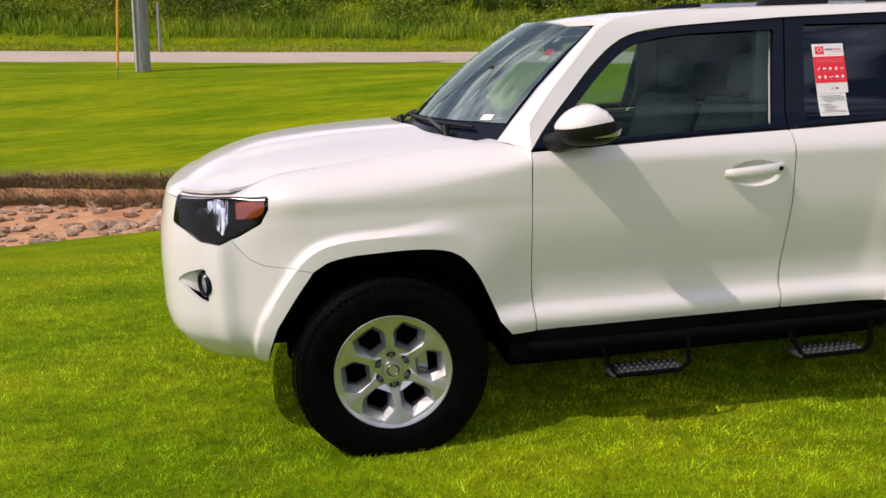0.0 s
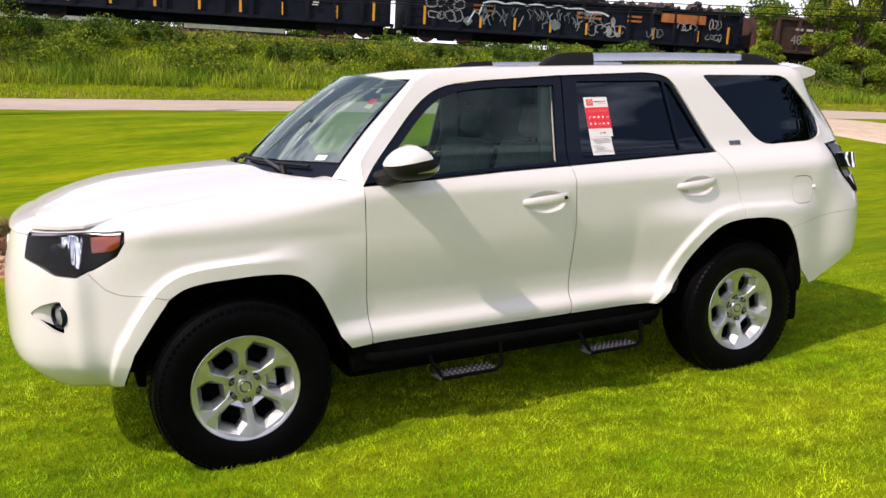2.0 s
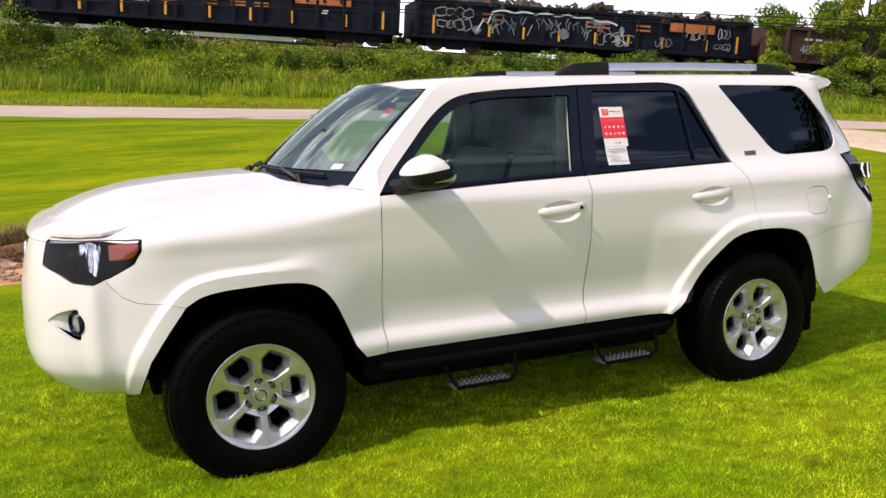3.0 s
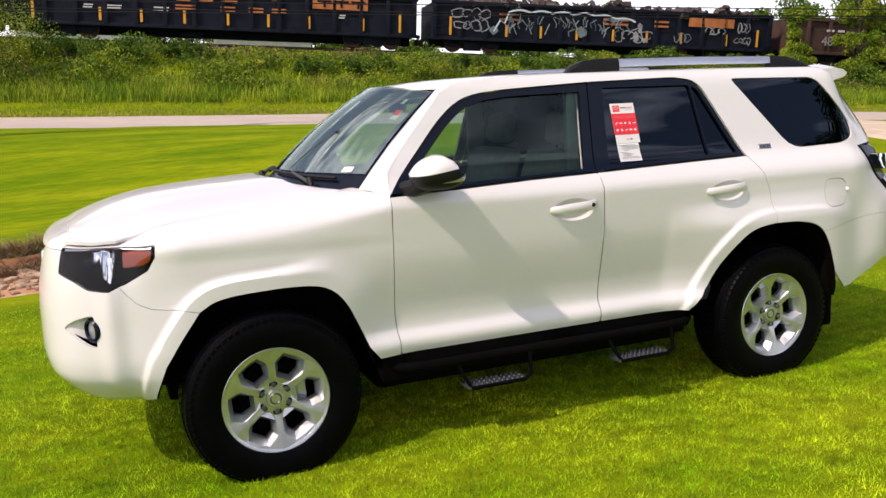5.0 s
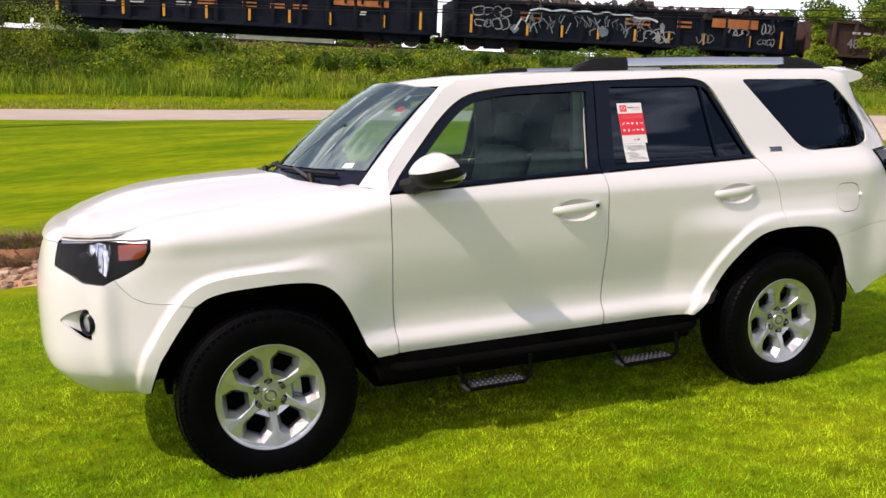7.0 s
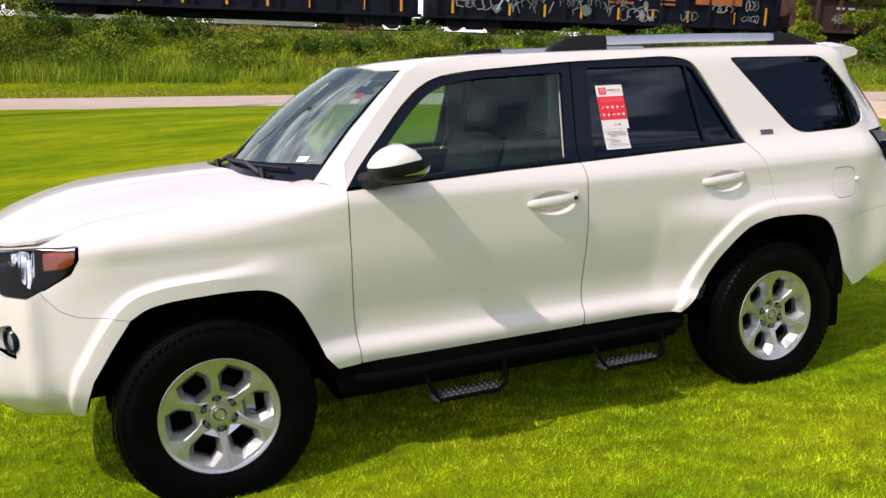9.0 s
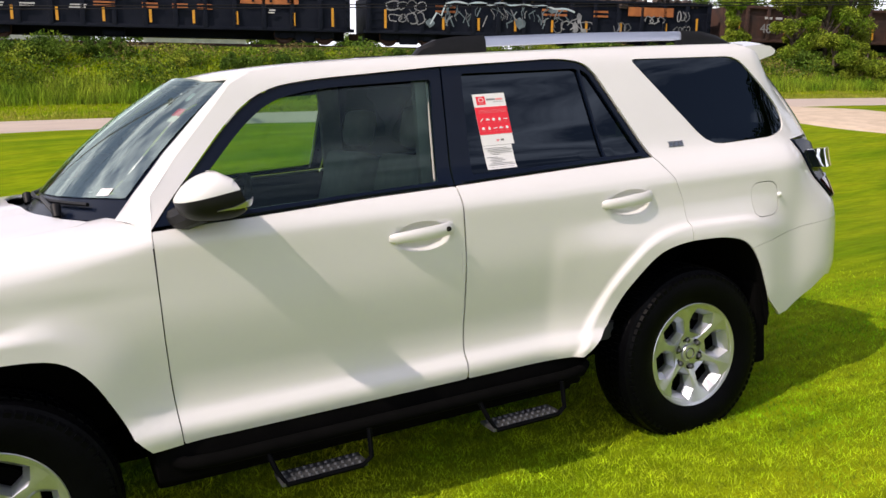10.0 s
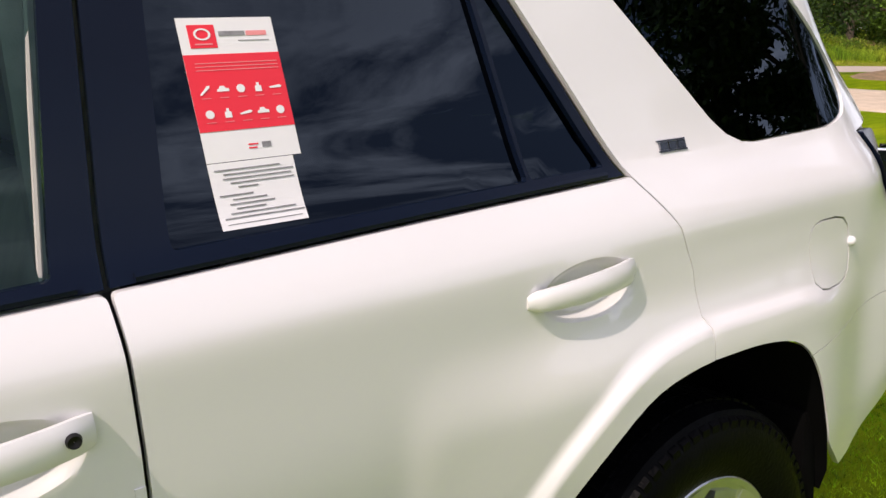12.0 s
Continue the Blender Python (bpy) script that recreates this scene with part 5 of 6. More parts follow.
# wheels
def wheel(x, sg):
    root = new("wheel")
    root.parent = car
    root.matrix_local = pose(x, sg * 0.80, 0.388, 0, 0, 0 if sg < 0 else 180) @ pose(0, 0, 0, 0, -4 - x * 1.4, 0)
    root["label"] = "silver six-spoke alloy wheel with black tyre"
    bm = lathe(bmesh.new(), [(0.125, 0.236), (0.128, 0.30), (0.122, 0.355), (0.105, 0.382), (0.07, 0.390), (-0.07, 0.390), (-0.105, 0.382), (-0.122, 0.356), (-0.131, 0.325), (-0.130, 0.285), (-0.120, 0.252), (-0.112, 0.236)], 72)
    tyre = part("tyre", bm, RUBBER, root)
    bm = bmesh.new()
    for k in range(72):
        for row, (y0, y1, r0) in enumerate(((-0.1245, -0.078, 0.388), (-0.066, -0.022, 0.394), (-0.016, 0.016, 0.394), (0.022, 0.066, 0.394), (0.078, 0.1245, 0.388))):
            a = math.tau * (k + 0.5 * (row % 2)) / 72
            vs = []
            for dr in (-0.02, 0.001):
                for y in (y0, y1):
                    for da in (-0.030, 0.030):
                        drop = 0.025 if (abs(y) > 0.10) else 0.0
                        r = r0 + dr - drop
                        vs.append(bm.verts.new((r * math.cos(a + da), y, r * math.sin(a + da))))
            for f in ((4, 5, 7, 6), (0, 1, 5, 4), (2, 3, 7, 6), (0, 2, 6, 4), (1, 3, 7, 5)):
                bm.faces.new([vs[i] for i in f])
    part("tread", bm, RUBBER, tyre, smooth=False)
    bm = lathe(bmesh.new(), [(-0.098, 0.216), (-0.109, 0.2195), (-0.1125, 0.227), (-0.1145, 0.233), (-0.110, 0.238), (-0.10, 0.236)], 72)
    rim = part("rim_lip", bm, ALLOY, root)
    # barrel is near-black: the shade inside the pockets lies in its colour
    bm = lathe(bmesh.new(), [(-0.098, 0.212), (-0.06, 0.205), (0.10, 0.195)], 48)
    part("rim_barrel", bm, DARK, root)
    bm = lathe(bmesh.new(), [(-0.020, 0.078), (-0.060, 0.078), (-0.069, 0.074), (-0.072, 0.050), (-0.072, 0.001)], 36)
    face = part("hub", bm, ALLOY, root, "silver hub of the wheel", sharp=25)
    # six spokes, each with half of the six-sided pocket at either side of it: radius, offset from the pocket's middle line, height
    for k in range(6):
        bm = bmesh.new()
        for side in (-1, 1):
            mid = math.tau * (k + 0.5 - 0.5 * side) / 6

            def put(u, v, y):
                v *= side
                return bm.verts.new((math.cos(mid) * u - math.sin(mid) * v, y, math.sin(mid) * u + math.cos(mid) * v))

            def ray(r, degrees_off, y):
                return put(r * math.cos(radians(degrees_off)), r * math.sin(radians(degrees_off)), y)

            hub_mid, hub_edge = put(0.066, 0, -0.068), ray(0.076, 30, -0.078)
            hub_side = ray(0.074, 18, -0.078)
            flat_mid, flat_side = ray(0.150, 30, -0.0955), put(0.138, 0.066, -0.0945)
            ridge_out, arc_a = ray(0.2225, 30, -0.1125), ray(0.2225, 17, -0.1075)
            arc_b, arc_mid = ray(0.2225, 9, -0.1085), put(0.2225, 0, -0.1085)
            top = [put(0.092, 0, -0.080), put(0.092, 0.036, -0.080), put(0.152, 0.069, -0.093), put(0.204, 0.050, -0.1035), put(0.207, 0, -0.104)]
            low = [put(0.106, 0, -0.050), put(0.106, 0.027, -0.050), put(0.150, 0.046, -0.058), put(0.184, 0.035, -0.062), put(0.184, 0, -0.062)]
            foot = [put(0.106, 0, -0.030), put(0.106, 0.027, -0.030), put(0.150, 0.046, -0.030), put(0.184, 0.035, -0.030), put(0.184, 0, -0.030)]
            for f in ((hub_mid, hub_side, top[1], top[0]), (hub_side, hub_edge, flat_mid, flat_side), (hub_side, flat_side, top[2], top[1]),
                      (flat_mid, ridge_out, arc_a, flat_side), (flat_side, arc_a, top[3], top[2]), (arc_a, arc_b, top[3]), (arc_b, arc_mid, top[4], top[3])):
                bm.faces.new(f)
            for ring, deep in ((top, low), (low, foot)):
                for i in range(4):
                    bm.faces.new((ring[i], ring[i + 1], deep[i + 1], deep[i]))
        bmesh.ops.remove_doubles(bm, verts=bm.verts, dist=0.0004)
        bmesh.ops.recalc_face_normals(bm, faces=bm.faces)
        part("spoke", bm, ALLOY, face, smooth=False)
    bm = lathe(bmesh.new(), [(-0.060, 0.044), (-0.078, 0.042), (-0.084, 0.038), (-0.086, 0.001)], 32)
    cap = part("hub_cap", bm, ALLOY, face, "silver hub cap")
    bm = lathe(bmesh.new(), [(-0.085, 0.019), (-0.089, 0.023), (-0.085, 0.027)], 24)
    part("cap_ring", bm, ALLOY_DARK, cap)
    for k in range(6):
        a = math.tau * (k + 0.5) / 6
        at = Matrix.Translation((0.063 * math.cos(a), 0, 0.063 * math.sin(a)))
        part("wheel_nut", lathe(bmesh.new(), [(-0.060, 0.0125), (-0.086, 0.0115), (-0.091, 0.008), (-0.092, 0.001)], 6, at), ALLOY_DARK, face, smooth=False)
        # dark ring on the hub paints the shade of the hole round each nut
        part("nut_hole_shade", lathe(bmesh.new(), [(-0.060, 0.0195), (-0.0715, 0.0185), (-0.0705, 0.010)], 20, at), DARK, face)
    # disc and shield also near-black, as the shade behind the spokes
    bm = lathe(bmesh.new(), [(-0.010, 0.05), (-0.012, 0.155), (0.012, 0.155)], 36)
    part("brake_disc", bm, DARK, root)
    bm = lathe(bmesh.new(), [(0.020, 0.04), (0.022, 0.190), (0.030, 0.193)], 36)
    part("dust_shield", bm, DARK, root)
    bm = bmesh.new()
    box(bm, (0.098, -0.020, -0.05), (0.150, 0.03, 0.05), 0.012)
    part("brake_caliper", bm, ALLOY, root)
    return root


for sg in (-1, 1):
    for x in (0.0, 2.789):
        wheel(x, sg)


# cabin
def cushion(bm, lo, hi, m, r=0.05):
    made = bmesh.ops.create_cube(bm, size=1.0, matrix=m @ Matrix.Translation([(lo[i] + hi[i]) / 2 for i in range(3)]) @ Matrix.Diagonal((*[hi[i] - lo[i] for i in range(3)], 1)))
    edges = list({e for v in made["verts"] for e in v.link_edges})
    bmesh.ops.bevel(bm, geom=edges, offset=r, segments=4, affect="EDGES", profile=0.6)
    return bm


def car_seat(x, y, w):
    bm = cushion(bmesh.new(), (-0.02, -w, 0.0), (0.50, w, 0.16), pose(x, y, 0.70, 0, -6, 0))
    s = part("car_seat", bm, SEAT, car, "grey-beige seat")
    part("backrest", cushion(bmesh.new(), (-0.07, -w, 0.0), (0.07, w, 0.62), pose(x + 0.50, y, 0.76, 0, 17, 0)), SEAT, s)
    part("head_rest", cushion(bmesh.new(), (-0.05, -0.13, 0.0), (0.05, 0.13, 0.18), pose(x + 0.70, y, 1.385, 0, 12, 0)), SEAT, s)


car_seat(1.05, -0.38, 0.25)
car_seat(1.05, 0.38, 0.25)
car_seat(1.98, -0.36, 0.33)
car_seat(1.98, 0.36, 0.33)
bm = sheet([(-0.70, 0.0), (0.70, 0.0), (0.70, 1.0), (-0.70, 1.0)], lambda y, v, i: Vector((0.32 + 0.24 * (y / 0.7) ** 2 + (0.50 - 0.24 * (y / 0.7) ** 2) * v, y, 1.225 + 0.03 * math.sin(math.pi * v) - i)), 0.06, 0.30)
part("dashboard", bm, TRIM_IN, car, "dark grey dashboard")
bm = bmesh.new()
m = Matrix.Translation((0.92, -0.38, 1.16)) @ pose(0, 0, 0, 0, 25, 0) @ pose(0, 0, 0, 0, 0, 90)
tube(bm, [m @ Vector((0.19 * math.cos(a), 0, 0.19 * math.sin(a))) for a in (math.tau * k / 28 for k in range(29))], 0.017, 8, caps=False)
for a in (0.0, 2.2, 4.1):
    tube(bm, [m @ Vector((0, 0.02, 0)), m @ Vector((0.18 * math.cos(a), 0, 0.18 * math.sin(a)))], 0.022, 6)
part("steering_wheel", bm, BLACK, car)
for fn, sg in SIDES:
    bm = sheet([(0.60, 0.56), (2.16, 0.56), (2.40, 0.86), (2.52, 0.98), (2.62, 1.26), (0.62, 1.22)], lambda u, v, i, fn=fn: fn(u, v, i + 0.075), 0.08, 0.0)
    part("door_lining", bm, TRIM_IN, car)
    bm = bmesh.new()
    box(bm, (1.64, min(sg * 0.60, sg * 0.64), 1.20), (1.75, max(sg * 0.60, sg * 0.64), 1.70), 0.01)
    part("pillar_trim", bm, SEAT, car)
    # pale guide channel at the rear of the front glass
    bm = bmesh.new()
    tube(bm, [fn(1.617, 1.27, 0.030), fn(1.677, 1.655, 0.030)], 0.004, 6)
    part("glass_channel", bm, SEAT, car)
bm = bmesh.new()
box(bm, (0.55, -0.80, 0.50), (3.20, 0.80, 0.58), 0.02)
part("cabin_floor", bm, TRIM_IN, car)
part("headliner", sheet([(1.05, -0.60), (3.30, -0.60), (3.30, 0.60), (1.05, 0.60)], lambda x, y, i: roof_at(x, y, 0.045 + i), 0.1, 0.0), SEAT, car)
bm = bmesh.new()
box(bm, (0.93, -0.11, 1.60), (0.96, 0.11, 1.665), 0.01)
part("rear_view_mirror", bm, BLACK, car)

# white guard on the edge of the front door
bm = sheet([(1.672, 0.925), (1.6855, 0.925), (1.6855, 1.01), (1.672, 1.01)], lambda u, v, i: left(u, v, i - 0.003), 0.02, 0.003)
part("edge_guard", bm, PAINT, car, "small white edge guard")


# ---- papers on the rear door glass ----
def on_glass(u, v, lift):
    """A place on the outside of the rear door glass."""
    return left(u, v, 0.0215 - lift)


def paper(name, x0, x1, z0, z1, lean, mat, lift, parent, label=""):
    bm = sheet([(x0 + lean * (z0 - 1.3), z0), (x1 + lean * (z0 - 1.3), z0), (x1 + lean * (z1 - 1.3), z1), (x0 + lean * (z1 - 1.3), z1)],
               lambda u, v, i: on_glass(u, v, lift - i), 0.018, 0.0006)
    return part(name, bm, mat, parent, label, smooth=False)


LEAN_P = 0.0
poster = thing("poster", CAR, "white and red care leaflet taped to the dark rear door glass", "leaflet")
paper("leaflet_sheet", 1.858, 2.004, 1.389, 1.592, LEAN_P, PAPER, 0.0010, poster)
paper("red_field", 1.858, 2.004, 1.432, 1.540, LEAN_P, RED, 0.0018, poster)
paper("red_square", 1.872, 1.912, 1.549, 1.582, LEAN_P, RED, 0.0018, poster)
ring = lambda r, k: [(1.892 + 0.0125 * r * math.cos(a), 1.5685 + 0.0085 * r * math.sin(a)) for a in (math.tau * j / k for j in range(k))]
part("mark_ring", sheet(ring(1.0, 24), lambda u, v, i: on_glass(u, v, 0.0026 - i), 0.004, 0.0004, (ring(0.74, 20), )), PAPER, poster, smooth=False)
paper("text_bar", 1.879, 1.905, 1.5535, 1.5555, LEAN_P, PINK, 0.0024, poster)
paper("text_bar", 1.917, 1.957, 1.5655, 1.5725, LEAN_P, INK, 0.0018, poster)
paper("text_bar", 1.959, 1.991, 1.5655, 1.5725, LEAN_P, PINK, 0.0018, poster)
paper("text_bar", 1.945, 1.993, 1.5580, 1.5592, LEAN_P, INK, 0.0018, poster)
for k in range(3):
    paper("text_bar", 1.872, 1.998, 1.5270 - 0.005 * k, 1.528 - 0.005 * k, LEAN_P, PINK, 0.0024, poster)
rng = random.Random(9)
for row in range(2):
    for k in range(5):
        x, z = 1.878 + 0.027 * k, 1.490 - 0.034 * row
        kind = (k + 2 * row) % 4
        turn = rng.uniform(-0.5, 0.9)
        if kind == 0:          # a slanting tool
            pts = [(-0.009, -0.005), (-0.006, -0.006), (0.008, 0.002), (0.009, 0.005), (0.005, 0.005)]
        elif kind == 1:        # a low car body
            pts = [(-0.009, -0.003), (0.009, -0.003), (0.009, 0.001), (0.004, 0.002), (0.002, 0.005), (-0.004, 0.005), (-0.006, 0.001), (-0.009, 0.0)]
        elif kind == 2:        # a round badge
            pts = [(0.0065 * math.cos(a), 0.006 * math.sin(a)) for a in (math.tau * j / 12 for j in range(12))]
        else:                  # a can with a neck
            pts = [(-0.005, -0.006), (0.005, -0.006), (0.005, 0.002), (0.002, 0.003), (0.002, 0.007), (-0.002, 0.007), (-0.002, 0.003), (-0.005, 0.002)]
        if kind == 0:
            pts = [(a * math.cos(turn) - b * math.sin(turn), a * math.sin(turn) + b * math.cos(turn)) for a, b in pts]
        pts = [(x + a, z + b) for a, b in pts]
        part("pictogram", sheet(pts, lambda u, v, i: on_glass(u, v, 0.0028 - i), 0.01, 0.0004), PAPER, poster, smooth=False)
        paper("text_bar", x - 0.007, x + 0.007, z - 0.0120, z - 0.0112, 0, PINK, 0.0026, poster)
paper("text_bar", 1.925, 1.940, 1.409, 1.411, LEAN_P, RED, 0.0018, poster)
paper("text_bar", 1.925, 1.938, 1.404, 1.406, LEAN_P, RED, 0.0018, poster)
paper("text_bar", 1.946, 1.960, 1.404, 1.412, LEAN_P, INK, 0.0018, poster)
notice = thing("notice", CAR, "white printed notice taped below the leaflet on the glass", "notice")
paper("notice_sheet", 1.858, 1.990, 1.297, 1.388, 0.0, PAPER, 0.0010, notice)
for k in range(11):
    z = 1.378 - 0.0062 * k - (0.004 if k > 4 else 0)
    a = (0.0, 0.012, 0.01, 0.02, 0.03, 0.0, 0.018, 0.012, 0.02, 0.01, 0.0)[k]
    b = (0.10, 0.12, 0.115, 0.118, 0.06, 0.05, 0.07, 0.08, 0.065, 0.11, 0.122)[k]
    paper("text_bar", 1.866 + a, 1.866 + b, z - 0.0009, z + 0.0009, 0.0, INK, 0.0022, notice)
paper("text_bar", 1.868, 1.982, 1.3035, 1.3045, 0.0, INK, 0.0022, notice)
bm = sheet([(-0.885, 0.145), (-0.815, 0.140), (-0.815, 0.185), (-0.885, 0.190)], lambda u, v, i: screen_at(u, v, i - 0.002), 0.05, 0.0)
tagged(part("window_label", bm, PAPER), "small white label at the foot of the windscreen", "label").matrix_world = CAR
for u, v, w, h, mat, name in ((-0.895, 0.655, 0.060, 0.045, PAPER, "paper_tag"), (-0.885, 0.702, 0.060, 0.055, RED, "paper_tag"), (-0.83, 0.82, 0.035, 0.06, PALE_BLUE, "paper_tag")):
    bm = sheet([(u, v), (u + w, v), (u + w, v + h), (u, v + h)], lambda a, b, i: screen_at(a, b, i + 0.004), 0.05, 0.0)
    tagged(part(name, bm, mat), "small inspection tag behind the upper windscreen", "tag").matrix_world = CAR

# ---- the train ----
def lettering(parent, name, x, z, w, h, mat, y=-0.10, thick=0.02, slant=0.0):
    bm = bmesh.new()
    box(bm, (x, y - thick, z), (x + w, y, z + h))
    for v in bm.verts:
        v.co.x += slant * (v.co.z - z)
    return part(name, bm, mat, parent, smooth=False)


def gondola(length, body_mat, label, seed, fill):
    """A ribbed open goods wagon, its near side at y = 0, its left end at x = 0."""
    rng = random.Random(seed)
    g = thing("gondola_wagon", Matrix.Identity(4), label, "wagon", "wagons of the train")
    h0, h1 = SILL, TOP
    for y in (0.0, 3.0):
        part("side_wall", box(bmesh.new(), (0.0, y, h0), (length, y + 0.05, h1)), body_mat, g)
    for x in (0.0, length - 0.06):
        part("end_wall", box(bmesh.new(), (x, 0.05, h0), (x + 0.06, 3.0, h1 - 0.05)), body_mat, g)
    part("wagon_floor", box(bmesh.new(), (0.0, 0.05, h0), (length, 3.0, h0 + 0.1)), body_mat, g)
    bm = bmesh.new()
    box(bm, (-0.05, -0.13, h1 - 0.10), (length + 0.05, 0.09, h1 + 0.03), 0.01)
    part("top_chord", bm, body_mat, g)
    bm = bmesh.new()
    box(bm, (-0.15, -0.10, h0 - 0.07), (length + 0.15, 0.09, h0 + 0.06), 0.01)
    part("side_sill", bm, body_mat, g)
    n = 15
    for k in range(n):
        x = 0.10 + (length - 0.2) * k / (n - 1)
        bm = bmesh.new()
        box(bm, (x - 0.09, -0.12, h0 + 0.02), (x + 0.09, 0.0, h1 - 0.08), 0.02)
        part("rib", bm, body_mat, g)
    for x in (0.05, length - 0.45):
        for r in range(4):
            part("grab_iron", box(bmesh.new(), (x, -0.16, h0 + 0.15 + 0.33 * r), (x + 0.40, -0.13, h0 + 0.18 + 0.33 * r)), body_mat, g)
    for x in (1.9, length - 1.9):
        truck = new("bogie")
        truck.parent = g
        truck.location = (x, 0.5, 0)
        for dx in (-0.85, 0.85):
            bm = lathe(bmesh.new(), [(0, 0.05), (-0.05, 0.10), (-0.06, 0.36), (0.0, 0.42), (0.09, 0.42), (0.09, 0.05)], 24, Matrix.Translation((dx, 0.0, 4.22)))
            part("wheelset", bm, RUST, truck)
        bm = bmesh.new()
        box(bm, (-1.25, -0.20, 4.06), (1.25, -0.08, 4.38), 0.04)
        box(bm, (-0.40, -0.24, 3.88), (0.40, -0.04, 4.36), 0.04)
        for dx in (-0.85, 0.85):
            box(bm, (dx - 0.2, -0.23, 4.02), (dx + 0.2, -0.05, 4.34), 0.05)
        part("side_frame", bm, TRAIN, truck)
    part("centre_sill", box(bmesh.new(), (0.1, 1.25, h0 - 0.34), (length - 0.1, 1.75, h0 - 0.02)), TRAIN, g)
    part("brake_tank", lathe(bmesh.new(), [(-0.45, 0.02), (-0.42, 0.17), (0.42, 0.17), (0.45, 0.02)], 14, pose(length * 0.42, 0.7, h0 - 0.24, 0, 0, 90)), TRAIN, g)
    for x in (-0.55, length + 0.15):
        bm = bmesh.new()
        box(bm, (x, 1.35, 4.08), (x + 0.40, 1.65, 4.35), 0.04)
        part("coupler", bm, RUST, g)
    # orange stripes and stencils
    for x in (0.75, 3.3, 4.9, 6.6, 8.35, 10.0, 11.7, 14.0, length - 0.8):
        lettering(g, "stripe", x, h0 + 0.14, 0.10, 0.52 if 0.8 < x < length - 1 else 0.78, YELLOW)
    if fill:
        verts, faces = [], []
        for k in range(420):
            x, y = rng.uniform(0.4, length - 0.4), rng.uniform(0.15, 2.8)
            hill = 0.12 + 0.16 * noise.noise((x * 0.5, seed, 0)) + (0.18 if y > 0.5 else 0.0)
            m = pose(x, y, h1 - 0.18 + hill * rng.random() * 1.4, rng.uniform(-50, 50), rng.uniform(-50, 50), rng.uniform(0, 360))
            a, b, c = rng.uniform(0.12, 0.5), rng.uniform(0.04, 0.2), rng.uniform(0.02, 0.12)
            i = len(verts)
            verts += [tuple(m @ Vector((sx * a, sy * b, sz * c))) for sx in (-1, 1) for sy in (-1, 1) for sz in (-1, 1)]
            faces += [tuple(i + q for q in f) for f in ((0, 1, 3, 2), (4, 6, 7, 5), (0, 4, 5, 1), (2, 3, 7, 6), (0, 2, 6, 4), (1, 5, 7, 3))]
        load = raw("scrap_load", verts, faces, SCRAP, g)
        load["kind"] = "stuff"
    return g


WAGON = 16.4
pitch = 17.1
first = gondola(WAGON, TRAIN, "sooty black open wagon heaped with scrap, orange lettering blocks", 3, True)
# faded lettering as plain blocks
for x, w in ((6.35, 0.55), (7.25, 0.55), (8.15, 0.65)):
    lettering(first, "letter_block", x, SILL + 1.05, w, 0.10, ORANGE)
    lettering(first, "letter_block", x, SILL + 1.05, 0.14, 0.42, ORANGE)
    lettering(first, "letter_block", x + 0.08, SILL + 1.38, w - 0.1, 0.10, ORANGE)
for x, w in ((6.3, 0.8), (8.1, 0.6), (9.25, 0.6), (10.2, 0.6)):
    lettering(first, "letter_block", x, SILL + 0.70, w, 0.07, ORANGE)
    lettering(first, "letter_block", x, SILL + 0.84, w, 0.06, ORANGE)
lettering(first, "letter_block", 11.9, SILL + 0.98, 2.35, 0.50, ORANGE)
for k in range(3):
    lettering(first, "letter_block", 12.1 + 0.72 * k, SILL + 1.26, 0.6, 0.09, TRAIN, y=-0.125)
    lettering(first, "letter_block", 12.35 + 0.72 * k, SILL + 1.06, 0.1, 0.24, TRAIN, y=-0.125)
for x, w in ((3.6, 0.55), (5.4, 0.6), (13.0, 0.25), (2.7, 0.35)):
    for k in range(2):
        lettering(first, "stencil", x + 0.04 * k, SILL + 0.62 + 0.10 * k, w, 0.05, CHALK, slant=0.3)
first.matrix_world = rail_pose(-10.4, 32.45, 0)


second = gondola(WAGON, TRAIN, "sooty black open wagon heaped with scrap, sprayed with pale scrawls", 5, True)
def piece(parent, x, z, w, h, mat, seed, count, r):
    """A row of rounded, overlapping sprayed letters in outline."""
    rng = random.Random(seed)
    for k in range(count):
        cx = x + w * (k + 0.5) / count
        a0, lw, lh = rng.random() * 6, w / count * rng.uniform(0.45, 0.75), h * rng.uniform(0.35, 0.52)
        bm = bmesh.new()
        tube(bm, [(cx + lw * math.cos(a0 + q) * (1 + 0.25 * math.sin(3 * q + a0)), -0.135, z + h / 2 + lh * math.sin(a0 + q) * (1 + 0.2 * math.cos(2 * q + a0))) for q in (rng.uniform(4.4, 6.2) * j / 14 for j in range(15))], r * rng.uniform(0.7, 1.3), 4)
        for v in bm.verts:
            v.co.y = -0.135 + (v.co.y + 0.135) * 0.2
        part("spray_paint", bm, mat, parent, smooth=False)


piece(second, 0.9, SILL + 0.85, 1.7, 0.45, CHALK_DIM, 1, 4, 0.022)
piece(second, 1.0, SILL + 0.35, 1.5, 0.45, CHALK_DIM, 2, 4, 0.022)
rng = random.Random(77)
bm = bmesh.new()
tube(bm, [(2.75, -0.135, SILL + 0.35), (3.05, -0.135, SILL + 0.85), (3.25, -0.135, SILL + 0.72)] + [(3.45 + 0.2 * k, -0.135, SILL + 1.22 + 0.10 * abs(math.sin(k * 0.62)) - 0.004 * max(0, k - 18) ** 1.6) for k in range(31)], 0.040, 4)
for v in bm.verts:
    v.co.y = -0.135 + (v.co.y + 0.135) * 0.2
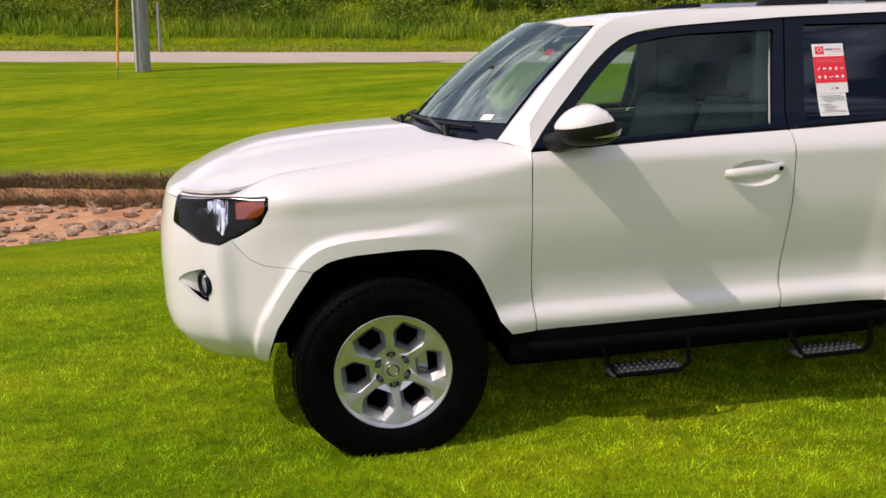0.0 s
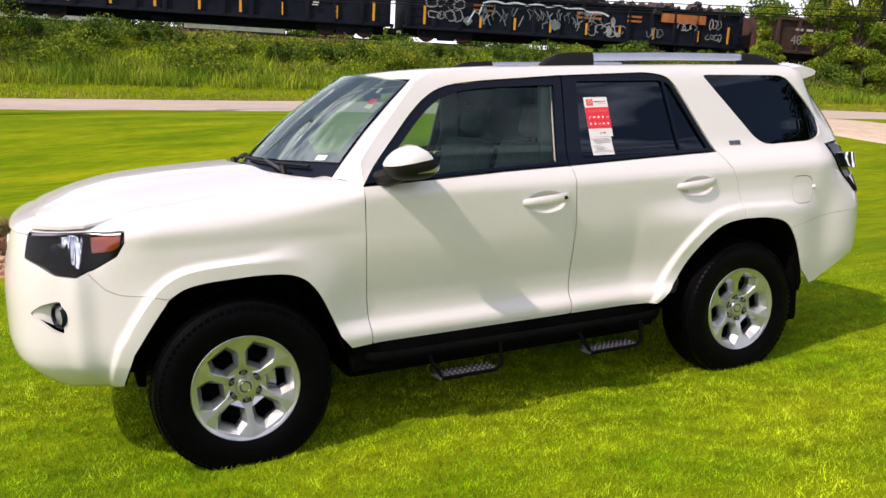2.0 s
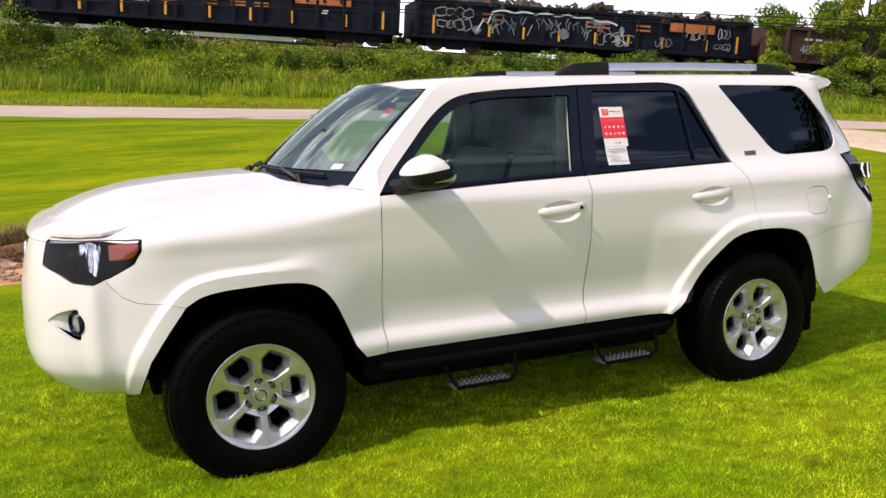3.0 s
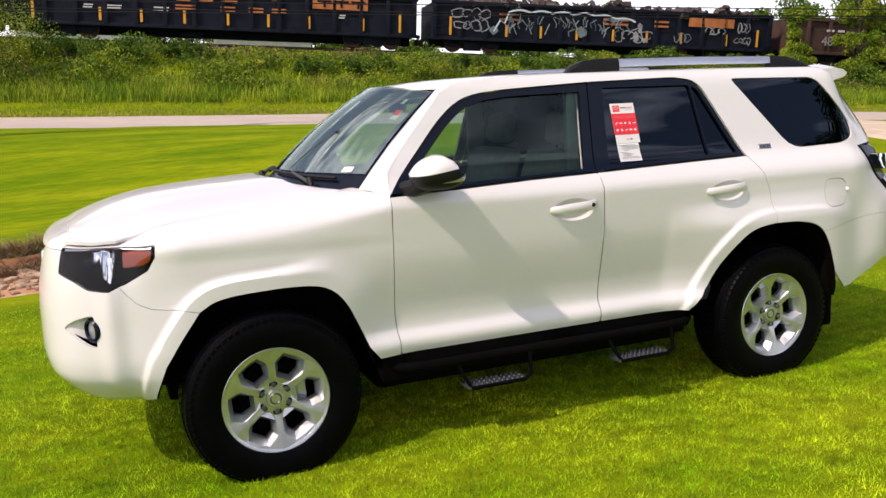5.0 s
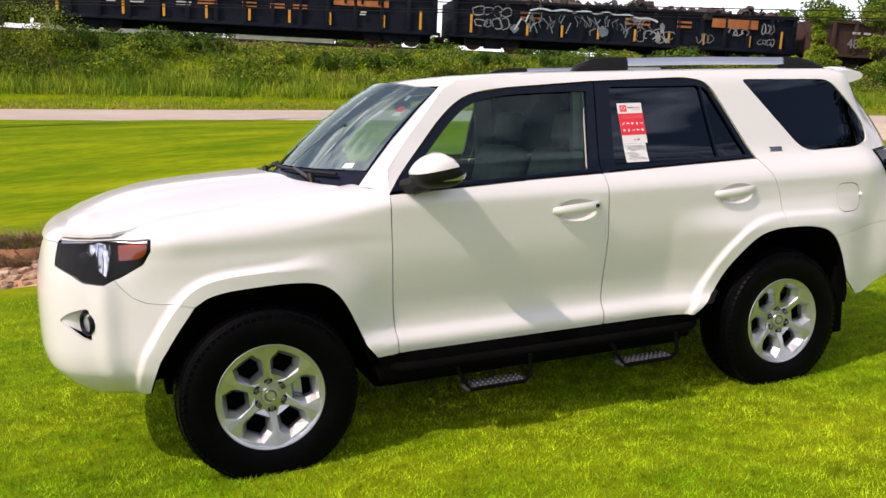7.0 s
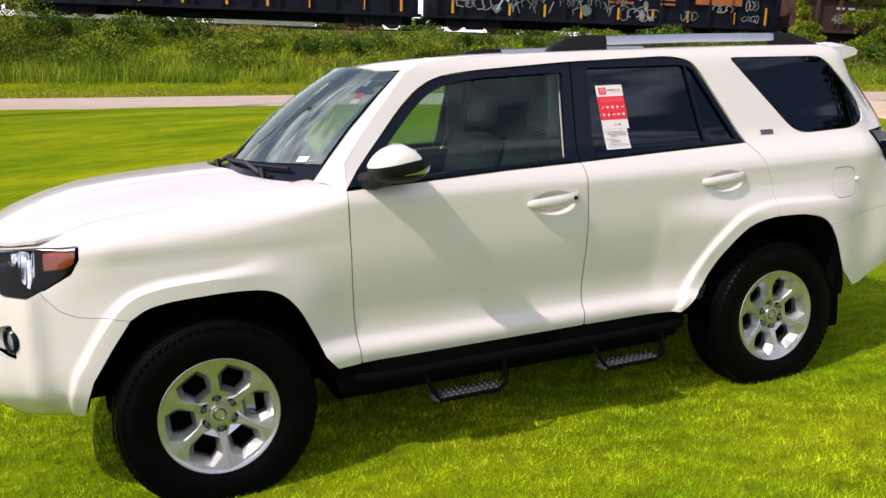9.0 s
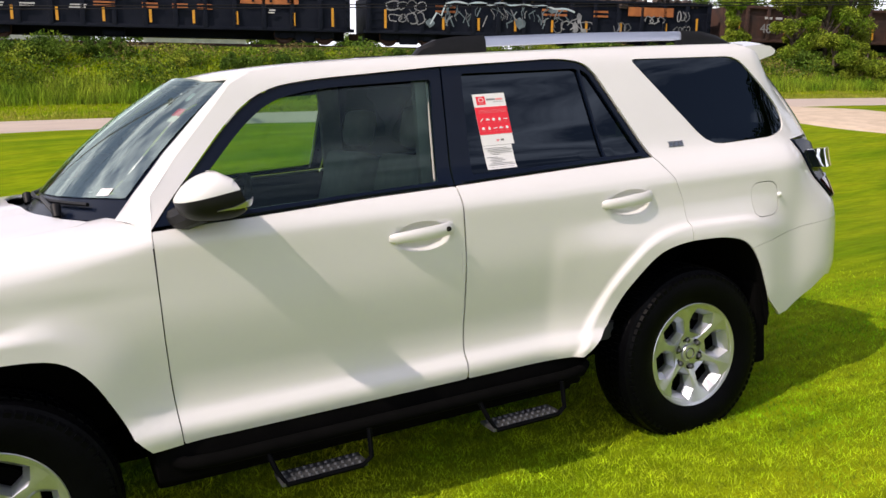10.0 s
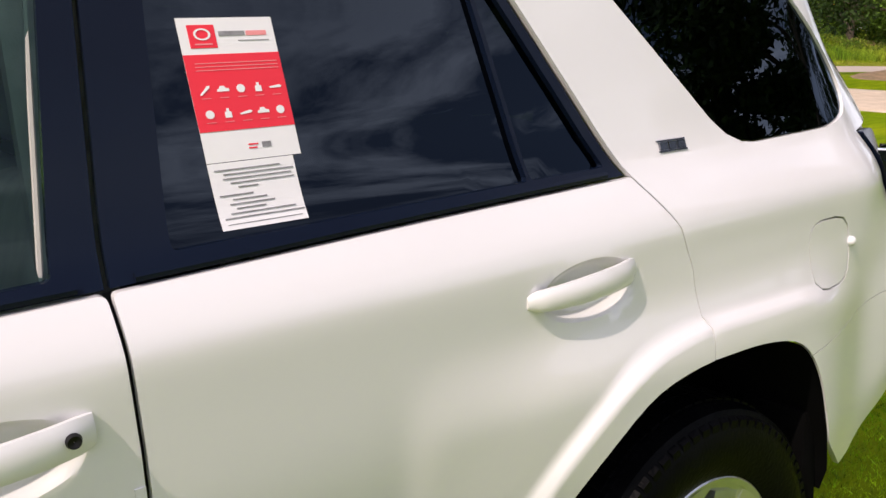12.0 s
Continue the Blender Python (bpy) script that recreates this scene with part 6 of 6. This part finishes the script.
part("spray_paint", bm, PALE_BLUE, second, smooth=False)
for k in range(46):
    x0, z0 = rng.uniform(3.4, 9.2), SILL + rng.uniform(0.25, 0.8)
    bm = bmesh.new()
    tube(bm, [(x0, -0.135, z0), (x0 + rng.uniform(-0.12, 0.12), -0.135, z0 + 0.2), (x0 + rng.uniform(-0.25, 0.25), -0.135, z0 + rng.uniform(0.3, 0.5))], rng.uniform(0.012, 0.035), 4)
    for v in bm.verts:
        v.co.y = -0.135 + (v.co.y + 0.135) * 0.2
    part("spray_paint", bm, SPRAY_BLUE if k % 3 else CHALK_DIM, second, smooth=False)
for x0, z0, w0, h0 in ((2.55, 0.16, 0.42, 0.50), (6.62, 0.18, 0.50, 0.62), (9.35, 0.12, 0.32, 0.55), (9.55, 0.55, 0.28, 0.50), (8.1, 0.95, 0.6, 0.25), (9.8, 0.10, 0.30, 0.24)):
    ring = [(x0 + w0 * (0.5 + 0.5 * math.cos(a) * rng.uniform(0.6, 1.1)), z0 + h0 * (0.5 + 0.5 * math.sin(a) * rng.uniform(0.6, 1.1))) for a in (math.tau * j / 11 for j in range(11))]
    part("spray_patch", sheet(ring, lambda u, v, i: Vector((u, -0.138 + i, SILL + v)), 0.3, 0.006), SPRAY_BLUE if x0 < 9.0 else CHALK_DIM, second, smooth=False)
piece(second, 8.4, SILL + 0.15, 1.8, 0.60, CHALK_DIM, 5, 4, 0.022)
piece(second, 13.0, SILL + 0.62, 0.9, 0.36, CHALK_DIM, 6, 3, 0.022)
piece(second, 14.6, SILL + 0.75, 0.6, 0.5, CHALK_DIM, 7, 3, 0.024)
piece(second, 14.5, SILL + 0.25, 0.8, 0.3, CHALK_DIM, 8, 4, 0.018)
piece(second, 11.4, SILL + 0.18, 0.8, 0.5, CHALK_DIM, 9, 3, 0.02)
for x, w in ((3.0, 0.9), (3.0, 0.9), (7.9, 0.7), (10.4, 0.7), (8.6, 0.5)):
    lettering(second, "letter_block", x, SILL + 1.05, w, 0.09, ORANGE)
    lettering(second, "letter_block", x, SILL + 0.85, w, 0.09, ORANGE)
lettering(second, "letter_block", 12.1, SILL + 0.95, 2.3, 0.40, ORANGE)
second.matrix_world = rail_pose(-10.4 + pitch, 32.45, 0)
third = copy_thing(first, rail_pose(-10.4 - pitch, 32.45, 0))
third["label"] = "sooty black open wagon farther along the train"
fourth = gondola(WAGON, RUST, "rust-brown open wagon with white numerals", 8, False)
for x, word in ((1.6, "480"), ):
    cu = bpy.data.curves.new("numerals", "FONT")
    cu.body, cu.size, cu.extrude = word, 0.62, 0.01
    ob = new("numerals", cu)
    ob.parent = fourth
    ob.matrix_local = pose(x + 0.35, -0.14, SILL + 0.35, 90, 0, 0)
    ob.data.materials.append(CHALK_DIM)
lettering(fourth, "letter_block", 2.2, SILL + 1.0, 0.40, 0.10, CHALK)
lettering(fourth, "letter_block", 2.8, SILL + 1.0, 0.35, 0.10, CHALK)
fourth.matrix_world = rail_pose(-10.4 + 2 * pitch, 32.45, 0)
copy_thing(fourth, rail_pose(-10.4 + 3 * pitch, 32.45, 0))

# ---- poles and wires ----


def place_on(az, dist):
    """A place at a bearing (degrees right of the y axis) and distance from the first eye."""
    a = radians(az)
    return -0.41 + dist * math.sin(a), -3.88 + dist * math.cos(a)


def utility_pole(x, y, height, r, arms):
    z = ground(x, y)
    p = thing("utility_pole", pose(x, y, z - 0.1), "weathered grey wooden utility pole standing in the lawn", "utility pole")
    bm = bmesh.new()
    tube(bm, [(0, 0, 0), (0, 0, height * 0.5), (0, 0, height)], r, 14, r * 0.68)
    part("shaft", bm, WOOD_POLE, p)
    bm = bmesh.new()
    tube(bm, [(-0.6 * r, -0.9 * r, 0.05), (-0.6 * r, -0.85 * r, 3.0), (-0.55 * r, -0.8 * r, height * 0.9)], 0.022, 6)
    part("ground_conduit", bm, CHALK, p, "pale conduit strip")
    for k in range(arms):
        bm = bmesh.new()
        box(bm, (-1.2, -0.06, height - 0.5 - 0.9 * k), (1.2, 0.06, height - 0.36 - 0.9 * k), 0.01, pose(0, 0, 0, 0, 0, RAIL_TURN + 90))
        part("cross_arm", bm, WOOD_POLE, p)
    return p


pole_x, pole_y = place_on(-9.3, 19.0)
pole = utility_pole(pole_x, pole_y, 10.5, 0.165, 1)
# guy wire with a yellow guard
gx, gy = place_on(-10.85, 17.9)
guy = thing("guy_wire", pose(gx, gy, ground(gx, gy)), "thin steel guy wire with a yellow plastic guard", "guy wire")
top = Vector((pole_x - gx, pole_y - gy, 9.0))
bm = bmesh.new()
tube(bm, [(0, 0, -0.05), top], 0.007, 6)
part("wire", bm, ALLOY_DARK, guy)
bm = bmesh.new()
tube(bm, [top * 0.03, top * 0.30], 0.025, 8)
part("wire_guard", bm, YELLOW, guy, "yellow guard tube")
# small far post on the bank
fx, fy = place_on(-8.2, 27.5)
bm = bmesh.new()
tube(bm, [(0, 0, -0.2), (0, 0, 1.5)], 0.04, 8)
post = tagged(part("marker_post", bm, WOOD_POLE), "thin grey marker post standing in weeds", "post")
post.location = (fx, fy, ground(fx, fy))


def wire(p0, z0, p1, z1, s0, s1, sag, r=0.016):
    pts = []
    for k in range(25):
        t = k / 24
        x, y = along(s0 + (s1 - s0) * t, p0 + (p1 - p0) * t)
        pts.append((x, y, z0 + (z1 - z0) * t - sag * 4 * t * (1 - t)))
    bm = bmesh.new()
    tube(bm, pts, r, 5)
    return tagged(part("overhead_wire", bm, BLACK), "black overhead line strung above the roadside", "wire", "overhead wires")


for k, z in enumerate((0.0, 0.10, 0.36)):
    wire(24.6 + 0.1 * k, 3.05 + z, 24.6 + 0.1 * k, 6.95 + z, -40, 70, 0.10, 0.019)
# lines from the head of the pole
pole_s, pole_p = pole_x * TRK.x + pole_y * TRK.y, pole_x * NRM.x + pole_y * NRM.y
for dp, dz in ((-1.1, 10.2), (0.0, 10.7), (1.1, 10.2), (0.1, 7.6)):
    for far in (-45.0, 45.0):
        wire(pole_p + dp, ground(pole_x, pole_y) + dz - 0.1, pole_p + dp, ground(pole_x, pole_y) + dz + 0.4, pole_s, pole_s + far, 0.7, 0.018)

# ---- growing things ----
def blades(name, count, place, height, width, mat, label, category, seed, lean=0.5, bend=True):
    """Many single blades as one mesh: each a tapered strip of two bent pieces."""
    rs = np.random.RandomState(seed)
    xy = place(rs, count)
    n = len(xy)
    z = heights(xy[:, 0], xy[:, 1])
    h = height[0] + (height[1] - height[0]) * rs.rand(n)
    a = rs.rand(n) * math.tau
    l = lean * h * rs.rand(n)
    b = rs.rand(n) * math.tau
    w = width * (0.6 + 0.8 * rs.rand(n))
    base = np.c_[xy, z - 0.01]
    sidev = np.c_[np.cos(a), np.sin(a), np.zeros(n)] * w[:, None] * 0.5
    out1 = np.c_[np.cos(b) * l * 0.35, np.sin(b) * l * 0.35, h * 0.6]
    out2 = np.c_[np.cos(b) * l, np.sin(b) * l, h]
    if bend:
        vs = np.stack([base - sidev, base + sidev, base + out1 + sidev * 0.7, base + out1 - sidev * 0.7, base + out2], 1).reshape(-1, 3)
        k = np.arange(n)[:, None] * 5
        faces = [tuple(f) for f in np.concatenate([k + np.array([[0, 1, 2]]), k + np.array([[0, 2, 3]]), k + np.array([[3, 2, 4]])]).tolist()]
    else:
        vs = np.stack([base - sidev, base + sidev, base + out2], 1).reshape(-1, 3)
        return tagged(soup(name, vs, 3, mat), label, category, kind="stuff")
    ob = raw(name, vs.tolist(), faces, mat)
    return tagged(ob, label, category, kind="stuff")


def lawn_near(rs, n):
    x, y = rs.uniform(-4.0, 6.5, n), rs.uniform(-3.0, 4.2, n)
    rim = np.minimum(np.minimum(x + 4.0, 6.5 - x), np.minimum(y + 3.0, 4.2 - y))
    keep = rs.rand(n) < np.clip(1.5 - np.hypot(x - 0.8, y + 1.6) / 4.2, 0.12, 1) * np.clip(rim / 1.2, 0, 1)
    x, y = x[keep], y[keep]
    edge_x = np.linspace(-4.1, 6.6, 200)
    ok = y < np.interp(x, edge_x, [ditch_line(v) for v in edge_x]) - 0.02
    return np.c_[x[ok], y[ok]]


blades("lawn_grass", 1500000, lawn_near, (0.010, 0.036), 0.0042, BLADE, "short bright green mown grass with pale dry patches", "grass", 11, 1.7, False)


def ditch_edge(rs, n):
    x = rs.uniform(-7, 1.5, n)
    d = 0.38 * rs.rand(n) - 0.22
    return np.c_[x, np.array([ditch_line(v) + ditch_width(v) for v in x]) + d]


blades("ditch_bank_thatch", 26000, ditch_edge, (0.04, 0.2), 0.012, THATCH, "brown roots and dry thatch on the cut ditch bank", "thatch", 12, 2.6)


def belt_of(p0, p1, s0, s1, clumps, spread):
    def place(rs, n):
        cs, cp = rs.uniform(s0, s1, clumps), p0 + (p1 - p0) * rs.rand(clumps) ** 1.0
        k = rs.randint(0, clumps, n)
        s, p = cs[k] + rs.normal(0, spread, n), cp[k] + rs.normal(0, spread, n)
        p = np.maximum(p, p0 - 0.15 * rs.rand(n))
        return np.c_[s * TRK.x + p * NRM.x, s * TRK.y + p * NRM.y]
    return place


blades("tall_grass", 90000, belt_of(25.9, 27.3, -24, 62, 1500, 0.24), (0.14, 0.50), 0.020, WEED, "tall bright green grass along the foot of the bank", "grass", 13, 0.6)
blades("verge_grass", 60000, belt_of(22.7, 25.9, -22, 62, 4000, 0.2), (0.03, 0.11), 0.03, VERGE, "rough olive verge grass beside the road", "grass", 15, 0.9, False)


def leaf_cloud(rs, centres, radii, count, size, squash=1.0):
    """Small folded leaves scattered through the outer part of uneven clumps."""
    n = len(centres)
    k = rs.randint(0, n, count)
    d = rs.normal(0, 1, (count, 3))
    d /= np.linalg.norm(d, axis=1)[:, None]
    r = np.array(radii)[k] * (0.15 + 0.95 * rs.rand(count) ** 0.55)
    c = np.array(centres)[k] + d * r[:, None] * np.array([1, 1, squash])
    u = rs.normal(0, 1, (count, 3))
    u /= np.linalg.norm(u, axis=1)[:, None]
    v = np.cross(u, rs.normal(0, 1, (count, 3)))
    v /= np.linalg.norm(v, axis=1)[:, None]
    s = size * (0.6 + 0.8 * rs.rand(count))[:, None]
    vs = np.stack([c - u * s, c + v * s * 0.45, c + u * s, c - v * s * 0.45], 1).reshape(-1, 3)
    return vs


def bank_cover():
    """Low leafy creepers, weeds and dry stalks heaped in mounds all over the bank."""
    rs = np.random.RandomState(31)
    mound_s, mound_p = np.linspace(-30, 70, 401), np.linspace(25.0, 33.0, 65)
    for name, mat, n, seed, leaf in (("bank_creepers", LEAF_PALE, 150000, 0, 0.040), ("bank_weeds", LEAF, 150000, 5, 0.042), ("bank_brush", LEAF_DRY, 60000, 8, 0.035)):
        table = np.array([[1.6 * max(0.0, noise.noise((a * 0.42, b * 0.5, 2.0 + seed))) + 0.45 * max(0.0, noise.noise((a * 1.3, b * 1.3, 4.0 + seed))) for b in mound_p] for a in mound_s])
        s, p = rs.uniform(-26, 66, n), 26.5 + 4.7 * rs.rand(n) ** 1.1
        i, j = ((s + 30) * 4).astype(int), ((p - 25) * 8).astype(int)
        tall = table[i, j]
        keep = rs.rand(n) < np.clip(0.25 + 2.2 * tall, 0, 1)
        s, p, tall = s[keep], p[keep], tall[keep]
        x, y = s * TRK.x + p * NRM.x, s * TRK.y + p * NRM.y
        low = np.clip((31.0 - p) / 2.4, 0.07, 1)
        z = heights(x, y) + (0.04 + tall * (1 - 0.75 * rs.rand(len(x)) ** 2.0)) * low + 0.16 * rs.rand(len(x)) * low
        c = np.c_[x, y, z]
        k = len(c)
        u = rs.normal(0, 1, (k, 3))
        u /= np.linalg.norm(u, axis=1)[:, None]
        v = np.cross(u, rs.normal(0, 1, (k, 3)))
        v /= np.linalg.norm(v, axis=1)[:, None]
        w = leaf * (0.6 + 0.9 * rs.rand(k))[:, None]
        vs = np.stack([c - u * w, c + v * w * 0.5, c + u * w, c - v * w * 0.5], 1).reshape(-1, 3)
        tagged(soup(name, vs, 4, mat), "tangled green creepers and weeds covering the railway bank", "weeds", kind="stuff")


bank_cover()


def bush(x, y, w, h, seed, label, count=2600, leaf=0.048):
    rs = np.random.RandomState(seed)
    z = ground(x, y)
    b = thing("bush", pose(x, y, z - 0.05), label, "bush", "bushes on the bank")
    n = 16
    centres, radii = [], []
    for k in range(n):
        a = rs.rand() * math.tau
        r = w * 0.5 * rs.rand() ** 0.6
        centres.append((r * math.cos(a), r * math.sin(a) * 0.8, h * (0.2 + 0.62 * rs.rand() * (1 - 0.5 * r / (w * 0.5)))))
        radii.append(0.22 * h * (0.7 + 0.7 * rs.rand()))
    soup("foliage", leaf_cloud(rs, centres, radii, count, leaf), 4, LEAF_PALE if seed % 3 == 1 else LEAF, b)
    bm = bmesh.new()
    for k in range(7):
        c = centres[k]
        tube(bm, [(0.15 * c[0], 0.15 * c[1], 0), (0.6 * c[0], 0.6 * c[1], c[2] * 0.6), c], 0.03, 5, 0.008)
    part("stems", bm, BARK, b)
    return b


for s, p, w, h, k in ((-10.3, 28.0, 4.4, 3.3, 2), (-13.5, 28.0, 5.0, 3.4, 1), (-7.6, 28.6, 2.6, 1.3, 0), (-5.4, 28.8, 2.6, 1.1, 3), (-3.4, 29.2, 2.2, 0.9, 4), (-1.0, 28.4, 2.4, 0.9, 5), (1.2, 28.0, 2.0, 0.9, 6),
                      (3.6, 28.2, 2.2, 1.0, 7), (5.6, 27.6, 2.2, 1.1, 8), (8.0, 28.6, 2.4, 0.9, 9), (10.5, 29.0, 2.4, 0.8, 10), (13.0, 29.4, 2.8, 1.1, 11), (16.5, 29.6, 3.0, 1.2, 12), (19.0, 29.4, 2.6, 1.1, 13), (21.5, 29.0, 2.8, 1.4, 14)):
    x, y = along(s, p)
    bush(x, y, w, h, 41 + k, "dark green leafy bush on the weedy bank", 16000 if w > 4 else 7000, 0.036)


def tree(x, y, height, spread, seed, label, leaves=9000, leaf=0.16, low=0.3):
    rs = np.random.RandomState(seed)
    t = thing("tree", pose(x, y, ground(x, y) - 0.1), label, "tree", "trees by the railway")
    bm = bmesh.new()
    lean = rs.normal(0, 0.03, 2) * height
    tube(bm, [(0, 0, 0), (lean[0] * 0.4, lean[1] * 0.4, height * 0.35), (lean[0], lean[1], height * 0.8)], height * 0.022 + 0.03, 10, 0.04)
    centres, radii = [], []
    for k in range(22):
        a = rs.rand() * math.tau
        zz = height * (low + (0.98 - low) * rs.rand())
        reach = spread * 0.5 * math.sqrt(max(0.05, 1 - ((zz / height - low - 0.25) / 0.8) ** 2)) * (0.35 + 0.6 * rs.rand())
        c = Vector((lean[0] + reach * math.cos(a), lean[1] + reach * math.sin(a), zz))
        centres.append(tuple(c))
        radii.append(spread * 0.16 * (0.7 + 0.7 * rs.rand()))
        f = 0.55 * zz / height
        tube(bm, [(lean[0] * f, lean[1] * f, zz * 0.62), tuple(c * 0.6 + Vector((0, 0, zz * 0.3))), tuple(c)], 0.035 + 0.004 * height, 5, 0.012)
    part("trunk", bm, BARK, t)
    soup("crown", leaf_cloud(rs, centres, radii, leaves, leaf, 0.85), 4, LEAF_PALE if 70 <= seed < 90 else LEAF_DEEP if 118 <= seed < 130 or seed > 148 else LEAF, t)
    return t


for s, p, h, w, k in ((22.7, 29.6, 3.0, 1.5, 0), (21.9, 28.6, 1.6, 1.2, 1), (25.2, 29.0, 4.6, 2.2, 2), (26.6, 28.6, 5.2, 2.6, 3), (28.0, 29.2, 5.2, 2.4, 4), (26.0, 27.4, 1.8, 1.8, 6), (27.6, 27.2, 1.6, 1.8, 7)):
    x, y = along(s, p)
    tree(x, y, h, w, 70 + k, "bright green young tree on the railway bank", 22000, 0.050, 0.06)
for s, p, h, w, k in ((21.5, 46.0, 5.0, 5.0, 0), (26.5, 48.0, 5.6, 5.5, 1), (33.0, 47.0, 6.2, 6.0, 2), (39.0, 46.0, 7.0, 6.5, 3), (46.0, 48.0, 7.6, 7.0, 4), (-3.0, 62.0, 4.6, 8.0, 5), (4.6, 56.0, 3.8, 6.0, 6), (10.5, 58.0, 3.6, 5.0, 7), (17.0, 56.0, 3.6, 7.0, 10), (-9.0, 64.0, 4.4, 7.0, 11), (55.0, 50.0, 9.0, 8.0, 8), (66.0, 48.0, 9.0, 8.0, 9)):
    x, y = along(s, p)
    tree(x, y, h, w, 90 + k, "dark green tree behind the train", 14000, 0.12, 0.2)
# darker, larger trees where the bank ends, and one beside the road
for s, p, h, w, k in ((36.6, 28.6, 7.5, 5.5, 0), (41.0, 28.0, 8.5, 6.5, 1), (46.0, 29.0, 9.0, 7.0, 2), (53.0, 28.0, 9.5, 8.0, 3)):
    x, y = along(s, p)
    tree(x, y, h, w, 140 + k, "broad dark green tree at the end of the bank", 22000, 0.085, 0.06)
tree(23.8, 8.0, 6.6, 5.6, 150, "dark green tree with low drooping branches beside the drive", 42000, 0.060, 0.05)
# bare brown bed of bark and roots under it
bm = bmesh.new()
ring, core = [], bm.verts.new((23.4, 7.9, ground(23.4, 7.9) + 0.16))
for k in range(40):
    a = math.tau * k / 40
    r = 1 + 0.16 * noise.noise((2 * math.cos(a), 2 * math.sin(a), 4.0))
    row = []
    for f, lift in ((0.55, 0.13), (0.9, 0.05), (1.0, -0.03)):
        x, y = 23.4 + 3.6 * r * f * math.cos(a), 7.9 + 1.5 * r * f * math.sin(a)
        row.append(bm.verts.new((x, y, ground(x, y) + lift + 0.03 * noise.noise((x * 2, y * 2, 0)))))
    ring.append(row)
for a, b in zip(ring, ring[1:] + ring[:1]):
    bm.faces.new((core, a[0], b[0]))
    for j in range(2):
        bm.faces.new((a[j], a[j + 1], b[j + 1], b[j]))
tagged(part("mulch_bed", bm, THATCH), "bare brown bed of bark and roots under a tree", "mulch", kind="structure")
# dark trees behind the camera, that the side glass mirrors
for x, y, h, w, k in ((24.0, -10.5, 15, 11, 0), (30.0, -4.0, 16, 11, 1)):
    tree(x, y, h, w, 118 + k, "tall dark green tree at the edge of the lawn", 50000, 0.15, 0.05)
for x, y, h, w, k in ((37.0, -25.0, 10, 12, 1), (14.0, -34.0, 9, 12, 2), (48.0, -22.0, 10, 12, 3), (3.0, -40.0, 10, 12, 4), (-10.0, -44.0, 10, 12, 5)):
    tree(x, y, h, w, 120 + k, "tall dark green tree at the edge of the lawn", 14000, 0.30, 0.08)

# pale shed beyond the track; the second stands in for bright sky below wagons
for s, p, w, h, k in ((-1.0, 52.0, 6.2, 3.2, 0), (-13.0, 54.0, 7.0, 3.6, 1)):
    shed = thing("shed", rail_pose(s, p, 2.1), "long low white metal shed and sky stand-in beyond the track", "shed")
    bm = bmesh.new()
    box(bm, (-w / 2, 0, 0), (w / 2, 6, h), 0.02)
    part("wall", bm, CHALK, shed)
    bm = bmesh.new()
    box(bm, (-w / 2 - 0.3, -0.4, h), (w / 2 + 0.3, 6.4, h + 0.16), 0.02)
    part("roof", bm, ANODISED, shed)
